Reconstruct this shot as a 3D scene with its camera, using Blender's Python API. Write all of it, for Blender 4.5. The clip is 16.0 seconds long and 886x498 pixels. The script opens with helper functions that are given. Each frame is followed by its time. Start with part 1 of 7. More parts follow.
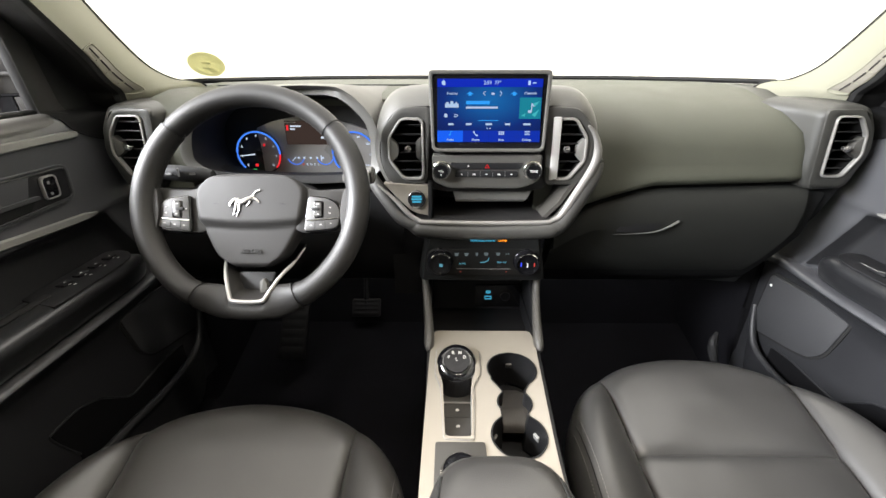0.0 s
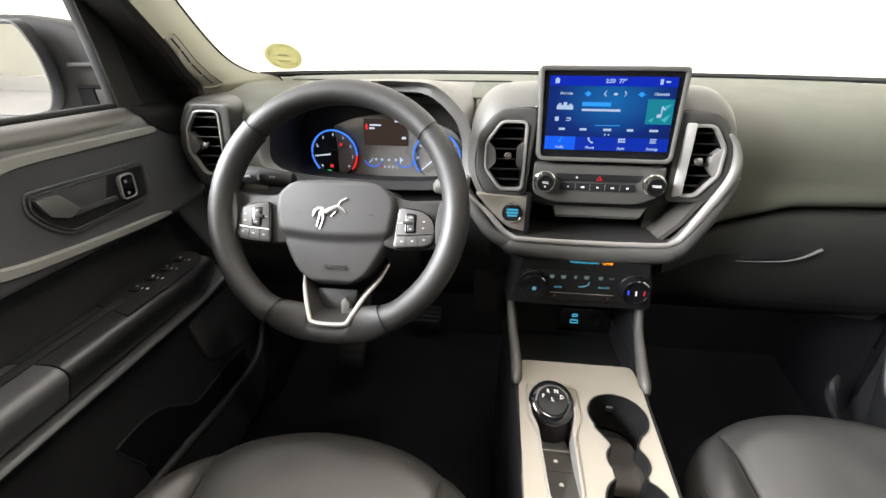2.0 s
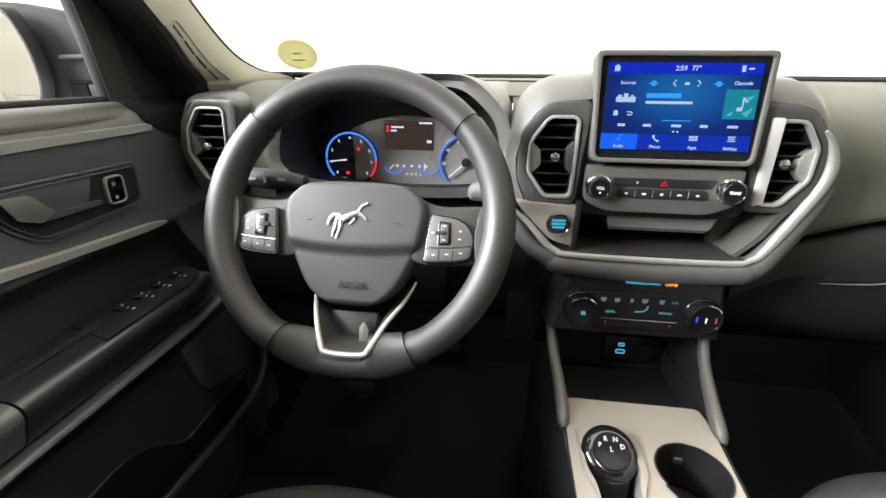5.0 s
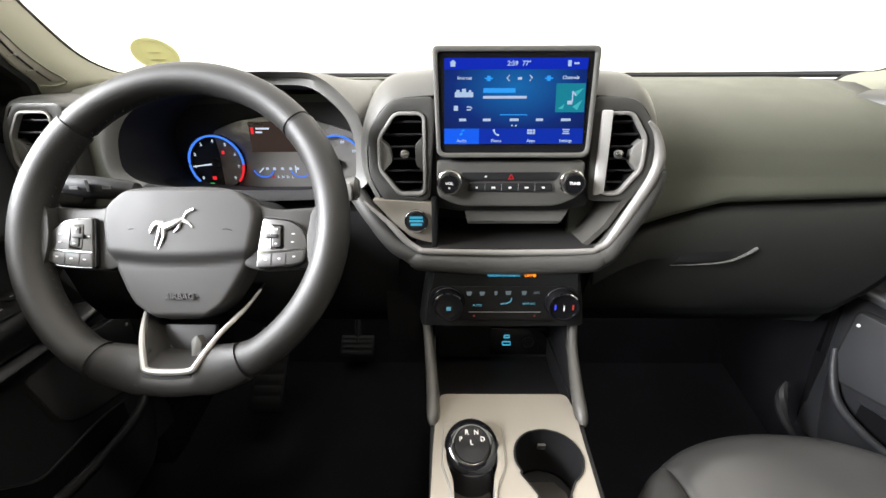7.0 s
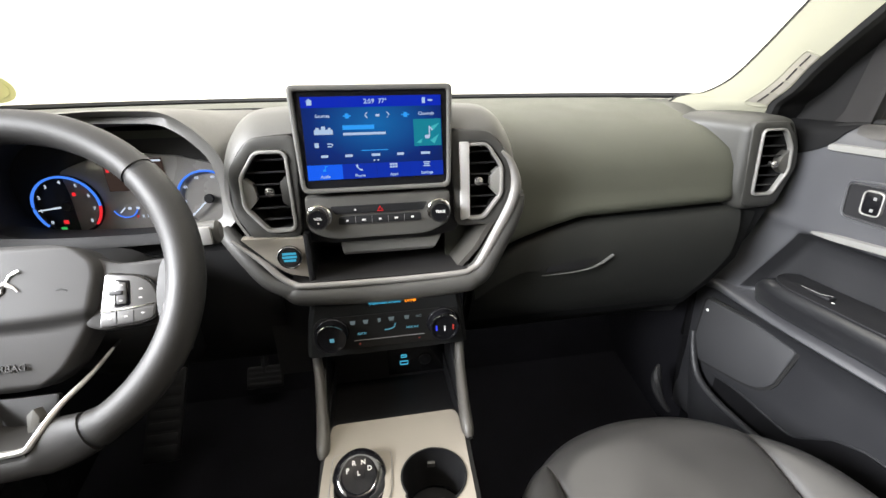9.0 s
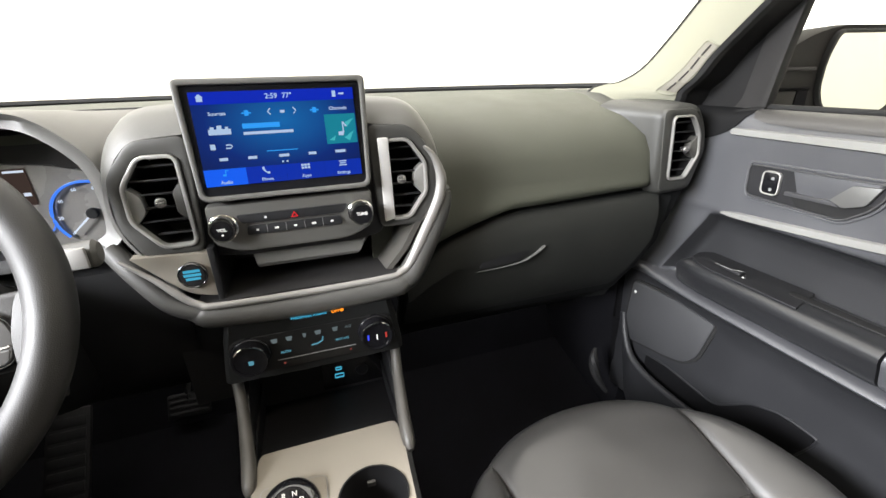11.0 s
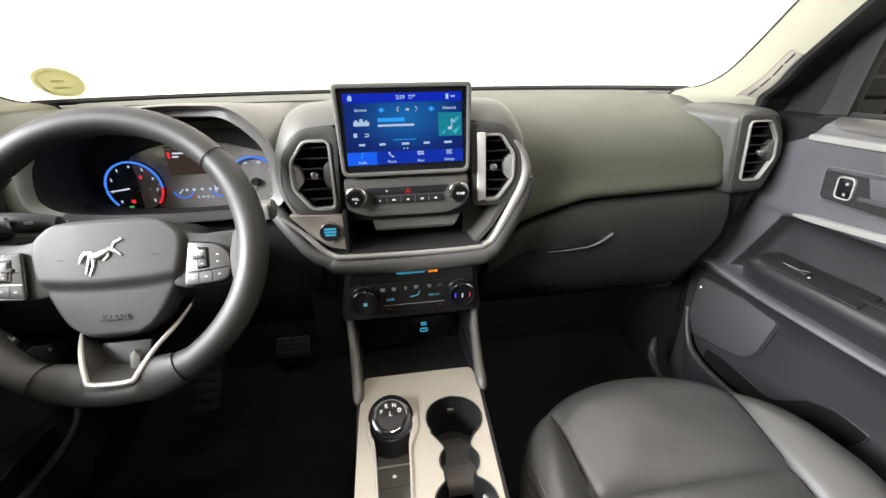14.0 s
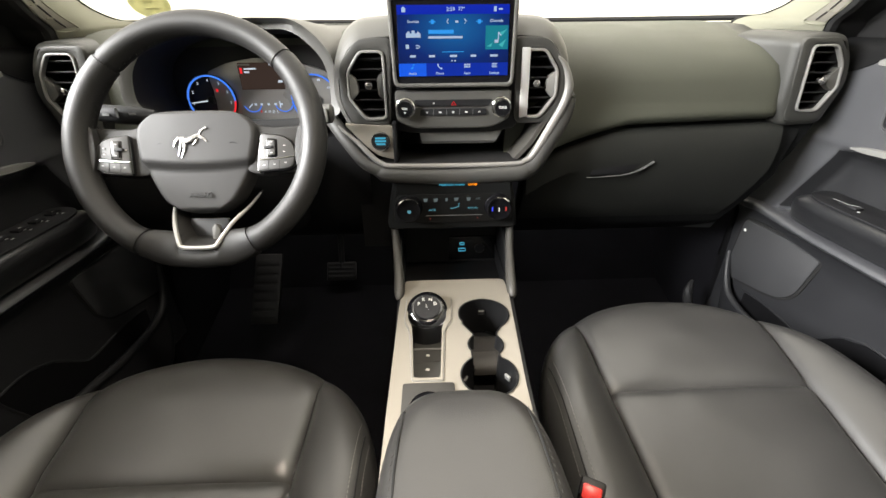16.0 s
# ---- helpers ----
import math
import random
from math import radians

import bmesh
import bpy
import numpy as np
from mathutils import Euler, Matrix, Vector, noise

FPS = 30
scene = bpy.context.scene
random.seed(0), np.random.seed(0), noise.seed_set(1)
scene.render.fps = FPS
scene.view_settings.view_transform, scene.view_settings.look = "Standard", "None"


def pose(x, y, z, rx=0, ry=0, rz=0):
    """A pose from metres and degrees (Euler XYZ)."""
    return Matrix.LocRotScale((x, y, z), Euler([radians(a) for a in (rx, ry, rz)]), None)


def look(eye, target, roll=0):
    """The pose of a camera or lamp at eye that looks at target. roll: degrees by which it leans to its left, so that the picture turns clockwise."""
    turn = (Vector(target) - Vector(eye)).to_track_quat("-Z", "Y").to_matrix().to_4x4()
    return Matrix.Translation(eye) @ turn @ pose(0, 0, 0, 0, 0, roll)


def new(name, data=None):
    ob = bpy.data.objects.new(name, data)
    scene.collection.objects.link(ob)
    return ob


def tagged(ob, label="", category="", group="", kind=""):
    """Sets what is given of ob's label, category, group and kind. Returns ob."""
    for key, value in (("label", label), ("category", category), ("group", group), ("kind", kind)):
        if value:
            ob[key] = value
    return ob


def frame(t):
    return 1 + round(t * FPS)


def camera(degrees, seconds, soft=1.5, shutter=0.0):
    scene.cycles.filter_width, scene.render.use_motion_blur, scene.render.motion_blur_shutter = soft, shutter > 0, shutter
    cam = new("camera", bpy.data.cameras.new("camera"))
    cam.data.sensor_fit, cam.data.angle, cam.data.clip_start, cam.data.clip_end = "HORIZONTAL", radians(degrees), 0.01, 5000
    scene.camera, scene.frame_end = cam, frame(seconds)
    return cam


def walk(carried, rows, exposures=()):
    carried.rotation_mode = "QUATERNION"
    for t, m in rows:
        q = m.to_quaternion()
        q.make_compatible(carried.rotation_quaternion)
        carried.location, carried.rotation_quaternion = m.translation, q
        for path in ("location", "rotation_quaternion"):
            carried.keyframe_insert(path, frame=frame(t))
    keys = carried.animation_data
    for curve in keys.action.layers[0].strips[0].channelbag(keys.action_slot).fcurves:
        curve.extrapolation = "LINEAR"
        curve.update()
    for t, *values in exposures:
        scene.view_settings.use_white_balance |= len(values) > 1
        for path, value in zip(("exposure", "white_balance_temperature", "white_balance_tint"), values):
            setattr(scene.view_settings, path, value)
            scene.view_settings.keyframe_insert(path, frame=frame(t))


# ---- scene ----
cam = camera(93.6, 16.0)
METRES, EYE, TILT, LEAN, TURN = 0.86, 0.90, -25.0, 0.0, 0.5
ROWS = [
    (0.0, 0.0, 0.0, 0.0, 0.0, 0.0, -0.0),
    (0.5, -0.0332, 0.0348, 0.0138, 0.91, -0.41, -0.47),
    (1.0, -0.0505, 0.055, 0.0294, 2.23, -0.66, -1.18),
    (1.5, -0.0778, 0.0741, 0.0385, 3.65, -0.87, -1.94),
    (2.0, -0.1146, 0.0978, 0.0436, 5.05, -0.85, -2.72),
    (2.5, -0.1565, 0.1145, 0.0433, 6.22, -0.55, -3.38),
    (3.0, -0.196, 0.121, 0.041, 7.13, -0.09, -3.86),
    (5.5, -0.1417, 0.2148, 0.0305, 5.0, 2.34, -2.61),
    (6.0, -0.0883, 0.2074, 0.0298, 3.41, 2.4, -1.74),
    (6.5, -0.0454, 0.2136, 0.0338, 1.67, 2.47, -0.73),
    (7.0, -0.0137, 0.2259, 0.0322, 0.0, 2.53, 0.16),
    (7.5, 0.0157, 0.2375, 0.0351, -1.58, 2.55, 1.03),
    (8.0, 0.0463, 0.2297, 0.0404, -3.54, 2.68, 2.06),
    (8.5, 0.0527, 0.2195, 0.0567, -6.22, 2.71, 3.43),
    (9.0, 0.0768, 0.1981, 0.0678, -9.17, 2.65, 5.05),
    (9.5, 0.102, 0.2069, 0.0726, -12.33, 2.35, 6.71),
    (10.0, 0.1115, 0.2293, 0.0744, -15.25, 1.94, 8.24),
    (12.5, 0.086, 0.2165, 0.0808, -17.41, 0.48, 9.45),
    (13.0, 0.0593, 0.1806, 0.0762, -14.56, 0.92, 8.03),
    (13.5, 0.0456, 0.1437, 0.0655, -11.34, 1.05, 6.29),
    (14.0, 0.0365, 0.0994, 0.0452, -8.18, 1.0, 4.65),
    (14.5, 0.0322, 0.0739, 0.0132, -5.67, 0.57, 3.38),
    (15.0, 0.0396, 0.0656, -0.0192, -3.92, -0.46, 2.49),
    (15.5, 0.0372, 0.0485, -0.0457, -2.77, -1.92, 1.91),
    (16.0, 0.0347, 0.0334, -0.068, -2.05, -3.18, 1.52),
]
walk(cam, [(t, pose(-0.072, 0, EYE, TILT, LEAN, TURN) @ pose(METRES * x, METRES * y, METRES * z, 90 + pitch, roll, yaw)) for t, x, y, z, yaw, pitch, roll in ROWS],
     [(0.0, 0.21, 6720, 11), (3.0, 0.28, 6720, 11), (5.5, 0.26, 6710, 11), (7.0, 0.20, 6700, 11), (9.0, 0.17, 6700, 11), (13.0, 0.16, 6740, 11), (15.0, 0.15, 6820, 11), (16.0, 0.08, 7000, 10)])

# ---- light ----
world = bpy.data.worlds.new("studio_air")
scene.world = world
world.use_nodes = True
world.node_tree.nodes["Background"].inputs[0].default_value = (1.0, 0.985, 0.93, 1)
world.node_tree.nodes["Background"].inputs[1].default_value = 4.1


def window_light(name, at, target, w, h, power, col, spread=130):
    """A soft rectangular lamp: an unseen one added beside the car, or the lit map lamps in its roof."""
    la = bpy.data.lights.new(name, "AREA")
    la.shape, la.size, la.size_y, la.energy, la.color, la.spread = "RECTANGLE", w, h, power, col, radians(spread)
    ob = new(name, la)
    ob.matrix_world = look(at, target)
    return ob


# added lamp with no visible source, to brighten the passenger side
window_light("added_side_light", (-3.1, -0.28, 2.10), (0.5, 0.45, 0.48), 2.6, 1.1, 530.0, (0.90, 0.94, 1.0))
window_light("map_lamp_light", (-0.05, 0.17, 1.318), (-0.40, 0.12, 0.30), 0.06, 0.04, 3.2, (1.0, 0.91, 0.79), 88)
window_light("map_lamp_light", (0.05, 0.17, 1.318), (0.30, 0.18, 0.30), 0.06, 0.04, 1.6, (1.0, 0.92, 0.80), 96)


# ---- materials ----
def mat(name, col, rough=0.5, metal=0.0, bump=0.0, scale=700.0, var=0.12, stain=9.0, coat=0.0, spec=0.5, cells=False):
    """A surface with grain, fine relief and slow colour drift, at real size."""
    m = bpy.data.materials.new(name)
    m.use_nodes = True
    nt = m.node_tree
    b = nt.nodes["Principled BSDF"]
    b.inputs["Metallic"].default_value = metal
    b.inputs["Coat Weight"].default_value = coat
    b.inputs["Coat Roughness"].default_value = 0.08
    b.inputs["Specular IOR Level"].default_value = spec
    tc = nt.nodes.new("ShaderNodeTexCoord")
    n1 = nt.nodes.new("ShaderNodeTexNoise")
    n1.inputs["Scale"].default_value = stain
    n1.inputs["Detail"].default_value = 5
    nt.links.new(tc.outputs["Object"], n1.inputs["Vector"])
    n2 = nt.nodes.new("ShaderNodeTexNoise")
    n2.inputs["Scale"].default_value = scale
    n2.inputs["Detail"].default_value = 3
    nt.links.new(tc.outputs["Object"], n2.inputs["Vector"])
    mixer = nt.nodes.new("ShaderNodeMath")
    mixer.operation = "MULTIPLY_ADD"
    mixer.inputs[1].default_value = 0.35
    nt.links.new(n2.outputs["Fac"], mixer.inputs[0])
    nt.links.new(n1.outputs["Fac"], mixer.inputs[2])
    ramp = nt.nodes.new("ShaderNodeValToRGB")
    lo, hi = 1 - var, 1 + var
    ramp.color_ramp.elements[0].position, ramp.color_ramp.elements[1].position = 0.40, 0.95
    ramp.color_ramp.elements[0].color = (col[0] * lo, col[1] * lo, col[2] * lo, 1)
    ramp.color_ramp.elements[1].color = (min(1, col[0] * hi), min(1, col[1] * hi), min(1, col[2] * hi), 1)
    nt.links.new(mixer.outputs[0], ramp.inputs[0])
    nt.links.new(ramp.outputs[0], b.inputs["Base Color"])
    rr = nt.nodes.new("ShaderNodeMapRange")
    rr.inputs["From Min"].default_value, rr.inputs["From Max"].default_value = 0.3, 0.7
    rr.inputs["To Min"].default_value, rr.inputs["To Max"].default_value = rough * 0.88, min(1, rough * 1.12)
    nt.links.new(n1.outputs["Fac"], rr.inputs["Value"])
    nt.links.new(rr.outputs[0], b.inputs["Roughness"])
    if bump:
        src = n2.outputs["Fac"]
        if cells:
            vo = nt.nodes.new("ShaderNodeTexVoronoi")
            vo.inputs["Scale"].default_value = scale
            nt.links.new(tc.outputs["Object"], vo.inputs["Vector"])
            src = vo.outputs["Distance"]
        bp = nt.nodes.new("ShaderNodeBump")
        bp.inputs["Strength"].default_value = bump
        bp.inputs["Distance"].default_value = 0.0006
        nt.links.new(src, bp.inputs["Height"])
        nt.links.new(bp.outputs[0], b.inputs["Normal"])
    return m


def glow(name, col, strength=1.0, base=0.002):
    m = bpy.data.materials.new(name)
    m.use_nodes = True
    b = m.node_tree.nodes["Principled BSDF"]
    b.inputs["Base Color"].default_value = (base, base, base, 1)
    b.inputs["Roughness"].default_value = 0.2
    b.inputs["Specular IOR Level"].default_value = 0.02
    b.inputs["Emission Color"].default_value = (*col, 1)
    b.inputs["Emission Strength"].default_value = strength
    return m


def clear(name, gloss=0.05, tint=(1, 1, 1)):
    m = bpy.data.materials.new(name)
    m.use_nodes = True
    nt = m.node_tree
    nt.nodes.remove(nt.nodes["Principled BSDF"])
    tr, gl, mx = nt.nodes.new("ShaderNodeBsdfTransparent"), nt.nodes.new("ShaderNodeBsdfGlossy"), nt.nodes.new("ShaderNodeMixShader")
    tr.inputs[0].default_value = (*tint, 1)
    gl.inputs["Roughness"].default_value = 0.02
    mx.inputs[0].default_value = gloss
    nt.links.new(tr.outputs[0], mx.inputs[1])
    nt.links.new(gl.outputs[0], mx.inputs[2])
    nt.links.new(mx.outputs[0], nt.nodes["Material Output"].inputs[0])
    return m


def screen_picture():
    """The backlit picture behind the tiles of the touch screen: navy edges, brighter blue middle."""
    m = glow("screen_backlight", (0.01, 0.05, 0.3), 1.0)
    nt = m.node_tree
    b = nt.nodes["Principled BSDF"]
    tc, mp, gr, ramp = (nt.nodes.new(k) for k in ("ShaderNodeTexCoord", "ShaderNodeMapping", "ShaderNodeTexGradient", "ShaderNodeValToRGB"))
    gr.gradient_type = "SPHERICAL"
    mp.inputs["Location"].default_value = (-0.62, 0, -0.78)
    mp.inputs["Scale"].default_value = (1.2, 0.0, 1.15)
    nt.links.new(tc.outputs["Generated"], mp.inputs[0])
    nt.links.new(mp.outputs[0], gr.inputs[0])
    nt.links.new(gr.outputs["Fac"], ramp.inputs[0])
    e = ramp.color_ramp.elements
    e[0].color, e[1].color = (0.002, 0.006, 0.055, 1), (0.004, 0.115, 0.36, 1)
    e.new(0.45).color = (0.002, 0.020, 0.16, 1)
    nt.links.new(ramp.outputs[0], b.inputs["Emission Color"])
    return m


DASH = mat("soft_dash_skin", (0.0455, 0.0475, 0.0345), 0.66, bump=0.35, scale=900, cells=True)
DASH_LOW = mat("hard_lower_dash", (0.0090, 0.0094, 0.0094), 0.6, bump=0.3, scale=900, cells=True, spec=0.15)
CAPGREY = mat("end_cap_plastic", (0.0275, 0.0275, 0.0247), 0.5, bump=0.25, scale=1000)
RIMGREY = mat("satin_grey_rim_paint", (0.215, 0.206, 0.195), 0.5, 0.4, var=0.06)
BELT = mat("brown_black_belt_vinyl", (0.038, 0.036, 0.034), 0.5, bump=0.3, scale=900, cells=True)
# Darker than the door skin, so that the recess looks shaded.
RECESS_SHADE = mat("dark_recess_shade", (0.0185, 0.0188, 0.0202), 0.40, bump=0.3, scale=800, cells=True)
# Door plastic darkened to hold the shade of lower door and map pocket.
DOORLOW = mat("shaded_lower_door_plastic", (0.0135, 0.0138, 0.0153), 0.45, bump=0.25, scale=900, cells=True, spec=0.3)
HOUSING = mat("grey_console_plastic", (0.069, 0.067, 0.0615), 0.5, bump=0.2, scale=1100)
DARK = mat("black_plastic", (0.0105, 0.0105, 0.0115), 0.5, bump=0.2, scale=900, spec=0.3)
GLOSS = mat("gloss_black", (0.006, 0.006, 0.007), 0.12, coat=0.6)
SILVER = mat("satin_silver_paint", (0.36, 0.35, 0.335), 0.48, 0.65, var=0.05)
GREYTRIM = mat("grey_metallic_trim", (0.30, 0.295, 0.28), 0.42, 0.5, var=0.05)
STRIP = mat("pale_silver_strip", (0.190, 0.189, 0.180), 0.5, 0.2, var=0.05)
DECK = mat("champagne_console_paint", (0.275, 0.249, 0.212), 0.42, 0.35, bump=0.05, scale=1500, var=0.05)
CHROME = mat("chrome", (0.75, 0.75, 0.74), 0.10, 1.0, var=0.03)
LEATHER = mat("black_leather", (0.028, 0.0272, 0.0262), 0.32, bump=0.14, scale=800, cells=True, stain=14)
RIM = mat("wheel_leather", (0.0135, 0.0129, 0.0124), 0.54, spec=0.40, bump=0.18, scale=900, cells=True)
AIRBAG = mat("airbag_cover_skin", (0.0262, 0.0253, 0.0250), 0.62, spec=0.34, bump=0.10, scale=900, cells=True)
GREYMARK = mat("pale_grey_print", (0.36, 0.35, 0.33), 0.5, var=0.05)
WELL = mat("matt_black_well", (0.007, 0.007, 0.0075), 0.45, spec=0.3)
BRIDGE = mat("dark_brown_rubber", (0.019, 0.017, 0.0155), 0.65, bump=0.2, spec=0.3)
SPOKE = mat("dark_spoke_skin", (0.018, 0.0172, 0.0165), 0.5, bump=0.15, scale=900, cells=True, spec=0.35)
TAB = mat("brown_grey_rubber", (0.030, 0.027, 0.024), 0.6, bump=0.2, spec=0.3)
SILL = mat("black_sill_plastic", (0.009, 0.009, 0.0095), 0.6, bump=0.2, spec=0.25)
CAPBLACK = mat("polished_black_cap", (0.005, 0.005, 0.006), 0.16, spec=0.22)
VENTGREY = mat("dark_vent_surround", (0.041, 0.0403, 0.0375), 0.5, bump=0.2, scale=1100)
GLOVE = mat("glove_box_plastic", (0.0150, 0.0156, 0.0140), 0.6, bump=0.3, scale=900, cells=True, spec=0.25)
BOWLRIM = mat("dark_bowl_rim_plastic", (0.040, 0.040, 0.042), 0.45, bump=0.1, spec=0.4)
ARMFRONT = mat("black_armrest_plastic", (0.0150, 0.0153, 0.0165), 0.32, bump=0.10, scale=900, cells=True, spec=0.5)
LIPGREY = mat("grey_fascia_lip", (0.046, 0.045, 0.042), 0.5, bump=0.2, scale=1100)
# Near black that stands in for shade where openings are left flat.
SHADEBLACK = mat("black_shade_fill", (0.004, 0.004, 0.0045), 0.95, spec=0.04)
DOORSKIN = mat("door_panel_plastic", (0.0555, 0.0565, 0.061), 0.34, bump=0.12, scale=900, cells=True)
PILLAR = mat("cream_pillar_fabric", (0.152, 0.150, 0.113), 0.85, bump=0.3, scale=1300, var=0.06)
GREYFAB = mat("grey_beige_grille", (0.125, 0.116, 0.096), 0.7, bump=0.2, scale=1300, var=0.06)
LINER = mat("cream_headliner", (0.60, 0.57, 0.48), 0.9, bump=0.3, scale=1200, var=0.05)
CARPET = mat("black_carpet", (0.0058, 0.0058, 0.0072), 0.95, bump=0.8, scale=500, var=0.4, spec=0.05)
REARBLOCK = mat("dark_rear_blocker", (0.03, 0.03, 0.03), 0.9, bump=0.4, scale=600)
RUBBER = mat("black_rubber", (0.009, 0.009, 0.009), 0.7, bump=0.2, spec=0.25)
THREAD = mat("grey_thread", (0.15, 0.145, 0.135), 0.8, var=0.1)
RED = mat("red_plastic", (0.62, 0.03, 0.025), 0.35)
PAINT = mat("white_car_paint", (0.80, 0.80, 0.80), 0.2, coat=0.5, var=0.03)
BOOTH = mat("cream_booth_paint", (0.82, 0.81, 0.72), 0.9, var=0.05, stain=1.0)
# Booth paint darkened so that less side light bounces into the cabin.
BOOTH_DIM = mat("dimmed_booth_paint", (0.36, 0.355, 0.32), 0.9, var=0.05, stain=1.0)
BOOTHFLOOR = mat("pale_booth_floor", (0.72, 0.71, 0.72), 0.6, var=0.1, stain=1.5)
MIRRORCAP = mat("mirror_housing_plastic", (0.0115, 0.0107, 0.0100), 0.65, bump=0.2, scale=900, spec=0.10)
# One glass in two strengths, dimmed on the driver side to tame the bright booth.
MIRROR = mat("dimmed_mirror_glass", (0.37, 0.375, 0.40), 0.015, 1.0, var=0.0)
MIRROR_FAR = mat("bright_mirror_glass", (0.72, 0.71, 0.62), 0.015, 1.0, var=0.0)
PODGREY = mat("switch_pod_grey", (0.042, 0.041, 0.040), 0.45, 0.0, var=0.05, spec=0.4)
FRAMEGREY = mat("window_frame_plastic", (0.0190, 0.0182, 0.0180), 0.65, bump=0.2, spec=0.2)
KNOBGREY = mat("dull_chrome_knob", (0.42, 0.41, 0.40), 0.25, 0.9, var=0.08)
HOLLOW = mat("instrument_hollow_plastic", (0.0200, 0.0192, 0.0192), 0.55, bump=0.2, scale=900, spec=0.3)
CORNER = mat("deep_black_corner_plastic", (0.0058, 0.0058, 0.0060), 0.7, bump=0.2, spec=0.12)
SAIL = mat("matt_black_corner_plastic", (0.0105, 0.0103, 0.0103), 0.7, bump=0.2, spec=0.15)
BAR = mat("bright_silver_paint", (0.50, 0.49, 0.475), 0.35, 0.25, var=0.05)
GREYKEY = mat("dark_grey_key_plastic", (0.036, 0.034, 0.031), 0.45, bump=0.1)
SLOT = mat("shadowed_grille_cloth", (0.022, 0.020, 0.017), 0.8, var=0.06)
KEYBLACK = mat("satin_black_keys", (0.007, 0.007, 0.007), 0.5, spec=0.2)
BUTTRESS = mat("dark_console_plastic", (0.050, 0.047, 0.042), 0.5, bump=0.2, scale=1100)
LEVER = mat("satin_lever_paint", (0.10, 0.10, 0.097), 0.4, 0.3, var=0.05)
SPEAKER = mat("speaker_cover_cloth", (0.0215, 0.0220, 0.0238), 0.6, bump=0.5, scale=1100)
WHITE = mat("white_print", (0.60, 0.60, 0.58), 0.5, var=0.05)
GREYPRINT = mat("grey_print", (0.16, 0.16, 0.16), 0.5, var=0.05)
STICKER = mat("yellow_sticker_paper", (0.42, 0.415, 0.31), 0.7, var=0.08)
tr_ = STICKER.node_tree.nodes.new("ShaderNodeBsdfTranslucent")
tr_.inputs[0].default_value = (0.78, 0.76, 0.50, 1)
mx_ = STICKER.node_tree.nodes.new("ShaderNodeMixShader")
mx_.inputs[0].default_value = 0.4
STICKER.node_tree.links.new(STICKER.node_tree.nodes["Principled BSDF"].outputs[0], mx_.inputs[1])
STICKER.node_tree.links.new(tr_.outputs[0], mx_.inputs[2])
STICKER.node_tree.links.new(mx_.outputs[0], STICKER.node_tree.nodes["Material Output"].inputs[0])
STICKER_INK = STICKER.copy()
STICKER_INK.name = "sticker_ink"
for e_ in STICKER_INK.node_tree.nodes["Color Ramp"].color_ramp.elements:
    e_.color = (0.40, 0.395, 0.29, 1)
GLASS = clear("windscreen_glass", 0.03)
SCREEN = screen_picture()
S_BAR = glow("screen_status_blue", (0.001, 0.018, 0.42), 1.0)
S_TAB = glow("screen_tab_blue", (0.001, 0.024, 0.36), 1.0)
S_TABON = glow("screen_selected_tab", (0.003, 0.10, 0.80), 1.0)
S_WHITE = glow("screen_white", (0.36, 0.50, 0.70), 1.0)
S_BLUE = glow("screen_cyan", (0.02, 0.30, 0.85), 1.0)
S_ART = glow("screen_teal_art", (0.004, 0.19, 0.27), 1.0)
S_ARTL = glow("screen_pale_teal", (0.04, 0.40, 0.46), 1.0)
G_BLUE = glow("gauge_blue", (0.05, 0.20, 0.85), 1.1)
G_RED = glow("gauge_red", (0.85, 0.03, 0.04), 0.9)
G_WHITE = glow("gauge_white", (0.65, 0.75, 0.9), 0.9)
G_GREEN = glow("gauge_green", (0.05, 0.6, 0.15), 0.7)
G_DISPLAY = glow("gauge_display", (0.040, 0.027, 0.023), 1.0)
L_CYAN = glow("cyan_legend", (0.05, 0.36, 0.55), 1.0)
L_AMBER = glow("amber_legend", (1.0, 0.30, 0.02), 1.2)
L_SOFT = glow("soft_blue_legend", (0.08, 0.25, 0.33), 1.0)
L_DIMRED = glow("dim_red_legend", (0.22, 0.05, 0.04), 1.0)
L_DIM = glow("dim_legend", (0.10, 0.13, 0.14), 1.0)
# Pale grey base: the glare on the dark lens is put into it.
CLUSTER = mat("cluster_lens_with_glare", (0.19, 0.183, 0.174), 0.3, coat=0.4)


# ---- mesh building ----
def part(name, bm, material, parent, label="", smooth=38, m=None):
    """Links a bmesh, given in world coordinates, as one mesh under a thing or a part."""
    if m is not None:
        bm.transform(m)
    bmesh.ops.recalc_face_normals(bm, faces=bm.faces)
    me = bpy.data.meshes.new(name)
    bm.to_mesh(me)
    bm.free()
    me.materials.append(material)
    me.shade_smooth()
    me.set_sharp_from_angle(angle=radians(smooth))
    ob = new(name, me)
    if parent is not None:
        ob.parent = parent
        if parent.type == "EMPTY":
            ob.matrix_parent_inverse = Matrix.Translation(-parent.location)
    if label:
        ob["label"] = label
    return ob


def thing(name, at, label, category, group="", kind=""):
    e = new(name)
    e.location = at
    e.empty_display_size = 0.02
    return tagged(e, label, category, group, kind)


def structure(name, bm, material, label, category="", smooth=38):
    return tagged(part(name, bm, material, None, "", smooth), label, category or name.split("_")[0], "", "structure")


def XZ(a, b, c):
    return (a, c, b)


def YZ(a, b, c):
    return (c, a, b)


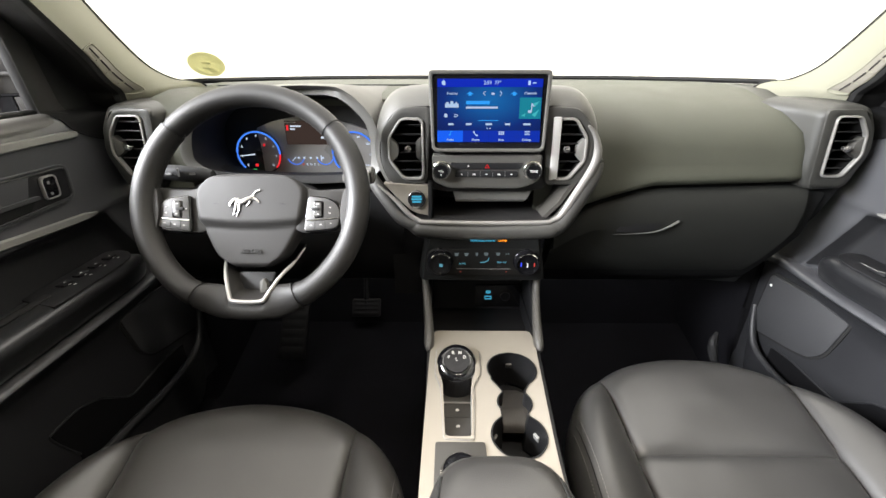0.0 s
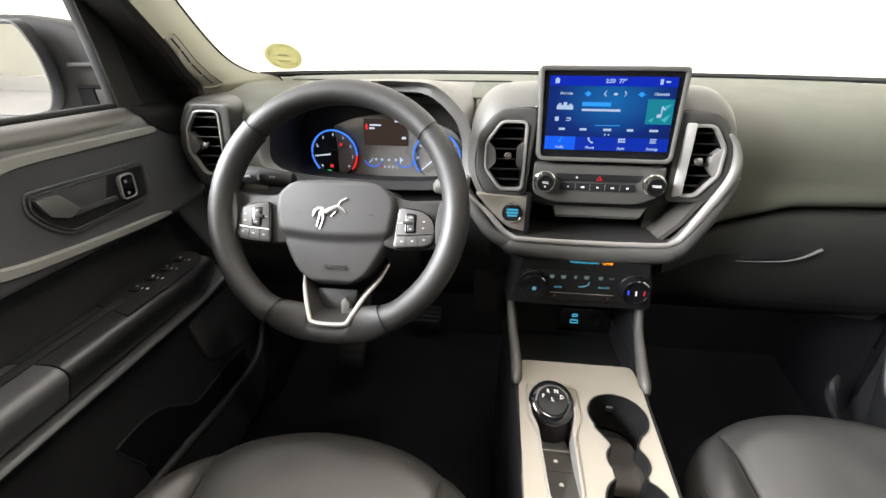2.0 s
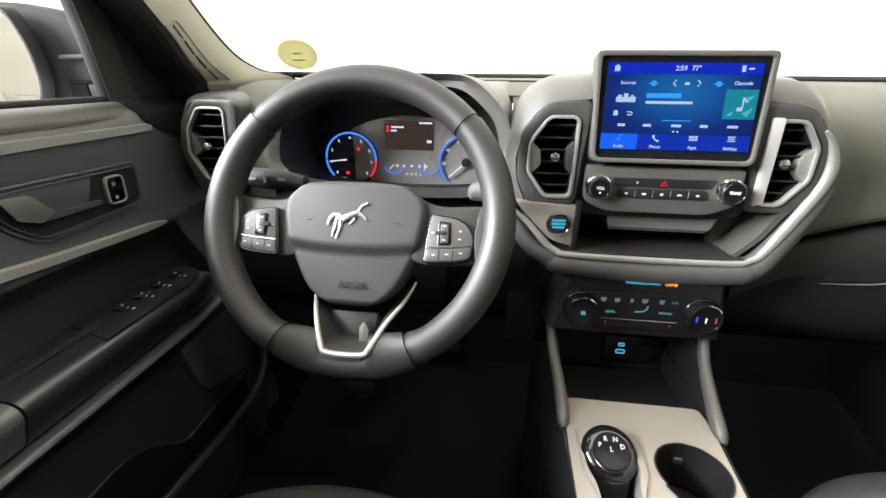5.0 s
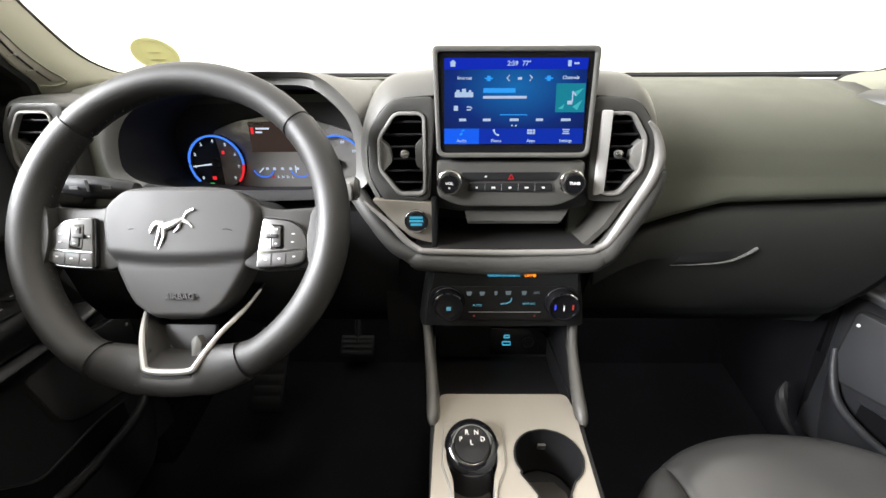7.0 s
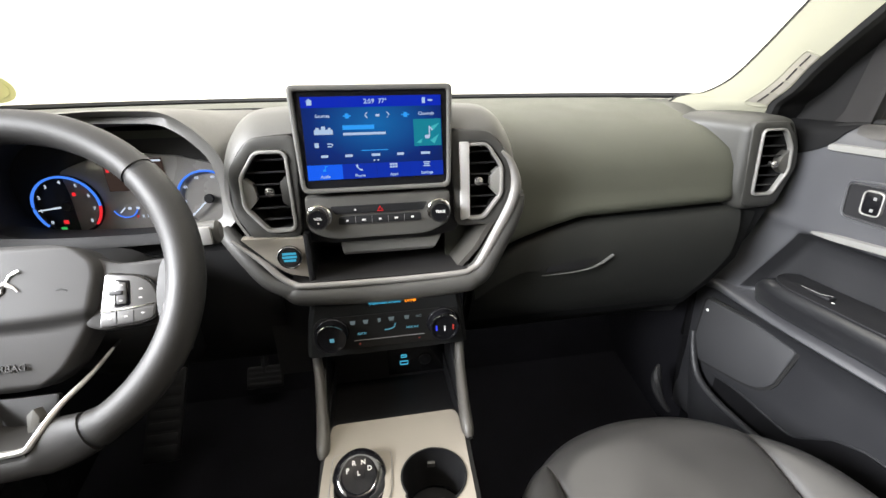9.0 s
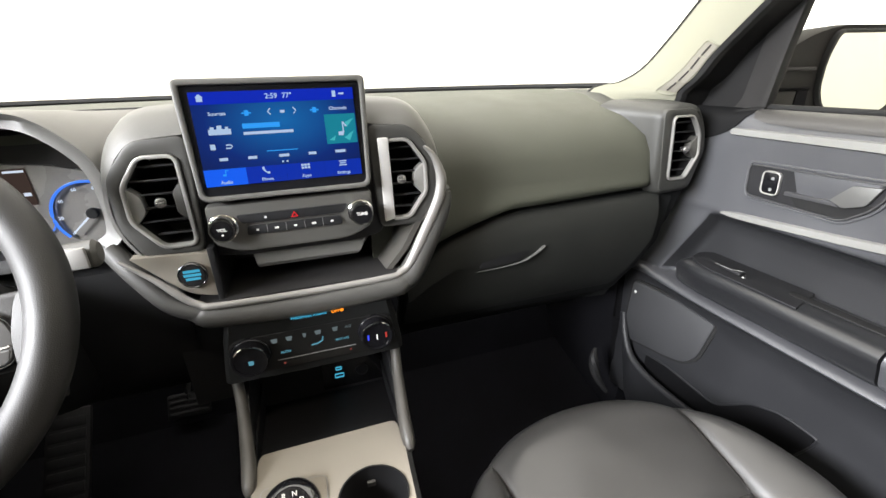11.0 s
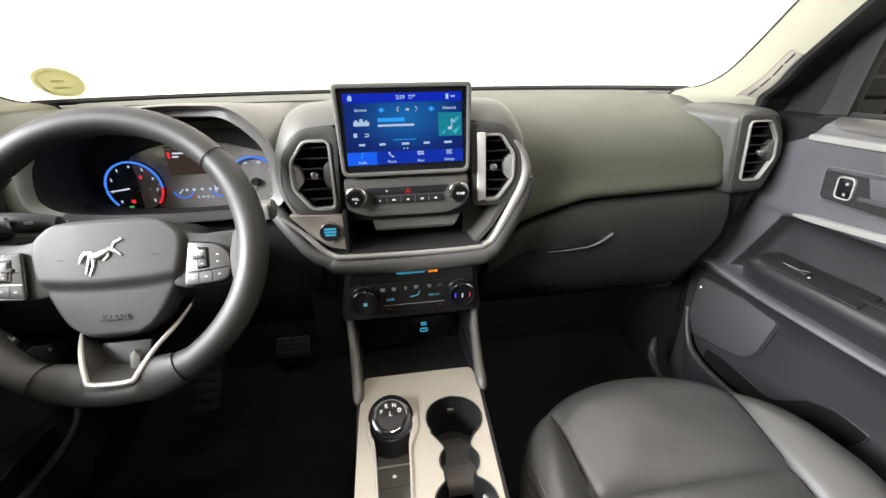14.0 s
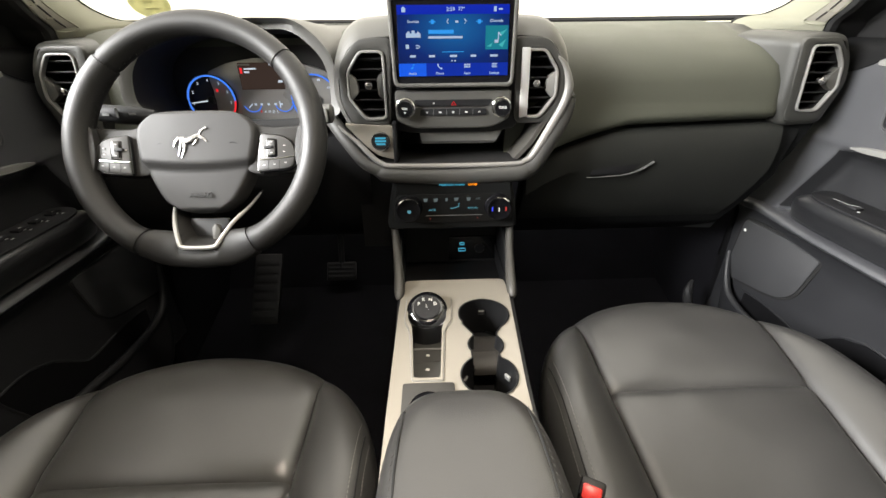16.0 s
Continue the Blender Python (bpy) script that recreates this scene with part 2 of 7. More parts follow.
def XY(a, b, c):
    return (a, b, c)


def bevelled(bm, r, seg=2, angle=30):
    if r > 0:
        es = [e for e in bm.edges if len(e.link_faces) == 2 and e.calc_face_angle(0) > radians(angle)]
        bmesh.ops.bevel(bm, geom=es, offset=r, segments=seg, profile=0.5, affect="EDGES", clamp_overlap=True)
    return bm


def box(x0, x1, y0, y1, z0, z1, r=0.0, seg=2):
    bm = bmesh.new()
    bmesh.ops.create_cube(bm, size=1, matrix=Matrix.Translation(((x0 + x1) / 2, (y0 + y1) / 2, (z0 + z1) / 2)) @ Matrix.Diagonal((x1 - x0, y1 - y0, z1 - z0, 1)))
    return bevelled(bm, r, seg)


def merged(*bms):
    out = bmesh.new()
    for b in bms:
        me = bpy.data.meshes.new("tmp")
        b.to_mesh(me)
        b.free()
        out.from_mesh(me)
        bpy.data.meshes.remove(me)
    return out


def rounded(pts, r, n=5):
    """The polygon with its corners rounded; r is one radius or one for each corner."""
    out, k = [], len(pts)
    for i in range(k):
        p, a, b = Vector(pts[i]), Vector(pts[i - 1]), Vector(pts[(i + 1) % k])
        rr = r[i] if isinstance(r, (list, tuple)) else r
        da, db = (a - p), (b - p)
        la, lb = da.length, db.length
        t = min(rr, la * 0.45, lb * 0.45)
        s, e = p + da / la * t, p + db / lb * t
        for j in range(n + 1):
            u = j / n
            q = (1 - u) ** 2 * s + 2 * u * (1 - u) * p + u * u * e
            out.append((q.x, q.y))
    return out


def prism(pts, c0, c1, to=XZ, r=0.0, seg=2, angle=30):
    bm = bmesh.new()
    a = [bm.verts.new(to(p[0], p[1], c0)) for p in pts]
    b = [bm.verts.new(to(p[0], p[1], c1)) for p in pts]
    bm.faces.new(a)
    bm.faces.new(b[::-1])
    for i in range(len(pts)):
        j = (i + 1) % len(pts)
        bm.faces.new((a[j], a[i], b[i], b[j]))
    bmesh.ops.recalc_face_normals(bm, faces=bm.faces)
    return bevelled(bm, r, seg, angle)


def offset(pts, d):
    """The closed polygon moved outwards by d (inwards for minus)."""
    area = sum(pts[i - 1][0] * pts[i][1] - pts[i][0] * pts[i - 1][1] for i in range(len(pts)))
    sgn, out, k = (1 if area > 0 else -1), [], len(pts)
    for i in range(k):
        e1 = Vector(pts[i]) - Vector(pts[i - 1])
        e2 = Vector(pts[(i + 1) % k]) - Vector(pts[i])
        n = Vector((0.0, 0.0))
        for e in (e1, e2):
            if e.length > 1e-9:
                n += Vector((e.y, -e.x)).normalized()
        n = n.normalized() if n.length > 1e-9 else Vector((0, 0))
        out.append((pts[i][0] + sgn * n.x * d, pts[i][1] + sgn * n.y * d))
    return out


def hoop(outer, inner, c0, c1, to=XZ, r=0.0):
    """A flat closed band between two outlines of as many points."""
    bm = bmesh.new()
    L = [[bm.verts.new(to(p[0], p[1], c)) for p in pts] for pts, c in ((outer, c0), (outer, c1), (inner, c1), (inner, c0))]
    k = len(outer)
    for s in range(4):
        A, B = L[s], L[(s + 1) % 4]
        for i in range(k):
            j = (i + 1) % k
            bm.faces.new((A[i], A[j], B[j], B[i]))
    bmesh.ops.recalc_face_normals(bm, faces=bm.faces)
    return bevelled(bm, r, 2, 50)


def loft(loops, closed=True, cap=True):
    bm = bmesh.new()
    V = [[bm.verts.new(p) for p in lp] for lp in loops]
    k = len(loops[0])
    for A, B in zip(V, V[1:]):
        for i in range(k if closed else k - 1):
            j = (i + 1) % k
            bm.faces.new((A[i], A[j], B[j], B[i]))
    if cap and closed:
        bm.faces.new(V[0][::-1])
        bm.faces.new(V[-1])
    return bm


def solid_sheet(rows, d):
    """A sheet of points thickened by the vector d, with closed borders."""
    bm = bmesh.new()
    d = Vector(d)
    T = [[bm.verts.new(p) for p in r] for r in rows]
    B = [[bm.verts.new(Vector(p) + d) for p in r] for r in rows]
    n, k = len(rows), len(rows[0])
    for i in range(n - 1):
        for j in range(k - 1):
            bm.faces.new((T[i][j], T[i][j + 1], T[i + 1][j + 1], T[i + 1][j]))
            bm.faces.new((B[i][j], B[i + 1][j], B[i + 1][j + 1], B[i][j + 1]))
    rim = [(0, j) for j in range(k)] + [(i, k - 1) for i in range(1, n)] + [(n - 1, j) for j in range(k - 2, -1, -1)] + [(i, 0) for i in range(n - 2, 0, -1)]
    for (a, b), (c, e) in zip(rim, rim[1:] + rim[:1]):
        bm.faces.new((T[a][b], B[a][b], B[c][e], T[c][e]))
    return bm


def curve_points(pts, n=6, closed=False):
    """A smooth line through the points."""
    P = [Vector(p) for p in pts]
    k, out = len(P), []
    for i in range(k if closed else k - 1):
        p0 = P[i - 1] if closed or i else P[0]
        p1, p2 = P[i], P[(i + 1) % k]
        p3 = P[(i + 2) % k] if closed or i + 2 < k else P[-1]
        for j in range(n):
            t = j / n
            out.append(0.5 * (2 * p1 + (p2 - p0) * t + (2 * p0 - 5 * p1 + 4 * p2 - p3) * t * t + (3 * p1 - p0 - 3 * p2 + p3) * t ** 3))
    if not closed:
        out.append(P[-1])
    return out


def tube(pts, r, n=8, closed=False, flat=1.0, up=(0, 0, 1)):
    """A rod along the points; r is one radius or one for each point; flat squeezes it along up."""
    P = [Vector(p) for p in pts]
    k, loops = len(P), []
    for i in range(k):
        a = P[i - 1] if closed or i else P[0]
        b = P[(i + 1) % k] if closed or i + 1 < k else P[-1]
        t = (b - a).normalized()
        s = t.cross(Vector(up))
        s = s.normalized() if s.length > 1e-6 else t.orthogonal().normalized()
        w = s.cross(t)
        rr = r[i] if isinstance(r, (list, tuple)) else r
        loops.append([P[i] + rr * (math.cos(q) * s + math.sin(q) * flat * w) for q in (2 * math.pi * j / n for j in range(n))])
    if closed:
        loops.append(loops[0])
    bm = loft(loops, True, not closed)
    if closed:
        bmesh.ops.remove_doubles(bm, verts=bm.verts, dist=1e-7)
    return bm


def turned(profile, m, n=28):
    """A body of revolution about the local z axis, from (radius, height) pairs."""
    loops = [[m @ Vector((max(r, 1e-5) * math.cos(q), max(r, 1e-5) * math.sin(q), h)) for q in (2 * math.pi * j / n for j in range(n))] for r, h in profile]
    return loft(loops, True, True)


def toward(x, y, z, tilt=0.0):
    """Local z points at the seats (minus y), tilted up by some degrees; local x to the right, local y up."""
    return Matrix.Translation((x, y, z)) @ Matrix.Rotation(radians(90 - tilt), 4, "X")


def lettering(name, text, size, m, material, parent, label="", depth=0.0004):
    cu = bpy.data.curves.new("tmp_text", "FONT")
    cu.body, cu.size, cu.align_x, cu.align_y, cu.extrude, cu.offset, cu.resolution_u = text, size, "CENTER", "CENTER", depth, size * 0.022, 2
    ob = bpy.data.objects.new("tmp_text", cu)
    scene.collection.objects.link(ob)
    bpy.context.view_layer.update()
    me = bpy.data.meshes.new_from_object(ob.evaluated_get(bpy.context.evaluated_depsgraph_get()))
    bpy.data.objects.remove(ob)
    bm = bmesh.new()
    bm.from_mesh(me)
    bpy.data.meshes.remove(me)
    return part(name, bm, material, parent, label, 30, m)


def disc(r, depth, m, n=24, bev=0.0):
    return turned([(r - bev, depth), (r, depth - bev), (r, 0)] if bev else [(r, depth), (r, 0)], m, n)


# ---- the booth round the car ----
structure("ground", box(-10, 10, -8, 9, -0.62, -0.60), BOOTHFLOOR, "pale grey painted floor of the photo booth", "floor")
# passenger side walls are made taller, the rear one dimmed, to hold back light
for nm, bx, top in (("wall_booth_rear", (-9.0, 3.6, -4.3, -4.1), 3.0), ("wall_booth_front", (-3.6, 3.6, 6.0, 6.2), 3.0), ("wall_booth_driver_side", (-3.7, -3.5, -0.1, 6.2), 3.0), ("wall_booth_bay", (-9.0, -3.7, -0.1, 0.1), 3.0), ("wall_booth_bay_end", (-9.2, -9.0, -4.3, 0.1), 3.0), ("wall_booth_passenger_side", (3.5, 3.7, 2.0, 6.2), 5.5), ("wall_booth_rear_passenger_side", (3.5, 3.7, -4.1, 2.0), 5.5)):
    structure(nm, box(*bx, -0.6, top), BOOTH_DIM if "rear_passenger" in nm else BOOTH, "cream white wall of the open-topped booth, raised and dimmed on the passenger side to cut light", "wall")
structure("baseboard", box(-9.0, 3.5, -4.1, -4.05, -0.6, -0.36, 0.01), PAINT, "white skirting along the rear booth wall", "skirting")


# ---- the cabin shell ----
def pillar_line(s, rows):
    return [Vector((s * x, y, z)) for x, y, z in rows]


def shell():
    structure("floor", solid_sheet([[(x, y, z) for x in (-0.80, -0.45, -0.12, 0.12, 0.45, 0.80)] for y, z in ((-0.46, 0.0), (-0.2, 0.0), (0.2, 0.0), (0.95, 0.0), (1.2, 0.06), (1.42, 0.34), (1.46, 0.66))], (0, 0, -0.02)), CARPET, "black carpeted cabin floor and toe board", "floor")
    # unseen wall added behind the seats to keep light from the rear out
    structure("wall_rear", box(-0.80, 0.80, -0.46, -0.42, 0, 1.36), REARBLOCK, "added dark wall that closes the front cabin and blocks rear light", "wall")
    structure("ceiling", box(-0.80, 0.80, -0.46, 0.40, 1.33, 1.36, 0.008), LINER, "cream fabric headliner", "ceiling")
    for s, nm in ((-1, "wall_driver_side"), (1, "wall_passenger_side")):
        a, b = (s * 0.775, s * 0.80)
        x0, x1 = min(a, b), max(a, b)
        structure(nm, merged(box(x0, x1, -0.46, -0.30, 0.0, 1.36), box(x0, x1, -0.30, 0.30, 1.27, 1.36)), LINER, "cream door post and roof rail beside the side window", "wall")
        structure("trim_hinge_cover" if s < 0 else "trim_hinge_cover_far", box(min(s * 0.750, s * 0.80), max(s * 0.750, s * 0.80), 0.85, 0.99, 0.70, 0.826, 0.004), CORNER, "black cover between door hinge and dashboard end", "trim")
        side = prism([(0.90, -0.02), (0.90, 0.16), (0.945, 0.30), (0.945, 0.82), (1.48, 0.82), (1.48, -0.02)], s * 0.728, s * 0.81, YZ, 0.004)
        structure("trim_kick_panel" if s < 0 else "trim_kick_panel_far", side, CARPET, "black carpeted kick panel beside the footwell", "trim")
    structure("trim_footwell_edge", tube(curve_points([Vector(q) for q in ((0.642, 0.905, 0.240), (0.633, 0.897, 0.222), (0.630, 0.888, 0.198), (0.634, 0.872, 0.168), (0.650, 0.855, 0.140))], 4), [0.004, 0.005, 0.007, 0.008, 0.010, 0.011, 0.012, 0.012, 0.012, 0.012, 0.011, 0.010, 0.009, 0.008, 0.007, 0.006, 0.005], 8), SILL, "black curved edge beside the passenger footwell", "trim")
    for s, nm in ((-1, "body_side"), (1, "body_side_far")):
        structure(nm, solid_sheet([[(s * (0.825 + 0.01 * math.sin(k * 0.9)), y, 0.80 - 0.16 * k) for k in range(6)] for y in (-3.0, -2.2, -1.4, -0.8, -0.38)], (s * 0.004, 0, 0)), PAINT, "white painted rear body side seen in the door mirror", "car body")
    # windscreen
    def ws(x, v):
        e = abs(x) / 0.72
        yb, yt = 1.235 - 0.25 * e ** 2.6, 0.44 - 0.04 * e ** 2
        return (x, yb + (yt - yb) * v, 0.83 + (1.34 - 0.83) * v)
    xs = [-0.78 + 1.56 * i / 20 for i in range(21)]
    pane = structure("window_windscreen", solid_sheet([[ws(x, v / 6) for x in xs] for v in range(7)], (0, 0.004, 0.003)), GLASS, "clear curved windscreen", "windscreen")
    pane.visible_shadow = False
    edge = [Vector((x, 1.195 - 0.235 * (abs(x) / 0.70) ** 3.2, 0.846)) for x in [-0.66 + 1.32 * i / 24 for i in range(25)]]
    structure("trim_windscreen_seal", tube(edge, 0.0065, 6), RUBBER, "black rubber seal along the windscreen base", "seal")
    # bonnet seen just over the dashboard
    rows = []
    for j in range(9):
        y = 1.34 + 0.13 * j
        rows.append([(x, y, 0.815 + 0.016 * math.exp(-((abs(x) - 0.55) / 0.16) ** 2) + 0.012 * math.sin(j / 8 * math.pi) - 0.03 * (j / 8) ** 3) for x in [-0.8 + 0.1 * i for i in range(17)]])
    structure("bonnet", solid_sheet(rows, (0, 0, -0.015)), PAINT, "white painted bonnet beyond the windscreen", "bonnet")


shell()


def pillar(s):
    inner = [(0.600, 1.02, 0.800), (0.615, 0.985, 0.842), (0.655, 0.962, 0.850), (0.692, 0.940, 0.875), (0.718, 0.910, 0.925), (0.730, 0.850, 1.000), (0.730, 0.760, 1.090), (0.712, 0.620, 1.205), (0.68, 0.48, 1.30), (0.66, 0.40, 1.345)]
    outer = [(0.700, 0.875, 0.780), (0.692, 0.848, 0.822), (0.690, 0.841, 0.838), (0.690, 0.813, 0.862), (0.690, 0.783, 0.900), (0.690, 0.713, 0.968), (0.692, 0.630, 1.05), (0.690, 0.525, 1.15), (0.685, 0.42, 1.25), (0.68, 0.35, 1.31)]
    A, B = curve_points(pillar_line(s, inner), 4), curve_points(pillar_line(s, outer), 4)
    rows = []
    for p, q in zip(A, B):
        row = []
        for k in range(7):
            u = k / 6
            m = p.lerp(q, u)
            bow = math.sin(math.pi * u)
            row.append(m + Vector((-s * 0.010 * bow, -0.008 * bow, 0.002 * bow)))
        rows.append(row)
    t = thing("pillar_trim", (s * 0.70, 0.93, 0.83), "cream fabric windscreen pillar cover with a slotted speaker grille", "pillar trim")
    part("cover", solid_sheet(rows, (s * 0.004, 0.008, 0.003)), PILLAR, t)
    # shallow grille recess with four slots and pale bridges
    def on(z, u):
        """A point of the cover at height z, u from the glass (0) to the door seal (1), a little proud."""
        i = next(k for k in range(len(rows) - 1) if rows[k + 1][6].z > z)
        f = (z - rows[i][6].z) / (rows[i + 1][6].z - rows[i][6].z)
        k = min(5, int(u * 6))
        a, b = (r[k].lerp(r[k + 1], u * 6 - k) for r in (rows[i], rows[i + 1]))
        return a.lerp(b, f) + Vector((-s * 0.0016, -0.0008, 0))
    lift = Vector((-s * 0.0016, -0.0010, 0))
    outer_, mid_, inner_ = ([on(z, u + du * k / 4) for k, z in enumerate((0.908, 0.890, 0.870, 0.851, 0.835))] for u, du in ((0.985, 0.0), (0.86, -0.01), (0.74, -0.03)))
    strips = [curve_points(q, 4) for q in (outer_, mid_, inner_)]
    g = part("grille", solid_sheet([list(r) for r in zip(*strips)], (s * 0.002, 0.004, 0)), GREYFAB, t, "grey slotted grille")
    rim = curve_points([outer_[0], strips[2][0].lerp(outer_[0], 0.35) + Vector((0, 0, 0.0025)), *inner_[:4], inner_[4] + Vector((0, 0, -0.002)), mid_[4] + Vector((0, 0, -0.006)), outer_[4] + Vector((0, 0, -0.003))], 4)
    part("grille_rim", tube(rim, 0.0014, 6), PILLAR, g, "cream raised rim")
    for k in range(4):
        a, b = mid_[k], mid_[k + 1]
        part("slot", tube([a.lerp(b, 0.10) + lift * 0.5, b.lerp(a, 0.10) + lift * 0.5], 0.0014, 6), SLOT, g, "dark grille slot")
        if k:
            part("bridge", tube([a.lerp(inner_[k], 0.15) + lift, a.lerp(outer_[k], 0.75) + lift], 0.0007, 6), PILLAR, g, "pale grille bridge")
    # rubber edge along the glass
    part("glass_edge", tube([p + Vector((s * 0.001, 0.004, 0.001)) for p in A], 0.003, 6), RUBBER, t, "black rubber glass edge")
    # black return between the cover and the door frame, then the corner panel
    part("door_seal", solid_sheet([[q + Vector((s * 0.002, -0.001, 0)), q + Vector((s * 0.006, -0.007, -0.002)), q + Vector((s * 0.016, -0.009, -0.003)), q + Vector((s * 0.022, -0.003, -0.001))] for q in B], (0, 0.006, 0.002)), RUBBER, t, "black rubber door seal")
    part("post_cover", solid_sheet([[q + Vector((s * 0.018, -0.0035, -0.001)), q + Vector((s * 0.040, -0.007, -0.001)), Vector((s * 0.7585, q.y - 0.010, q.z))] for q in B], (0, 0.005, 0.002)), SAIL, t, "black plastic post cover")
    sail = thing("mirror_sail_panel", (s * 0.76, 0.78, 0.80), "black plastic corner panel between pillar and side window", "corner panel")
    pts = [(0.90, 0.780), (0.86, 0.845), (0.80, 0.925), (0.70, 1.045), (0.55, 1.195), (0.42, 1.30), (0.28, 1.345), (0.28, 1.31), (0.42, 1.255), (0.55, 1.145), (0.655, 1.045), (0.698, 0.985), (0.712, 0.90), (0.722, 0.815), (0.74, 0.785)]
    part("panel", prism(pts, s * 0.757, s * 0.775, YZ, 0.004), SAIL, sail)
    lower = [(0.30, 1.306), (0.42, 1.255), (0.55, 1.145), (0.655, 1.045), (0.698, 0.985), (0.712, 0.90), (0.722, 0.815), (0.738, 0.787)]
    wide = (0.020, 0.024, 0.028, 0.032, 0.036, 0.040, 0.044, 0.046)
    part("frame_strip", prism(lower + [(y + w, z + 0.25 * w) for (y, z), w in reversed(list(zip(lower, wide)))], s * 0.7552, s * 0.757, YZ, 0.0008), FRAMEGREY, sail, "dark grey window frame strip")


pillar(-1)
pillar(1)


# ---- dashboard ----
def pad_profile(x):
    """Cross-section of the dashboard top at x, from the windscreen to the lower lip, as (y, z)."""
    e = abs(x) / 0.72
    far = 1.20 - 0.225 * e ** 3.2
    lip_y = 0.778 + 0.018 * max(0, e - 0.4) ** 1.5
    ax = abs(x)
    lip_z = 0.606 + 0.075 * min(1, max(0, (ax - 0.165) / 0.17)) ** 0.55 + 0.008 * min(1, max(0, (ax - 0.33) / 0.3))
    drop = 0.012 * e ** 3
    pts = [(far, 0.842), (0.6 * far + 0.4 * 0.93, 0.841), (0.25 * far + 0.75 * 0.93, 0.836), (0.925, 0.827 - drop), (0.892, 0.818 - drop), (0.860, 0.807 - drop), (0.833, 0.790 - drop), (0.812, 0.767), (0.800, 0.740), (0.796, 0.71)]
    z9 = 0.71
    for k in range(1, 5):
        u = k / 4
        pts.append((0.796 + (lip_y + 0.008 - 0.796) * u, z9 + (lip_z - z9) * u))
    pts += [(lip_y + 0.009, lip_z - 0.005), (lip_y + 0.013, lip_z - 0.010), (lip_y + 0.030, lip_z - 0.012), (lip_y + 0.07, lip_z - 0.010)]
    return pts


def dashboard():
    d = thing("dashboard", (0, 0.95, 0.60), "dark grey soft-touch dashboard with stitched passenger pad", "dashboard")
    xs = [0.10 + 0.49 * i / 36 for i in range(37)] + [0.600, 0.608, 0.613, 0.616, 0.618]
    swell = (-0.060, -0.050, -0.038, -0.024, -0.014, -0.007, -0.002, 0.002, 0.004, 0.004, 0.003, 0.002, 0.001, 0.0, 0.0, 0.0, 0.0, 0.0)
    def pad_row(x):
        k = max(0, (x - 0.45) / 0.16) ** 1.5
        edge = 1 - math.sqrt(max(0, 1 - max(0, (x - 0.596) / 0.022) ** 2))
        return [(x + k * w, y + 0.008 * edge, z - 0.004 * edge) for (y, z), w in zip(pad_profile(x), swell)]
    part("passenger_pad", solid_sheet([pad_row(x) for x in xs], (0, 0.012, -0.006)), DASH, d, "dark grey grained soft pad")
    # upper pad across the middle and behind the instruments
    mid = []
    for i in range(37):
        x = -0.60 + 0.70 * i / 36
        mid.append([(x, y, z + (0.001 if x < 0.1 else 0)) for y, z in pad_profile(x)[:5]])
    part("upper_pad", solid_sheet(mid, (0, 0.0, -0.012)), DASH, d)
    seam = [(x, 0.995 + 0.02 * math.sin((x + 0.35) * 3), 0.8385) for x in [-0.58 + 0.05 * i for i in range(10)]]
    part("pad_seam", tube(seam, 0.0022, 6), DARK, d, "dark seam line")
    # end caps that carry the outer air vents
    for s in (-1, 1):
        rows = []
        for i in range(9):
            x = s * (0.565 + 0.0195 * i)
            rows.append([(x, y + 0.003, z - 0.003) for y, z in pad_profile(x)[:7]] + [(x, 0.858, 0.755)])
        part("end_cap_top", solid_sheet(rows, (0, 0.02, -0.02)), CAPGREY, d, "dark grey plastic end cap")
        cap = rounded([(s * x, z) for x, z in ((0.606, 0.808), (0.640, 0.820), (0.690, 0.818), (0.714, 0.778), (0.722, 0.732), (0.700, 0.664), (0.626, 0.660), (0.612, 0.70))], 0.014, 5)
        def cap_loop(pp, y, back=0.0, lean=0.0):
            return [Vector((x + s * (0.3 * back if abs(x) > 0.66 else -lean), y, z + (0.10 * back if z > 0.74 else 0))) for x, z in pp]
        part("end_cap", loft([cap_loop(offset(cap, -0.010), 0.7845), cap_loop(offset(cap, -0.005), 0.7865), cap_loop(offset(cap, -0.0015), 0.792, 0.0, 0.002), cap_loop(cap, 0.803, 0.005, 0.003), cap_loop(cap, 0.85, 0.03, 0.018), cap_loop(cap, 0.90, 0.05, 0.045)], True, False), CAPGREY, d, "dark grey plastic end cap")
        low = [(s * 0.704, 0.800, 0.67), (s * 0.688, 0.812, 0.60), (s * 0.655, 0.838, 0.52), (s * 0.630, 0.89, 0.40)]
        rows = [[p, p + Vector((-s * 0.05, 0.006, 0.0)), p + Vector((-s * 0.10, 0.02, 0.0))] for p in (Vector(q) for q in low)]
        part("lower_side_panel", solid_sheet(rows, (0, 0.01, 0)), DASH_LOW, d)
    # lower dash on the passenger side, round the glove box
    rows = []
    for i in range(15):
        x = 0.14 + 0.54 * i / 14
        zt = pad_profile(x)[-2][1]
        rows.append([(x, 0.832, zt - 0.002), (x, 0.812, zt - 0.012), (x, 0.803, zt - 0.03), (x, 0.806, 0.56), (x, 0.828, 0.50), (x, 0.858, 0.44), (x, 0.90, 0.400), (x, 1.0, 0.385)])
        rows[-1] = [(x_ - 0.36 * max(0, 0.60 - z_) * (i / 14) ** 4, y_, z_) for x_, y_, z_ in rows[-1]]
    part("lower_passenger_panel", solid_sheet(rows, (0, 0.012, 0.0)), DASH_LOW, d)
    # knee panel under the steering column
    rows = []
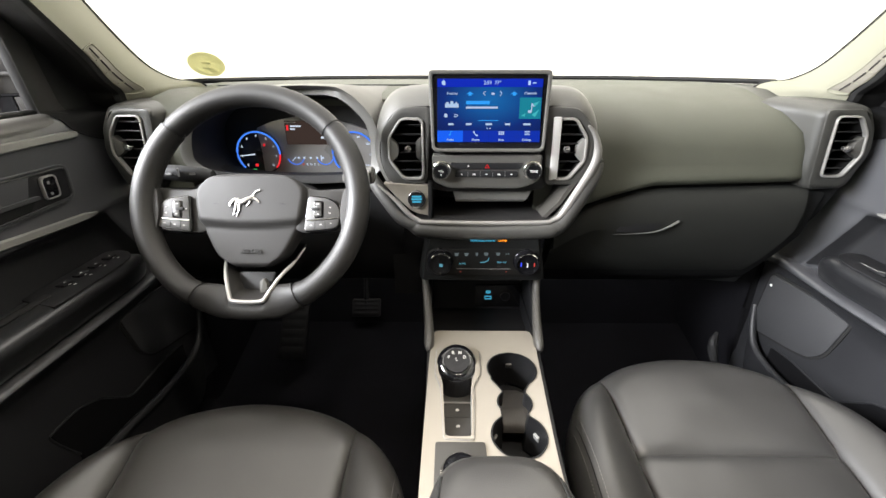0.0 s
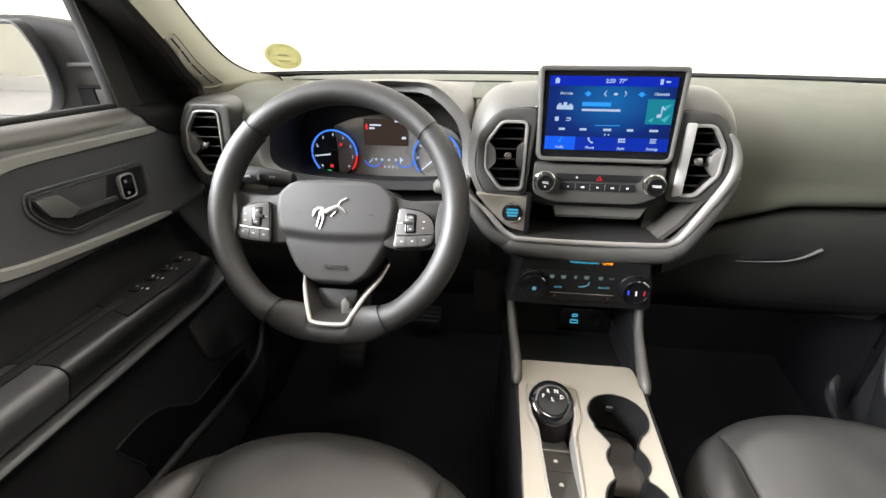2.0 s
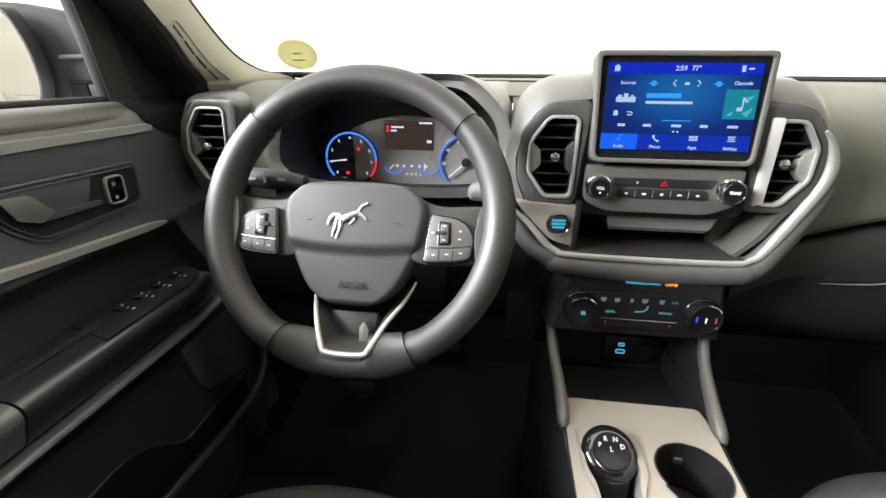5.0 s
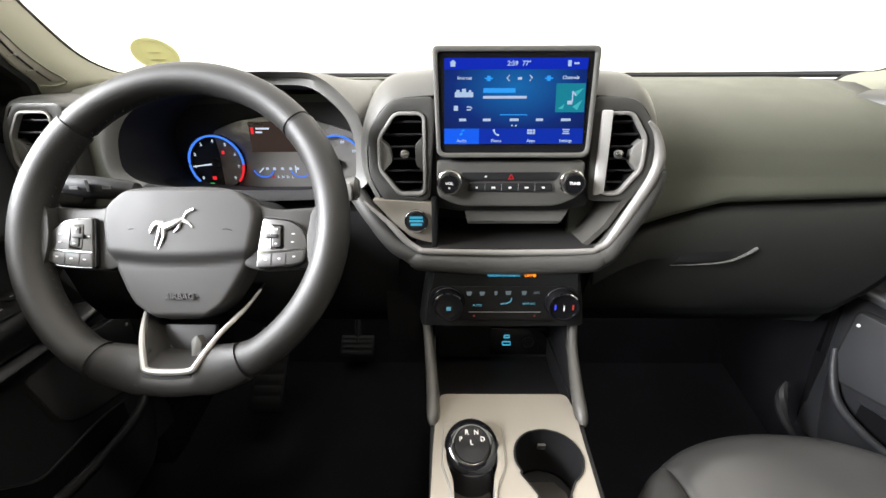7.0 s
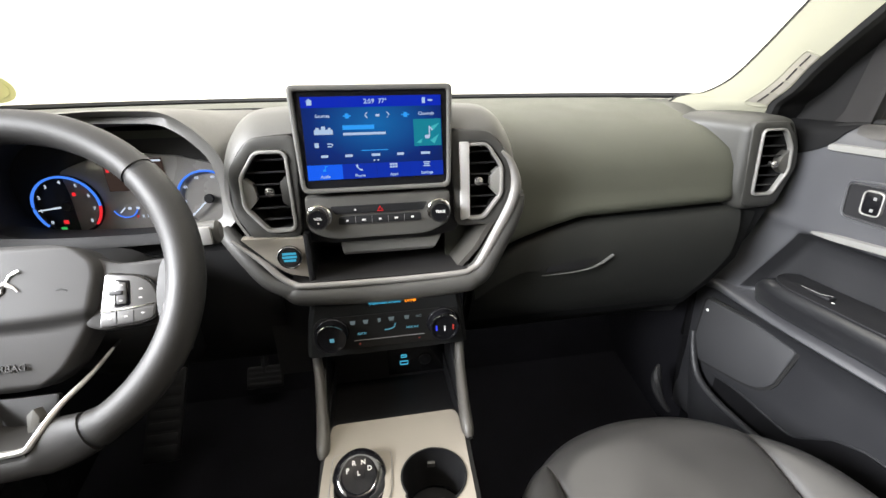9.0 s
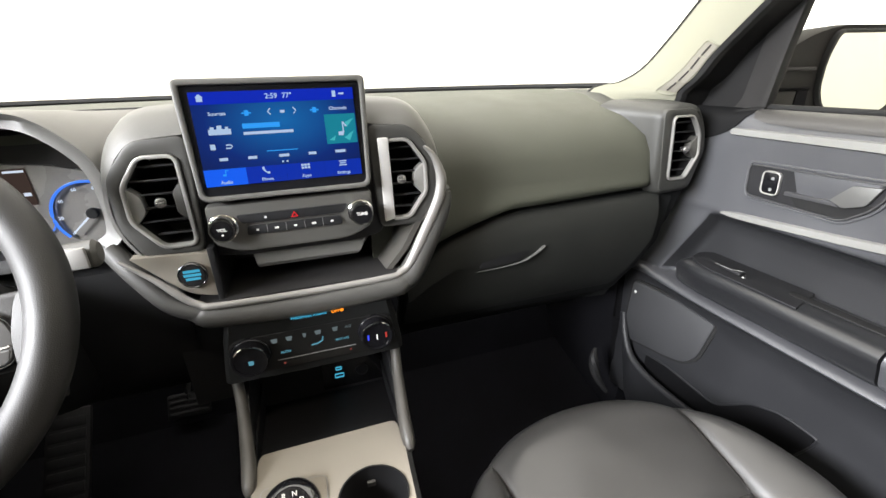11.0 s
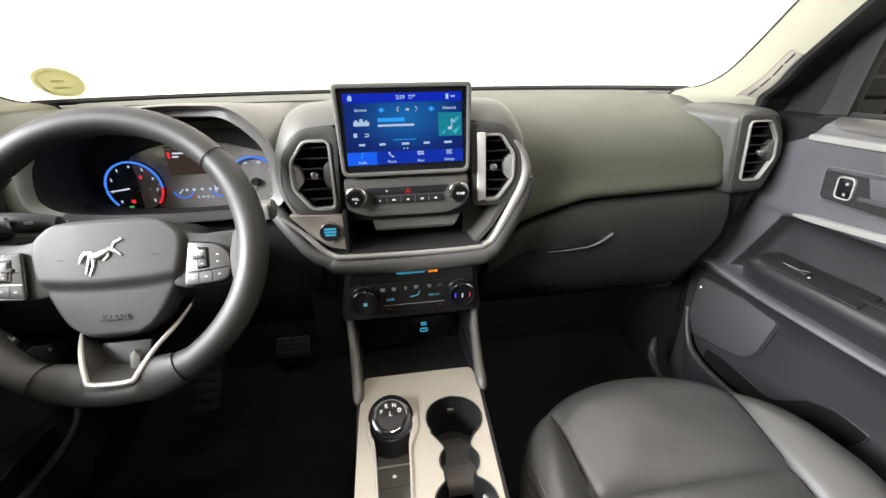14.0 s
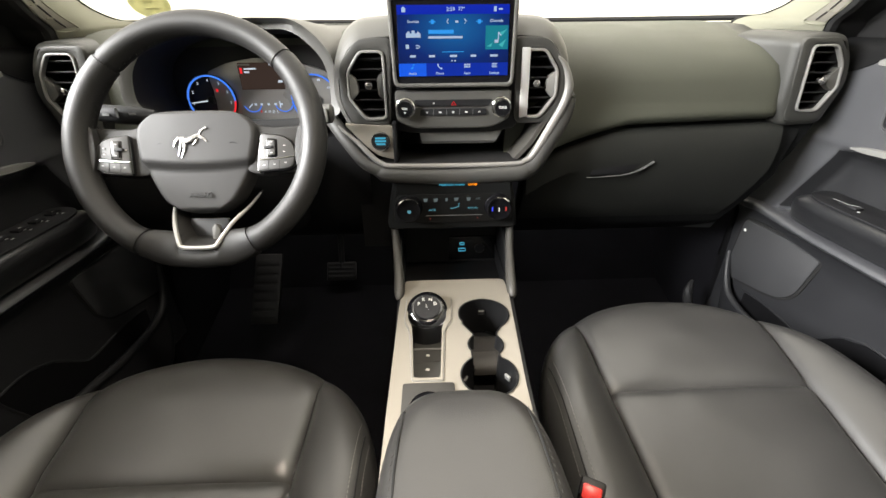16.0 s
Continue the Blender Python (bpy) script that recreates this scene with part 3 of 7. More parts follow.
    for i in range(13):
        x = -0.70 + 0.54 * i / 12
        rows.append([(x, 0.815, 0.668), (x, 0.790, 0.655), (x, 0.785, 0.58), (x, 0.80, 0.50), (x, 0.83, 0.44), (x, 0.90, 0.40), (x, 1.05, 0.39)])
    part("knee_panel", solid_sheet(rows, (0, 0.012, 0)), SILL, d)
    part("knee_side", solid_sheet([[(x, 0.797, z) for x in (-0.185, -0.15, -0.113)] for z in (0.66, 0.60, 0.53, 0.48, 0.42)], (0, 0.006, 0)), SILL, d)
    # binnacle: rim and cave round the instruments
    rim_pts = [(-0.556, 0.766, 0.735), (-0.546, 0.768, 0.778), (-0.515, 0.775, 0.812), (-0.455, 0.80, 0.834), (-0.38, 0.825, 0.841), (-0.315, 0.822, 0.842), (-0.264, 0.806, 0.837), (-0.221, 0.794, 0.803), (-0.205, 0.784, 0.770), (-0.202, 0.776, 0.725), (-0.210, 0.772, 0.700), (-0.26, 0.776, 0.684), (-0.36, 0.78, 0.680), (-0.46, 0.778, 0.684), (-0.525, 0.768, 0.696), (-0.550, 0.766, 0.713)]
    A = curve_points(rim_pts, 4, True)
    c = Vector((-0.385, 0.9, 0.728))
    def loop(scale_x, scale_z, yy, blend=1.0, low=None):
        return [Vector((c.x + (p.x - c.x) * scale_x, p.y + (yy - p.y) * blend, c.z + (p.z - c.z) * (low if low and p.z < c.z else scale_z))) for p in A]
    inner = loop(0.935, 0.925, 0.80, 0.22, 0.80)
    back = loop(0.955, 0.84, 0.905, 1.0, 1.75)
    part("instrument_cave", loft([inner, loop(0.945, 0.89, 0.84, 0.8, 1.20), back], True, False), HOLLOW, d, "black hollow round the instruments")
    outer = [p + Vector((0, 0.001, 0)) for p in loop(1.035, 1.07, 0.76, 0.35)]
    side = loop(1.05, 1.09, 0.87, 0.9)
    def back_of(p, q):
        k = min(1, max(0, (p.z - 0.785) / 0.035)) if p.x < -0.4 else min(1, max(0, (p.z - 0.74) / 0.05))
        return q.lerp(Vector((p.x, 0.99, 0.8385)), k * k * (3 - 2 * k))
    rear = [back_of(p, q) for p, q in zip(outer, side)]
    m1 = [p.lerp(q, 0.10) + Vector((0, 0, 0.0025)) for p, q in zip(outer, rear)]
    m2 = [p.lerp(q, 0.35) + Vector((0, 0, 0.0035)) for p, q in zip(outer, rear)]
    m3 = [p.lerp(q, 0.70) + Vector((0, 0, 0.0020)) for p, q in zip(outer, rear)]
    hood, sill = loft([rear, m3, m2, m1, outer, A, inner], True, False), loft([rear, m3, m2, m1, outer, A, inner], True, False)
    def on_sill(f):
        c = f.calc_center_median()
        return c.z < 0.712 and -0.520 < c.x < -0.222
    # left outer faces of the grey hood, split off to paint their shade black
    flank = hood.copy()
    def on_flank(f):
        c = f.calc_center_median()
        return not on_sill(f) and c.x < -0.50 and c.z < 0.805 and f.index // len(A) < 4
    for bm in (hood, sill, flank):
        bm.faces.index_update()
    bmesh.ops.delete(flank, geom=[f for f in flank.faces if not on_flank(f)], context="FACES")
    bmesh.ops.delete(hood, geom=[f for f in hood.faces if on_sill(f) or on_flank(f)], context="FACES")
    part("hood_flank", flank, SILL, d, "outer flank of the hood, blackened for its shade", 70)
    bmesh.ops.delete(sill, geom=[f for f in sill.faces if not on_sill(f)], context="FACES")
    part("instrument_hood", hood, HOUSING, d, "grey plastic instrument hood", 70)
    part("hood_sill", sill, SILL, d, "black sill below the instruments", 70)
    # fillers between hood, vents and middle housing
    fill = []
    for y, z, xe in ((0.800, 0.66, -0.575), (0.800, 0.72, -0.575), (0.802, 0.765, -0.572), (0.808, 0.793, -0.562), (0.820, 0.812, -0.540), (0.845, 0.827, -0.510), (0.90, 0.8355, -0.49), (0.95, 0.8385, -0.48)):
        fill.append([(-0.640 + (xe + 0.640) * k / 5, y, z) for k in range(6)])
    part("left_filler", solid_sheet(fill, (0, 0.015, -0.008)), DASH, d)
    part("right_filler", solid_sheet([[(x, y, z) for y, z in [(0.975, 0.836)] + [(y, z - 0.0015) for y, z in pad_profile(0.2)[3:12]] + [(0.802, 0.655)]] for x in (-0.196, -0.18, -0.16, -0.13, -0.11)], (0, 0.02, 0)), DASH, d)
    return d


dashboard()


def middle_housing():
    d = thing("centre_fascia", (0, 0.78, 0.585), "hexagonal grey plastic centre fascia with a satin silver rim", "centre fascia")
    half = [(0.100, 0.822), (0.158, 0.818), (0.184, 0.785), (0.1925, 0.745), (0.189, 0.715), (0.160, 0.655), (0.138, 0.618), (0.108, 0.606)]
    pts = rounded([(x, z) for x, z in half] + [(-x, z) for x, z in half[::-1]], [0.004, 0.03, 0.03, 0.03, 0.03, 0.03, 0.03, 0.02, 0.02, 0.03, 0.03, 0.03, 0.03, 0.03, 0.03, 0.004], 4)
    def lp(pp, y, top=0.0):
        return [Vector((x, y, z + top * min(1, max(0, (z - 0.74) / 0.07)))) for x, z in pp]
    # shoulder that runs back from the vents into the dashboard top
    part("shoulder", loft([lp(pts, 0.747), lp(offset(pts, 0.006), 0.752, 0.003), lp(offset(pts, 0.012), 0.770, 0.012), lp(offset(pts, 0.015), 0.80, 0.016), lp(offset(pts, 0.016), 0.86, 0.012), lp(offset(pts, 0.014), 0.95, 0.0)], True, False), HOUSING, d, "rounded grey shoulder")
    # back wall of the recess, with a deep tray at the bottom
    part("tray_back", solid_sheet([[(x, 0.86, z) for x in (-0.12, 0, 0.12, 0.15)] for z in (0.60, 0.64, 0.69)], (0, 0.01, 0)), HOLLOW, d)
    part("tray_floor", solid_sheet([[(x, y, 0.620 + 0.02 * (y - 0.73)) for x in (-0.13, 0, 0.13)] for y in (0.73, 0.80, 0.87)], (0, 0, -0.006)), HOLLOW, d, "black rubber tray mat")
    part("tray_left_wall", prism([(0.735, 0.618), (0.735, 0.69), (0.87, 0.69), (0.87, 0.618)], -0.106, -0.098, YZ, 0.002), DARK, d)
    part("tray_right_wall", solid_sheet([[(0.110, 0.742, 0.622), (0.135, 0.742, 0.65), (0.165, 0.745, 0.70)], [(0.098, 0.86, 0.622), (0.12, 0.86, 0.65), (0.14, 0.86, 0.70)]], (0.008, 0, -0.002)), BUTTRESS, d)
    # face plate behind screen, between the vents
    part("face_plate", prism(rounded([(-0.118, 0.815), (0.118, 0.815), (0.112, 0.675), (0.07, 0.668), (-0.07, 0.668), (-0.112, 0.675)], 0.01), 0.752, 0.80, XZ, 0.002), DARK, d)
    part("under_shelf", solid_sheet([[(xa + (xb - xa) * u, y, z) for u in (0, 0.06, 0.5, 0.94, 1)] for y, z, xa, xb in ((0.764, 0.684, -0.060, 0.094), (0.758, 0.672, -0.060, 0.090), (0.752, 0.653, -0.056, 0.078), (0.755, 0.648, -0.054, 0.074), (0.84, 0.648, -0.054, 0.074))], (0, 0.004, 0.002)), HOUSING, d, "grey ledge below the audio panel")
    # silver rim line and thick lower lip
    def rim(left, y0):
        w = [(-0.200, 0.684), (-0.168, 0.657), (-0.142, 0.630), (-0.126, 0.620), (-0.108, 0.6165), (0.0, 0.6155), (0.108, 0.6165), (0.128, 0.620), (0.144, 0.631), (0.172, 0.680), (0.190, 0.714), (0.1962, 0.740), (0.1925, 0.760), (0.184, 0.778), (0.172, 0.790)]
        return [Vector((x, y0 + 0.020 * max(0, (abs(x) - 0.1) / 0.1), z)) for x, z in w]
    line = curve_points(rim(True, 0.724), 5)
    nl = len(line)
    part("silver_rim", tube(line, [(0.0048 + 0.0030 * min(1, max(0, (p.x - 0.125) / 0.035))) * min(1, 0.25 + 0.75 * (nl - 1 - i) / 14, 0.4 + 0.6 * i / 8) for i, p in enumerate(line)], 10, flat=0.85, up=(0, 1, 0)), RIMGREY, d, "satin silver rim line")
    low = [p + Vector((0.03 * p.x, 0.010, -0.016 - 0.004 * (1 - min(1, abs(p.x) / 0.15)))) for p in line[8:58]]
    n = len(low)
    part("lower_lip", tube(low, [0.006 + 0.013 * math.sin(math.pi * min(1, max(0, i / (n - 1)))) ** 0.5 for i in range(n)], 12), LIPGREY, d, "thick grey lower lip")
    left = [Vector((-0.216, 0.775, 0.690)), Vector((-0.19, 0.757, 0.657)), Vector((-0.155, 0.742, 0.617)), Vector((-0.11, 0.736, 0.602))]
    part("left_cheek", tube(curve_points(left, 5), 0.013, 10), LIPGREY, d)
    # champagne corner that carries the start button
    part("start_panel", prism(rounded([(-0.188, 0.688), (-0.136, 0.632), (-0.100, 0.624), (-0.101, 0.683)], [0.004, 0.02, 0.004, 0.004]), 0.738, 0.752, XZ, 0.0015), DECK, d, "champagne painted corner panel")
    b = thing("start_button", (-0.127, 0.738, 0.658), "round black engine start button with blue legend", "button")
    m = toward(-0.127, 0.738, 0.658)
    part("ring", turned([(0.0165, 0.0), (0.0165, 0.004), (0.0155, 0.005), (0.0145, 0.004), (0.0145, 0.0)], m), GLOSS, b)
    part("cap", disc(0.0142, 0.0045, m, 28, 0.001), DARK, b)
    for i, w in enumerate((0.009, 0.0095, 0.008)):
        z = 0.664 - 0.005 * i
        part("legend_bar", box(-0.127 - w, -0.127 + w, 0.7328, 0.7336, z - 0.0016, z + 0.0016), L_CYAN, b, "blue lit legend")
    return d


middle_housing()


# ---- air vents ----
def air_vent(name, cx, y, outline, opening, knob, rim_mat, label, pad=None, wide=0.0044, body=None, pad_mat=None):
    """outline: outer edge of the dark surround; opening: edge of the hole; both as (x, z)."""
    o = rounded(outline, 0.012, 4)
    i = rounded(opening, 0.006, 4)
    v = thing(name, (cx, y, min(p[1] for p in opening)), label, "air vent", "dashboard air vents")
    part("surround", hoop(o, offset(i, wide + 0.0012), y - 0.004, y + 0.03, XZ, 0.003), body or VENTGREY, v, "dark grey surround")
    part("bezel", hoop(offset(i, wide + 0.001), offset(i, 0.001), y - 0.007, y + 0.02, XZ, min(0.0018, wide * 0.3)), rim_mat, v, "satin silver bezel")
    part("duct", loft([[Vector((a, y + 0.002, b)) for a, b in offset(i, 0.0009)], [Vector((a, y + 0.05, b)) for a, b in i]], True, False), RUBBER, v, "black duct")
    part("duct_back", prism(i, y + 0.048, y + 0.052), RUBBER, v)
    zs = [p[1] for p in opening]
    z0, z1 = min(zs), max(zs)
    n = 6
    for k in range(n):
        z = z0 + (k + 0.6) * (z1 - z0) / (n + 0.2)
        xs = []
        for a, b in zip(i, i[1:] + i[:1]):
            if (a[1] - z) * (b[1] - z) < 0:
                xs.append(a[0] + (b[0] - a[0]) * (z - a[1]) / (b[1] - a[1]))
        if len(xs) >= 2:
            x0, x1 = min(xs) + 0.0005, max(xs) - 0.0005
            s = box(x0, x1, -0.010, 0.010, -0.0013, 0.0013, 0.0008)
            part("slat", s, DARK, v, m=Matrix.Translation((0, y + 0.012, z)) @ Matrix.Rotation(radians(-12), 4, "X"))
    if pad:
        part("side_pad", prism(rounded(pad, 0.004, 3), y - 0.003, y + 0.012, XZ, 0.001), pad_mat or GREYTRIM, v, "grey side pad")
    m = toward(knob[0], y + 0.004, knob[1])
    part("knob", turned([(0.0038, 0.0), (0.0038, 0.006), (0.0056, 0.0078), (0.0062, 0.0095), (0.0056, 0.0112), (0.0034, 0.0122), (0.0, 0.0124)], m, 18), KNOBGREY, v, "small metal knob")
    part("knob_grip", box(-0.0046, 0.0046, -0.0011, 0.0011, 0.0115, 0.0145, 0.0007), KNOBGREY, v, "raised grip bar on the knob", m=m)
    return v


def vents():
    for s in (-1, 1):
        out = [(s * x, z) for x, z in ((0.099, 0.821), (0.156, 0.818), (0.188, 0.780), (0.190, 0.722), (0.172, 0.683), (0.108, 0.684))]
        op = [(s * x, z) for x, z in ((0.1175, 0.797), (0.150, 0.797), (0.1705, 0.768), (0.1715, 0.730), (0.148, 0.698), (0.1175, 0.698))]
        pad = [(s * x, z) for x, z in ((0.1725, 0.768), (0.160, 0.757), (0.158, 0.738), (0.1725, 0.722))]
        inner = [(s * x, z) for x, z in ((0.1170, 0.770), (0.1265, 0.760), (0.1265, 0.735), (0.1170, 0.725))]
        if s > 0:
            op[0], op[-1] = (0.1250, 0.797), (0.1270, 0.698)
        v = air_vent("air_vent", s * 0.14, 0.748, out, op, (s * 0.1405, 0.749), GREYTRIM if s < 0 else SILVER, "hexagonal centre air vent with satin silver bezel and black slats", pad)
        if s < 0:
            part("inner_pad", prism(rounded(inner, 0.003, 3), 0.744, 0.760, XZ, 0.001), VENTGREY, v, "dark inner pad")
        if s > 0:
            part("bright_bar", prism(rounded([(0.1120, 0.804), (0.1255, 0.804), (0.1280, 0.697), (0.1145, 0.693)], 0.003), 0.7385, 0.75, XZ, 0.0015), BAR, v, "broad satin silver bar")
    for s in (-1, 1):
        out = [(s * x, z) for x, z in ((0.610, 0.812), (0.677, 0.813), (0.708, 0.775), (0.716, 0.735), (0.693, 0.672), (0.625, 0.669))]
        op = [(s * x, z) for x, z in ((0.634, 0.797), (0.672, 0.797), (0.692, 0.768), (0.698, 0.732), (0.677, 0.693), (0.643, 0.693))]
        pad = [(s * x, z) for x, z in ((0.698, 0.768), (0.682, 0.752), (0.680, 0.735), (0.698, 0.722))]
        air_vent("air_vent", s * 0.665, 0.787, out, op, (s * 0.668, 0.742), GREYTRIM, "outer air vent with grey metallic bezel and black slats", pad, 0.0036, CAPGREY, HOUSING)


vents()


# ---- touch screen ----
def on_screen(x, z, w, h, depth=0.0004):
    """A thin tile in the screen's own plane: x and z from the picture's centre."""
    return box(x - w / 2, x + w / 2, -depth, depth, z - h / 2, z + h / 2)


def touch_screen():
    t = thing("touch_screen", (0, 0.76, 0.748), "free-standing touch screen in a grey bezel showing a blue audio menu", "screen")
    M = Matrix.Translation((0, 0.742, 0.812)) @ Matrix.Rotation(radians(-9), 4, "X")
    def p(name, bm, material, label="", parent=t):
        return part(name, bm, material, parent, label, 38, M)
    outl = rounded([(-0.1035, 0.0665), (0.1035, 0.0665), (0.0975, -0.0665), (-0.0975, -0.0665)], [0.008, 0.008, 0.012, 0.012], 5)
    inn = rounded([(-0.0965, 0.0595), (0.0965, 0.0595), (0.0925, -0.0605), (-0.0925, -0.0605)], [0.004, 0.004, 0.008, 0.008], 5)
    p("bezel", hoop(outl, inn, -0.006, 0.02, XZ, 0.002), HOUSING, "grey plastic bezel")
    p("back_shell", prism(offset(outl, -0.001), 0.004, 0.03, XZ, 0.004), HOUSING)
    p("glass", prism(inn, -0.002, 0.006), GLOSS, "gloss black screen glass")
    D = Matrix.Translation((0, -0.0026, 0.0015))
    def q(name, bm, material, label="", parent=t, lift=0.0):
        return part(name, bm, material, parent, label, 38, M @ D @ Matrix.Translation((0, -lift, 0)))
    pic = q("picture", on_screen(0, 0, 0.176, 0.102), SCREEN, "lit blue menu picture")
    L = 0.0008
    def word(text, x, z, size, material):
        lettering("lettering", text, size, M @ D @ Matrix.Translation((x, -2 * L, z)) @ Matrix.Rotation(radians(90), 4, "X"), material, pic, "white lit lettering", 0.0002)
    q("status_bar", on_screen(0, 0.0445, 0.176, 0.013), S_BAR, "bright blue status bar", pic, L)
    for k in range(4):
        q("tab", on_screen(-0.066 + 0.044 * k, -0.0415, 0.0438 if k else 0.044, 0.019), S_TABON if k == 0 else S_TAB, "selected bright blue tab" if k == 0 else "blue menu tab", pic, L)
        word(("Audio", "Phone", "Apps", "Settings")[k], -0.066 + 0.044 * k, -0.0472, 0.0052, S_WHITE)
    note = merged(on_screen(-0.0655, -0.0365, 0.0008, 0.006), on_screen(-0.064, -0.034, 0.003, 0.001), on_screen(-0.067, -0.039, 0.003, 0.0022))
    q("tab_icon", note, S_BLUE, "music note icon", pic, 2 * L)
    phone = tube(curve_points([(-0.0255, 0, -0.033), (-0.0245, 0, -0.0365), (-0.0215, 0, -0.0395), (-0.0185, 0, -0.040)], 4), [0.0014] * 4 + [0.0009] * 5 + [0.0014] * 4, 6)
    q("tab_icon", phone, S_WHITE, "telephone icon", pic, 2 * L)
    grid = merged(*[on_screen(0.0185 + 0.0035 * i, -0.0345 - 0.0032 * j, 0.0028, 0.0025) for i in range(3) for j in range(2)])
    q("tab_icon", grid, S_WHITE, "grid icon", pic, 2 * L)
    q("tab_icon", merged(*[on_screen(0.066, -0.0335 - 0.0024 * j, 0.009 - 0.002 * (j == 1), 0.0014) for j in range(3)]), S_WHITE, "lines icon", pic, 2 * L)
    word("2:59", -0.004, 0.0445, 0.0078, S_WHITE)
    word("77°", 0.013, 0.0445, 0.0078, S_WHITE)
    home = prism([(-0.0805, 0.041), (-0.0805, 0.0455), (-0.0815, 0.0455), (-0.0775, 0.049), (-0.0735, 0.0455), (-0.0745, 0.0455), (-0.0745, 0.041)], -0.0003, 0.0003)
    q("home_icon", home, S_WHITE, "white house icon", pic, 2 * L)
    q("status_icon", merged(on_screen(0.0655, 0.0445, 0.004, 0.007), on_screen(0.074, 0.0445, 0.006, 0.002)), S_WHITE, "small status marks", pic, 2 * L)
    # row of tuning marks
    word("Sources", -0.063, 0.0278, 0.0056, S_WHITE)
    word("Channels", 0.068, 0.0282, 0.0056, S_WHITE)
    for x in (-0.033, 0.041):
        q("tune_icon", merged(on_screen(x, 0.0275, 0.010, 0.0016), on_screen(x, 0.0275, 0.0045, 0.006)), S_BLUE, "pale blue tuning icon", pic, L)
    for x, s in ((-0.009, 1), (0.019, -1)):
        ch = tube([(x + s * 0.0016, 0, 0.0315), (x - s * 0.0014, 0, 0.028), (x + s * 0.0016, 0, 0.0245)], 0.0008, 6)
        q("arrow_icon", ch, S_WHITE, "white chevron", pic, L)
    q("tune_icon", on_screen(0.0055, 0.0275, 0.005, 0.003), S_WHITE, "", pic, L)
    # station logo, titles, cover art
    logo = merged(on_screen(-0.0635, 0.0085, 0.023, 0.006), on_screen(-0.0635, 0.0135, 0.005, 0.004), on_screen(-0.071, 0.0125, 0.004, 0.003), on_screen(-0.056, 0.0125, 0.003, 0.0025))
    q("station_logo", logo, S_WHITE, "white station logo shape", pic, L)
    q("title_bar", on_screen(-0.0195, 0.0135, 0.040, 0.0055), S_BLUE, "bright blue title bar", pic, L)
    q("title_bar", on_screen(-0.0125, 0.0055, 0.054, 0.0032), S_WHITE, "white subtitle bar", pic, L)
    art = q("cover_art", on_screen(0.069, 0.0045, 0.036, 0.034), S_ART, "teal cover art with a music note", pic, L)
    for pts in (((0.054, -0.008), (0.062, -0.003), (0.060, -0.009)), ((0.074, 0.012), (0.085, 0.016), (0.076, 0.006)), ((0.072, -0.006), (0.084, 0.002), (0.078, -0.010))):
        q("art_patch", prism(list(pts), -0.0002, 0.0002), S_ARTL, "pale teal patch", art, 1.6 * L)
    q("art_note", merged(on_screen(0.0715, 0.006, 0.0014, 0.013), on_screen(0.0685, -0.001, 0.006, 0.0045), tube([(0.0715, 0, 0.012), (0.0755, 0, 0.007)], 0.0009, 6)), S_WHITE, "white music note", art, 2 * L)
    q("small_icon", merged(on_screen(-0.0735, -0.0075, 0.0052, 0.006)), S_WHITE, "", pic, L)
    q("small_icon", tube([(-0.060, 0, -0.006), (-0.055, 0, -0.006), (-0.0535, 0, -0.0078), (-0.055, 0, -0.0095), (-0.060, 0, -0.0095)], 0.0008, 6), S_WHITE, "", pic, L)
    for x, w in ((-0.065, 0.011), (-0.0345, 0.012), (0.0, 0.014), (0.032, 0.011), (0.065, 0.015)):
        q("preset", on_screen(x, -0.0215, 0.8 * w, 0.0032), S_WHITE, "white station preset", pic, L)
    q("preset_line", on_screen(-0.001, -0.0155, 0.034, 0.0010), S_BLUE, "thin blue line", pic, L)
    q("preset_mark", merged(on_screen(-0.0025, -0.0285, 0.002, 0.002), on_screen(0.0025, -0.0285, 0.002, 0.002)), S_WHITE, "", pic, L)


touch_screen()


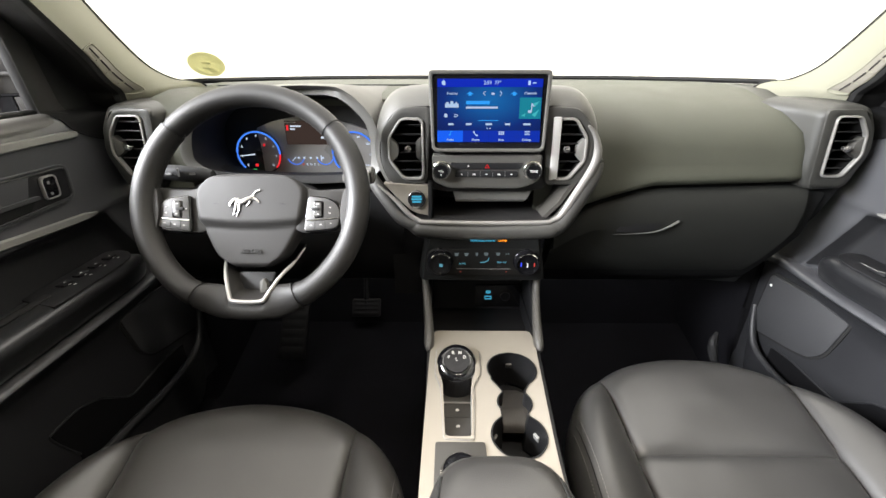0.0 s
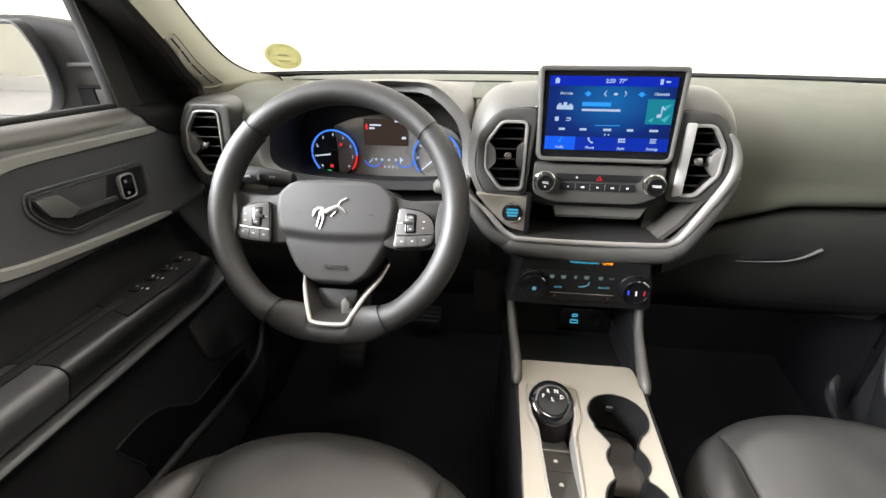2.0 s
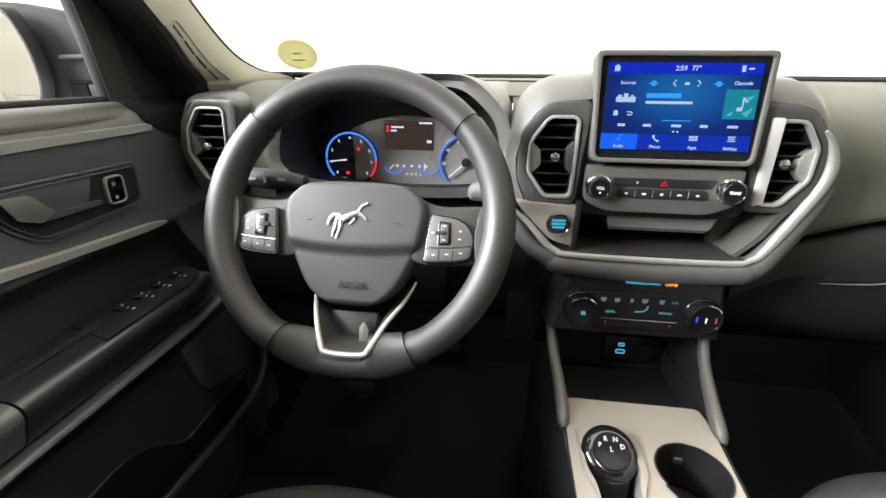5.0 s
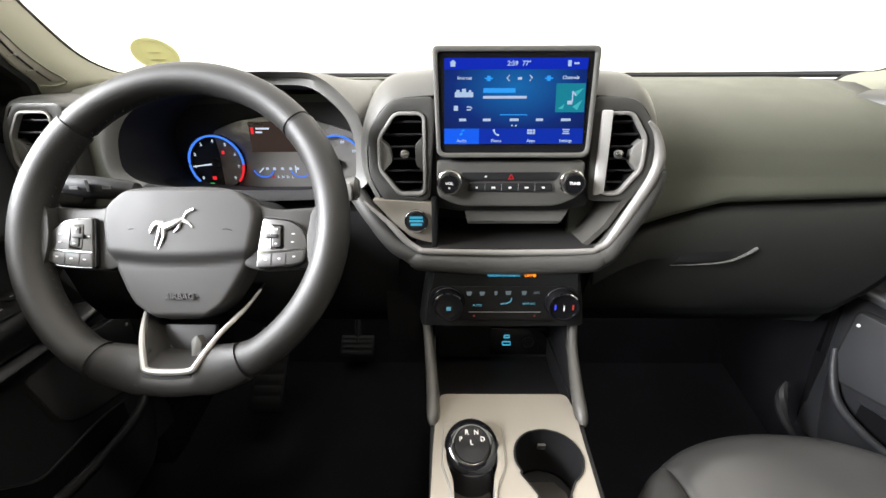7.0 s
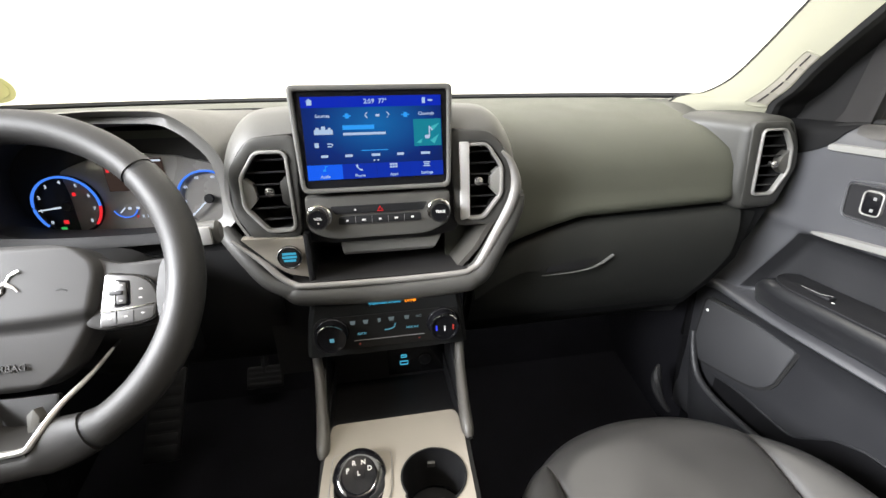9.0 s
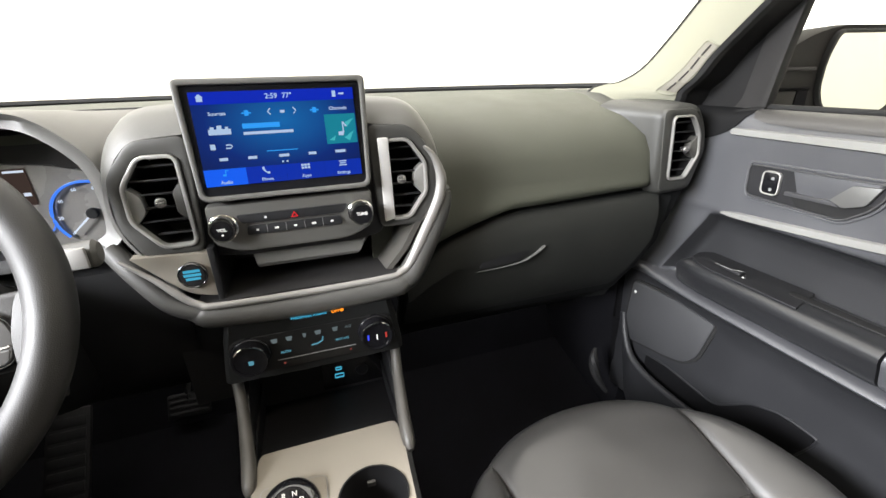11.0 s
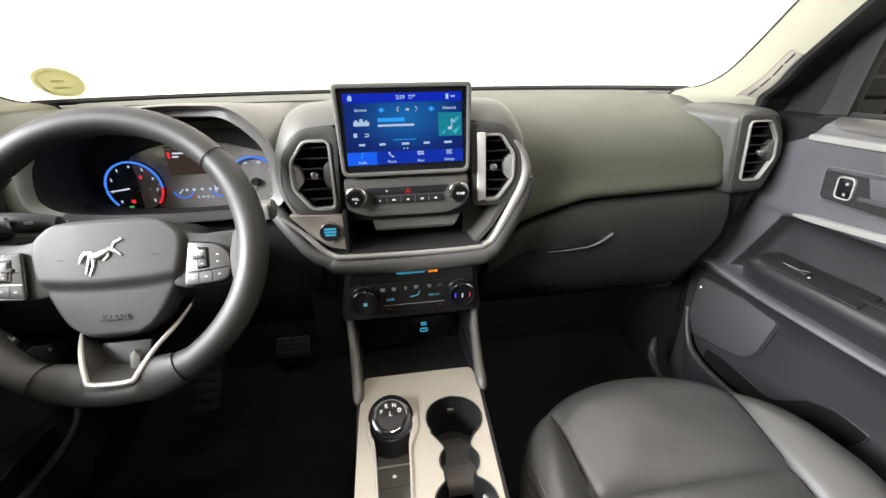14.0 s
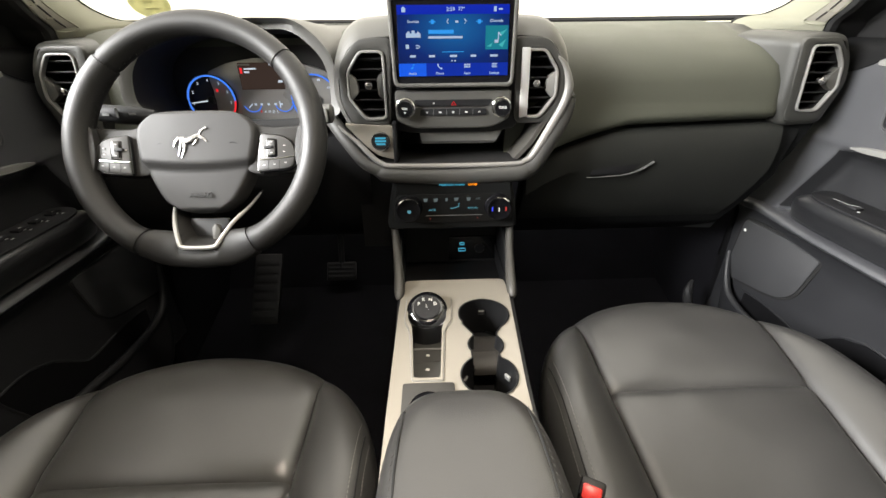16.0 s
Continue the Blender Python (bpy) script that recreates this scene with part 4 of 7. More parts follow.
# ---- audio panel ----
def audio_panel():
    a = thing("audio_panel", (0, 0.745, 0.677), "grey audio control panel with two knobs and black key rows", "audio panel")
    o = rounded([(-0.098, 0.740), (0.098, 0.740), (0.098, 0.694), (0.066, 0.6785), (-0.068, 0.6785), (-0.098, 0.692)], [0.006, 0.006, 0.012, 0.02, 0.02, 0.012])
    part("body", prism(o, 0.736, 0.77, XZ, 0.004), HOUSING, a)
    part("upper_keys", prism(rounded([(-0.066, 0.7265), (0.066, 0.7265), (0.060, 0.7155), (-0.060, 0.7155)], 0.003), 0.7335, 0.737, XZ, 0.0008), DARK, a, "black key strip")
    part("lower_keys", prism(rounded([(-0.0555, 0.712), (0.0555, 0.712), (0.0575, 0.7005), (-0.0575, 0.7005)], 0.003), 0.7335, 0.737, XZ, 0.0008), DARK, a, "black key strip")
    for k in range(4):
        part("key_gap", box(-0.0338 + 0.0222 * k - 0.0003, -0.0338 + 0.0222 * k + 0.0003, 0.7330, 0.7342, 0.701, 0.7115), GREYPRINT, a)
    for k, w in enumerate((0.0028, 0.005, 0.0036, 0.005, 0.0036)):
        x = -0.0448 + 0.0222 * k
        part("key_mark", box(x - w / 2, x + w / 2, 0.7328, 0.7334, 0.7050, 0.7073), WHITE, a, "white key symbol")
    tri = [(-0.004, 0.7175), (0.0045, 0.7175), (0.00025, 0.7245)]
    part("hazard_mark", hoop(tri, offset(tri, -0.0016), 0.7326, 0.7336), G_RED, a, "red hazard triangle")
    part("key_mark", merged(box(-0.0345, -0.0320, 0.7328, 0.7334, 0.7198, 0.7222)), WHITE, a, "white key symbol")
    for x, word in ((-0.0815, "VOL"), (0.0815, "TUNE")):
        m = toward(x, 0.736, 0.7135)
        k = part("knob", turned([(0.0165, 0.0), (0.0165, 0.003), (0.0150, 0.004), (0.0148, 0.014), (0.0140, 0.0155), (0.0122, 0.0155), (0.0118, 0.0145), (0, 0.0145)], m, 36), CHROME, a, "chrome-edged rotary knob")
        part("knob_face", disc(0.0118, 0.0008, m @ Matrix.Translation((0, 0, 0.0144)), 28), GLOSS, k, "gloss black face")
        lettering("lettering", word, 0.0052, m @ Matrix.Translation((0, 0.001, 0.0156)), WHITE, k, "white lettering")
        if word == "VOL":
            part("power_mark", disc(0.0013, 0.0005, m @ Matrix.Translation((0, -0.005, 0.0154)), 12), WHITE, k)


audio_panel()


# ---- climate panel ----
def climate_panel():
    c = thing("climate_panel", (0, 0.76, 0.485), "black climate control panel with two rotary knobs and lit legends", "climate panel")
    def face_y(z):
        return 0.726 + 0.06 * (0.585 - z)
    rows = []
    for z, w in ((0.606, 0.104), (0.595, 0.106), (0.57, 0.110), (0.545, 0.116), (0.515, 0.121), (0.492, 0.124), (0.484, 0.124)):
        y = face_y(z) + (0.012 if z < 0.486 else 0)
        rows.append([(-w - 0.004, y + 0.03, z), (-w, y + 0.006, z)] + [(w * u, y - 0.002 * (1 - u * u), z) for u in (-0.95, -0.6, -0.2, 0.2, 0.6, 0.95)] + [(w, y + 0.006, z), (w + 0.004, y + 0.03, z)])
    part("body", solid_sheet(rows, (0, 0.03, 0)), DASH_LOW, c)
    part("key_field", prism(rounded([(-0.108, 0.562), (0.108, 0.562), (0.113, 0.506), (-0.113, 0.506)], 0.02, 5), -0.0015, 0.004, XZ, 0.001), KEYBLACK, c, "satin black key field", m=Matrix.Translation((0, 0.7255, 0)))
    y = 0.7232
    lettering("airbag_legend", "PASSENGER AIRBAG", 0.0052, toward(-0.003, 0.7232, 0.5805), L_CYAN, c, "blue lit lettering")
    lettering("airbag_legend", "OFF", 0.0066, toward(0.0320, 0.7232, 0.5805), L_AMBER, c, "amber lit lettering")
    part("airbag_legend", disc(0.0026, 0.0006, toward(0.0405, 0.7234, 0.5808), 14), L_AMBER, c, "amber lit symbol")
    part("line", box(-0.052, 0.054, y, y + 0.001, 0.5195, 0.5205), GREYPRINT, c, "thin grey line")
    lettering("lettering", "AUTO", 0.0048, toward(-0.040, y, 0.5315), L_SOFT, c, "blue lit lettering")
    lettering("lettering", "MAX A/C", 0.0045, toward(0.036, y, 0.5345), L_SOFT, c, "blue lit lettering")
    for x, w, z in ((-0.052, 0.0085, 0.551), (-0.033, 0.0085, 0.551), (-0.013, 0.005, 0.5515), (0.005, 0.009, 0.552), (0.028, 0.008, 0.552)):
        trap = [(x - w / 2, z + 0.0032), (x + w / 2, z + 0.0032), (x + w / 3, z - 0.003), (x - w / 3, z - 0.003)]
        part("key_symbol", prism(trap, y, y + 0.001), L_DIM, c, "faint lit symbol")
    lettering("key_symbol", "A/C", 0.0052, toward(0.046, y, 0.5525), L_DIM, c, "faint lit lettering")
    seatmark = tube([(-0.006, y, 0.534), (0.003, y, 0.535), (0.009, y, 0.538), (0.0105, y, 0.544)], 0.0010, 6)
    part("key_symbol", seatmark, L_SOFT, c, "lit seat symbol")
    for x in (-0.044, 0.046):
        part("key_symbol", box(x - 0.0013, x + 0.0013, y, y + 0.001, 0.5125, 0.5148), L_DIMRED, c, "small red mark")
    for s in (-1, 1):
        m = toward(s * 0.083, 0.727, 0.537, 3)
        k = part("knob", turned([(0.0255, 0.0), (0.0250, 0.004), (0.0232, 0.006), (0.0225, 0.020), (0.0212, 0.0225), (0.0190, 0.0225), (0.0185, 0.0205), (0, 0.0205)], m, 40), CAPBLACK, c, "gloss black rotary knob")
        for a0, a1 in ((38, 72), (78, 102), (108, 142)):
            pts = [m @ Vector((0.0220 * math.cos(radians(q)), 0.0220 * math.sin(radians(q)), 0.0218)) for q in (a0, (2 * a0 + a1) / 3, (a0 + 2 * a1) / 3, a1)]
            part("bright_arc", tube(pts, 0.0013, 6), CHROME, k, "chrome arc")
        if s < 0:
            part("fan_mark", box(-0.0032, 0.0032, -0.0004, 0.0004, -0.0030, 0.0030, 0.0003), L_SOFT, k, "blue lit fan symbol", m=m @ Matrix.Translation((0.001, -0.002, 0.0212)) @ Matrix.Rotation(radians(-90), 4, "X"))
        else:
            part("cold_mark", box(-0.0135, -0.0112, -0.0004, 0.0004, -0.004, 0.004), glow("cold_blue", (0.05, 0.08, 1.0), 1.0), k, "blue lit mark", m=m @ Matrix.Translation((0, 0, 0.0212)) @ Matrix.Rotation(radians(-90), 4, "X"))
            part("warm_mark", box(0.0118, 0.0138, -0.0004, 0.0004, -0.004, 0.004), glow("warm_red", (0.5, 0.05, 0.04), 1.0), k, "red lit mark", m=m @ Matrix.Translation((0, 0, 0.0212)) @ Matrix.Rotation(radians(-90), 4, "X"))
            part("pointer", box(-0.0009, 0.0009, -0.0004, 0.0004, -0.005, 0.003), WHITE, k, "white pointer", m=m @ Matrix.Translation((0, 0, 0.0212)) @ Matrix.Rotation(radians(-90), 4, "X"))


climate_panel()


def usb_panel():
    u = thing("usb_panel", (0.03, 0.845, 0.36), "black socket panel with two lit charging ports", "socket panel")
    m = Matrix.Translation((0, 0.8365, 0))
    part("plate", prism(rounded([(-0.004, 0.418), (0.105, 0.418), (0.105, 0.358), (-0.004, 0.358)], 0.004), 0.0, 0.006, XZ, 0.001), GLOSS, u, m=m)
    for z, w, h in ((0.4005, 0.0055, 0.0032), (0.3855, 0.008, 0.0042)):
        o = rounded([(0.026 - w, z + h), (0.026 + w, z + h), (0.026 + w, z - h), (0.026 - w, z - h)], 0.002, 3)
        part("port", hoop(o, offset(o, -0.0014), 0.8345, 0.8372), L_CYAN, u, "cyan lit port outline")
    part("socket", turned([(0.0115, 0.0), (0.0115, 0.003), (0.010, 0.003), (0.010, 0.0012), (0, 0.0012)], toward(0.066, 0.8366, 0.388)), DARK, u, "round black power socket")


usb_panel()


# ---- glove box ----
def glove_box():
    g = thing("glove_box", (0.42, 0.80, 0.45), "closed dark grey glove box with a slim latch handle", "glove box")
    rows = []
    for i in range(13):
        x = 0.150 + 0.49 * i / 12
        zt = pad_profile(x)[-2][1] - 0.012
        rows.append([(x, 0.806, zt), (x, 0.799, zt - 0.003), (x, 0.7945, zt - 0.010), (x, 0.7895, zt - 0.030), (x, 0.7885, zt - 0.050), (x, 0.7925, 0.575), (x, 0.803, 0.540), (x, 0.820, 0.500), (x, 0.842, 0.462), (x, 0.86, 0.445)])
        rows[-1] = [(x_ - 0.30 * max(0, 0.575 - z_) * (i / 12) ** 4, y_, z_) for x_, y_, z_ in rows[-1]]
    lid = part("lid", solid_sheet(rows, (0, 0.008, 0.0)), GLOVE, g)
    hd = [Vector((0.270, 0.7905, 0.566)), Vector((0.31, 0.7885, 0.568)), Vector((0.352, 0.787, 0.573)), Vector((0.378, 0.7865, 0.584)), Vector((0.398, 0.789, 0.596))]
    part("recess", prism(rounded([(0.29, 0.598), (0.385, 0.600), (0.350, 0.574), (0.275, 0.570)], 0.005), 0.7905, 0.796, XZ, 0.001), DARK, lid, "dark latch recess")
    part("latch_handle", tube(curve_points(hd, 5), [0.0007 + 0.0026 * i / 20 for i in range(21)], 8, flat=0.8), LEVER, lid, "satin grey latch edge")


glove_box()


# ---- instruments ----
def instruments():
    c = thing("instrument_cluster", (-0.375, 0.90, 0.665), "dark instrument cluster with blue-ringed dials and a small display", "instrument cluster")
    M = Matrix.Translation((0, 0.892, 0)) @ Matrix.Rotation(radians(0), 4, "X")
    part("dark_face", prism(rounded([(-0.57, 0.635), (-0.57, 0.80), (-0.52, 0.818), (-0.25, 0.818), (-0.19, 0.79), (-0.19, 0.635)], 0.02), 0.014, 0.02), HOLLOW, c, m=M)
    # painted glare ends at the left dial's middle, so the pale lens stops there
    part("lens_panel", prism(rounded([(-0.471, 0.664), (-0.470, 0.725), (-0.474, 0.760), (-0.435, 0.776), (-0.375, 0.785), (-0.30, 0.777), (-0.235, 0.757), (-0.212, 0.715), (-0.212, 0.664)], [0.003, 0.003, 0.006, 0.02, 0.02, 0.02, 0.02, 0.02, 0.02], 4), 0.006, 0.014, XZ, 0.001), CLUSTER, c, "glossy lens with its grey glare put into the colour", m=M)
    d = part("display", prism([(-0.412, 0.776), (-0.328, 0.776), (-0.328, 0.727), (-0.412, 0.727)], 0.004, 0.007), G_DISPLAY, c, "dim brown lit display", m=M)
    for x, z, w in ((-0.400, 0.7725, 0.024), (-0.340, 0.7725, 0.022), (-0.389, 0.765, 0.022), (-0.396, 0.759, 0.010)):
        part("display_text", box(x - w / 2, x + w / 2, 0.0026, 0.0036, z - 0.0014, z + 0.0014), GREYPRINT if z > 0.77 and x < -0.35 else G_WHITE, d, "small pale text bar", m=M)
    part("display_text", box(-0.4085, -0.4045, 0.0026, 0.0036, 0.7565, 0.767), G_RED, d, "red warning mark", m=M)
    part("display_text", box(-0.338, -0.330, 0.0026, 0.0036, 0.7395, 0.744), G_WHITE, d, "", m=M)
    for cx, cz, r, a0, a1, red in ((-0.4745, 0.7085, 0.0455, 222, -42, True), (-0.270, 0.7085, 0.0455, 222, -42, False)):
        ring = [(r + 0.002, 0.0), (r + 0.002, 0.003), (r, 0.004), (r - 0.002, 0.002)] + ([(r - 0.002, 0.0)] if red else [(0, 0.002)])
        face = Matrix.Translation((cx, 0.898, cz)) @ Matrix.Rotation(radians(90), 4, "X")
        loops = [[face @ Vector((max(a, 1e-5) * math.cos(q), max(a, 1e-5) * math.sin(q), h)) for q in (2 * math.pi * j / 40 for j in range(40))] for a, h in ring]
        g = part("dial", loft(loops, True, not red), DARK if red else CLUSTER, c, "round dark dial")
        cut = -2 if red else a1
        ang = [a0 + (cut - a0) * i / 30 for i in range(31)]
        part("blue_arc", tube([(cx + r * math.cos(radians(q)), 0.891, cz + r * math.sin(radians(q))) for q in ang], 0.0019, 6), G_BLUE, g, "blue lit arc")
        if red:
            ang = [cut + (a1 - cut) * i / 10 for i in range(11)]
            part("red_arc", tube([(cx + r * math.cos(radians(q)), 0.891, cz + r * math.sin(radians(q))) for q in ang], 0.0019, 6), G_RED, g, "red lit arc")
        n = 9 if red else 8
        for k in range(n):
            q = radians(a0 + (a1 - a0) * k / (n - 1))
            x, z = cx + (r - 0.0085) * math.cos(q), cz + (r - 0.0085) * math.sin(q)
            if red:
                lettering("figure", str(k), 0.0072, toward(x, 0.8915, z), G_WHITE, g, "white lit figure", 0.0002)
            else:
                lettering("figure", str(20 * k), 0.0062, toward(x, 0.8915, z), G_WHITE, g, "white lit figure", 0.0002)
        q = radians(187 if red else 222)
        part("needle", tube([(cx + 0.008 * math.cos(q), 0.889, cz + 0.008 * math.sin(q)), (cx + (r - 0.006) * math.cos(q), 0.889, cz + (r - 0.006) * math.sin(q))], [0.0016, 0.0009], 6), G_WHITE, g, "white needle")
        part("needle_hub", disc(0.0075, 0.005, Matrix.Translation((cx, 0.894, cz)) @ Matrix.Rotation(radians(90), 4, "X"), 20, 0.001), DARK, g)
    for x, z, w, m_ in ((-0.459, 0.727, 0.004, G_RED), (-0.482, 0.684, 0.006, G_RED), (-0.488, 0.673, 0.007, G_GREEN)):
        part("warning_mark", box(x - w / 2, x + w / 2, 0.889, 0.8905, z - 0.0028, z + 0.0028), m_, c, "lit warning symbol")
    for cx in (-0.398, -0.335):
        pts = [(cx + 0.018 * math.cos(radians(q)), 0.896, 0.702 + 0.018 * math.sin(radians(q))) for q in range(200, 341, 20)]
        part("small_gauge", tube(pts, 0.0011, 6), G_BLUE, c, "small blue arc gauge")
        part("small_gauge", tube([(cx - 0.008, 0.896, 0.692), (cx + (0.0 if cx < -0.36 else -0.008), 0.896, 0.700 if cx < -0.36 else 0.704)], 0.0011, 6), G_WHITE, c)
    for k, x in enumerate((-0.392, -0.380, -0.366, -0.352, -0.340)):
        part("lamp_mark", box(x - 0.0022, x + 0.0022, 0.896, 0.8972, 0.6965, 0.7005), G_WHITE, c, "small white lamp symbol")
    for k, ch in enumerate("PRNDL"):
        lettering("gear_letter", ch, 0.0065, toward(-0.383 + 0.0082 * k, 0.8965, 0.684), G_RED if k == 0 else G_WHITE, c, "lit gear letter", 0.0002)


instruments()


# ---- steering wheel ----
def steering_wheel():
    C = Vector((-0.3787, 0.622, 0.693))
    w = thing("steering_wheel", C, "black leather steering wheel with silver lower spoke trim", "steering wheel")
    T = radians(28.0)
    # local x right, local y up in the wheel's plane, local z toward the driver
    M = Matrix.Translation(C) @ Matrix(((1, 0, 0), (0, math.sin(T), -math.cos(T)), (0, math.cos(T), math.sin(T)))).to_4x4()
    R, r = 0.1687, 0.0178
    def ring_point(q):
        return Vector((R * math.cos(q), R * math.sin(q), 0))
    def arc(a0, a1, n, rad):
        loops = []
        for i in range(n + 1):
            deg = a0 + (a1 - a0) * i / n
            q = radians(deg)
            e = Vector((math.cos(q), math.sin(q), 0))
            # towards its foot the rim grows inward and flatter, but for the gap that the lower spoke takes
            side = abs((deg - 270 + 180) % 360 - 180)
            k = min(1, max(0, (36 - side) / 20))
            k = k * k * (3 - 2 * k)
            g = min(1, max(0, (11.5 - side) / 2.5))
            g = g * g * (3 - 2 * g)
            c = ring_point(q) + e * (0.0034 * g - 0.0050 * k * (1 - g)) - Vector((0, 0, 0.004 * k))
            wide = 1 + 0.36 * k * (1 - g) - 0.20 * g
            loops.append([c + rad * (wide * math.cos(t) * e + (1.06 - 0.36 * k) * math.sin(t) * Vector((0, 0, 1))) for t in (2 * math.pi * j / 20 for j in range(20))])
        return loft(loops, True, True)
    def p(name, bm, material, label="", parent=w, smooth=38):
        return part(name, bm, material, parent, label, smooth, M)
    seams = [42, 138, 242, 298]
    for a, b, lab in ((43, 137, "smooth black leather grip"), (139, 241, "black leather side grip"), (243, 297, "thick black lower grip"), (299, 401, "black leather side grip")):
        p("grip", arc(a, b, max(54, int((b - a) / 3)), r + (0.0008 if b - a < 60 or b - a > 100 else 0)), RIM, lab)
    for a in seams:
        p("grip_seam", arc(a - 1.0, a + 1.0, 2, r - 0.0012), DARK, "dark leather joint")
    # stitching inside the rim
    st = []
    for i in range(90):
        if 238 < i * 4 < 302:
            continue
        q = radians(i * 4)
        e = Vector((math.cos(q), math.sin(q), 0))
        a = (R - r - 0.0001) * e
        st.append(box(-0.0008, 0.0008, -0.0005, 0.0005, -0.0015, 0.0015))
        st[-1].transform(Matrix.Translation(a) @ Matrix.Rotation(q, 4, "Z") @ Matrix.Rotation(radians(35), 4, "X"))
    p("stitching", merged(*st), GREYKEY, "dark grey thread stitches inside the rim")
    # airbag cover: one dished shield, its lower field set back below a soft crease
    edge = [(0.0430, 0.006), (0.0425, 0.030), (0.0400, 0.055), (0.0360, 0.068), (0.0310, 0.0755), (0.0208, 0.0855), (0.0074, 0.0885), (-0.0128, 0.0855), (-0.0330, 0.0812), (-0.0530, 0.0726), (-0.0733, 0.0620), (-0.0870, 0.0524), (-0.0970, 0.0390), (-0.1015, 0.030), (-0.1040, 0.020), (-0.1048, 0.005)]
    side = curve_points([Vector((y, x)) for y, x in edge], 5)
    grid = []
    for i, q in enumerate(side):
        y, half = q.x, q.y
        row = []
        for k in range(33):
            u = math.sin(math.pi / 2 * (2 * k / 32 - 1))
            x = half * u
            line_y = -0.0330 + 0.006 * (x / 0.08) ** 2
            d = min(1, max(0, (line_y - y) / 0.013))
            fall = d * d * (3 - 2 * d)
            rim_d = min(half * (1 - abs(u)), 0.9 * (0.0432 - y), 0.9 * (y + 0.105))
            roll = max(0, 1 - max(0, rim_d) / 0.007) ** 2
            row.append(Vector((x - 0.003, y, 0.004 - 0.003 * (x / 0.08) ** 2 - 0.0085 * fall - 0.05 * max(0, -y - 0.05) - 0.008 * roll)))
        grid.append(row)
    p("airbag_cover", solid_sheet(grid, (0, 0, -0.022)), AIRBAG, "grey-black grained airbag cover with a crease below its middle", w, 60)
    lettering("lettering", "AIRBAG", 0.0095, M @ Matrix.Translation((0, -0.080, -0.0040)), SPOKE, w, "embossed lettering", 0.0008)
    # plain silver emblem
    def limb(pts, radii):
        return tube([Vector(((x - 480) * 0.00066, (395 - y) * 0.00066, z)) for x, y, z in pts], [0.72 * q for q in radii], 10, flat=0.32, up=(0, 0, 1))
    em = [limb(((461, 391, 0), (474, 393, 0.001), (488, 387, 0.001), (501, 380, 0)), [0.0042, 0.0062, 0.0058, 0.0036]),
          limb(((468, 389, 0), (457, 387, 0.0008), (450, 396, 0.0005), (447, 405, 0)), [0.0052, 0.0046, 0.0034, 0.0014]),
          limb(((464, 393, 0), (461, 408, 0), (457, 424, 0)), [0.0042, 0.0026, 0.0014]),
          limb(((470, 395, 0), (470, 411, 0), (464, 428, 0)), [0.0042, 0.0026, 0.0014]),
          limb(((495, 384, 0), (495, 394, 0), (487, 402, 0)), [0.0046, 0.0026, 0.0014]),
          limb(((499, 382, 0), (510, 387, 0), (517, 394, 0)), [0.0040, 0.0022, 0.0012]),
          limb(((501, 379, 0), (506, 369, 0), (518, 363, 0)), [0.0016, 0.0020, 0.0026])]
    at = M @ Matrix.Translation((-0.0095, -0.005, 0.005))
    badge = part("emblem", em[0], KNOBGREY, w, "plain bright silver emblem", m=at)
    for q in em[1:]:
        part("emblem_stroke", q, KNOBGREY, badge, m=at)
    for s in (-1, 1):
        part("horn_mark", tube([(s * 0.052 - 0.005, -0.006, 0.0026), (s * 0.052, -0.005, 0.0027), (s * 0.052 + 0.005, -0.007, 0.0022)], 0.0007, 6), DARK, w, "faint horn mark", m=M)
    # hub body and side spokes
    p("hub", turned([(0.066, -0.045), (0.070, -0.030), (0.066, -0.014), (0.05, -0.010)], Matrix.Translation((0, -0.034, 0)), 32), DARK, "black hub body")
    for s in (-1, 1):
        sp = [(s * 0.060, 0.032), (s * 0.100, 0.018), (s * 0.160, 0.022), (s * 0.163, -0.045), (s * 0.134, -0.049), (s * 0.085, -0.052), (s * 0.064, -0.045)]
        p("spoke", prism(rounded(sp, 0.012, 4), -0.026, -0.007, XY, 0.006), SPOKE, "dark grey moulded spoke")
        p("spoke_flare", prism(rounded([(s * 0.146, 0.016), (s * 0.166, 0.036), (s * 0.166, -0.085), (s * 0.1535, -0.066), (s * 0.144, -0.046), (s * 0.141, -0.018)], 0.010, 5), -0.020, 0.006, XY, 0.008, 3), RIM, "black leather where the spoke meets the rim")
        o = 0.009 if s < 0 else 0.001
        def P(*pts):
            return [(s * (x + o), y) for x, y in pts]
        pod = P((0.0905, 0.007), (0.120, 0.003), (0.133, -0.005), (0.1395, -0.020), (0.1365, -0.041), (0.124, -0.0450), (0.0845, -0.0485), (0.0880, -0.020))
        sw = p("switch_pod", prism(rounded(pod, [0.003, 0.008, 0.008, 0.006, 0.005, 0.006, 0.003, 0.003], 4), -0.010, 0.001, XY, 0.002), PODGREY, "grey switch pod")
        part("pod_edge", hoop(rounded(offset(pod, 0.0022), 0.006, 4), rounded(offset(pod, 0.0002), 0.006, 4), -0.012, -0.001, XY, 0.0006), GLOSS, sw, "gloss black pod edge", m=M)
        part("switch_line", tube([(s * (x + o), y, z) for x, y, z in ((0.087, -0.0315, 0.0014), (0.110, -0.0303, 0.0016), (0.1365, -0.0272, 0.0010))], 0.0010, 6), CHROME, sw, "bright dividing line", m=M)
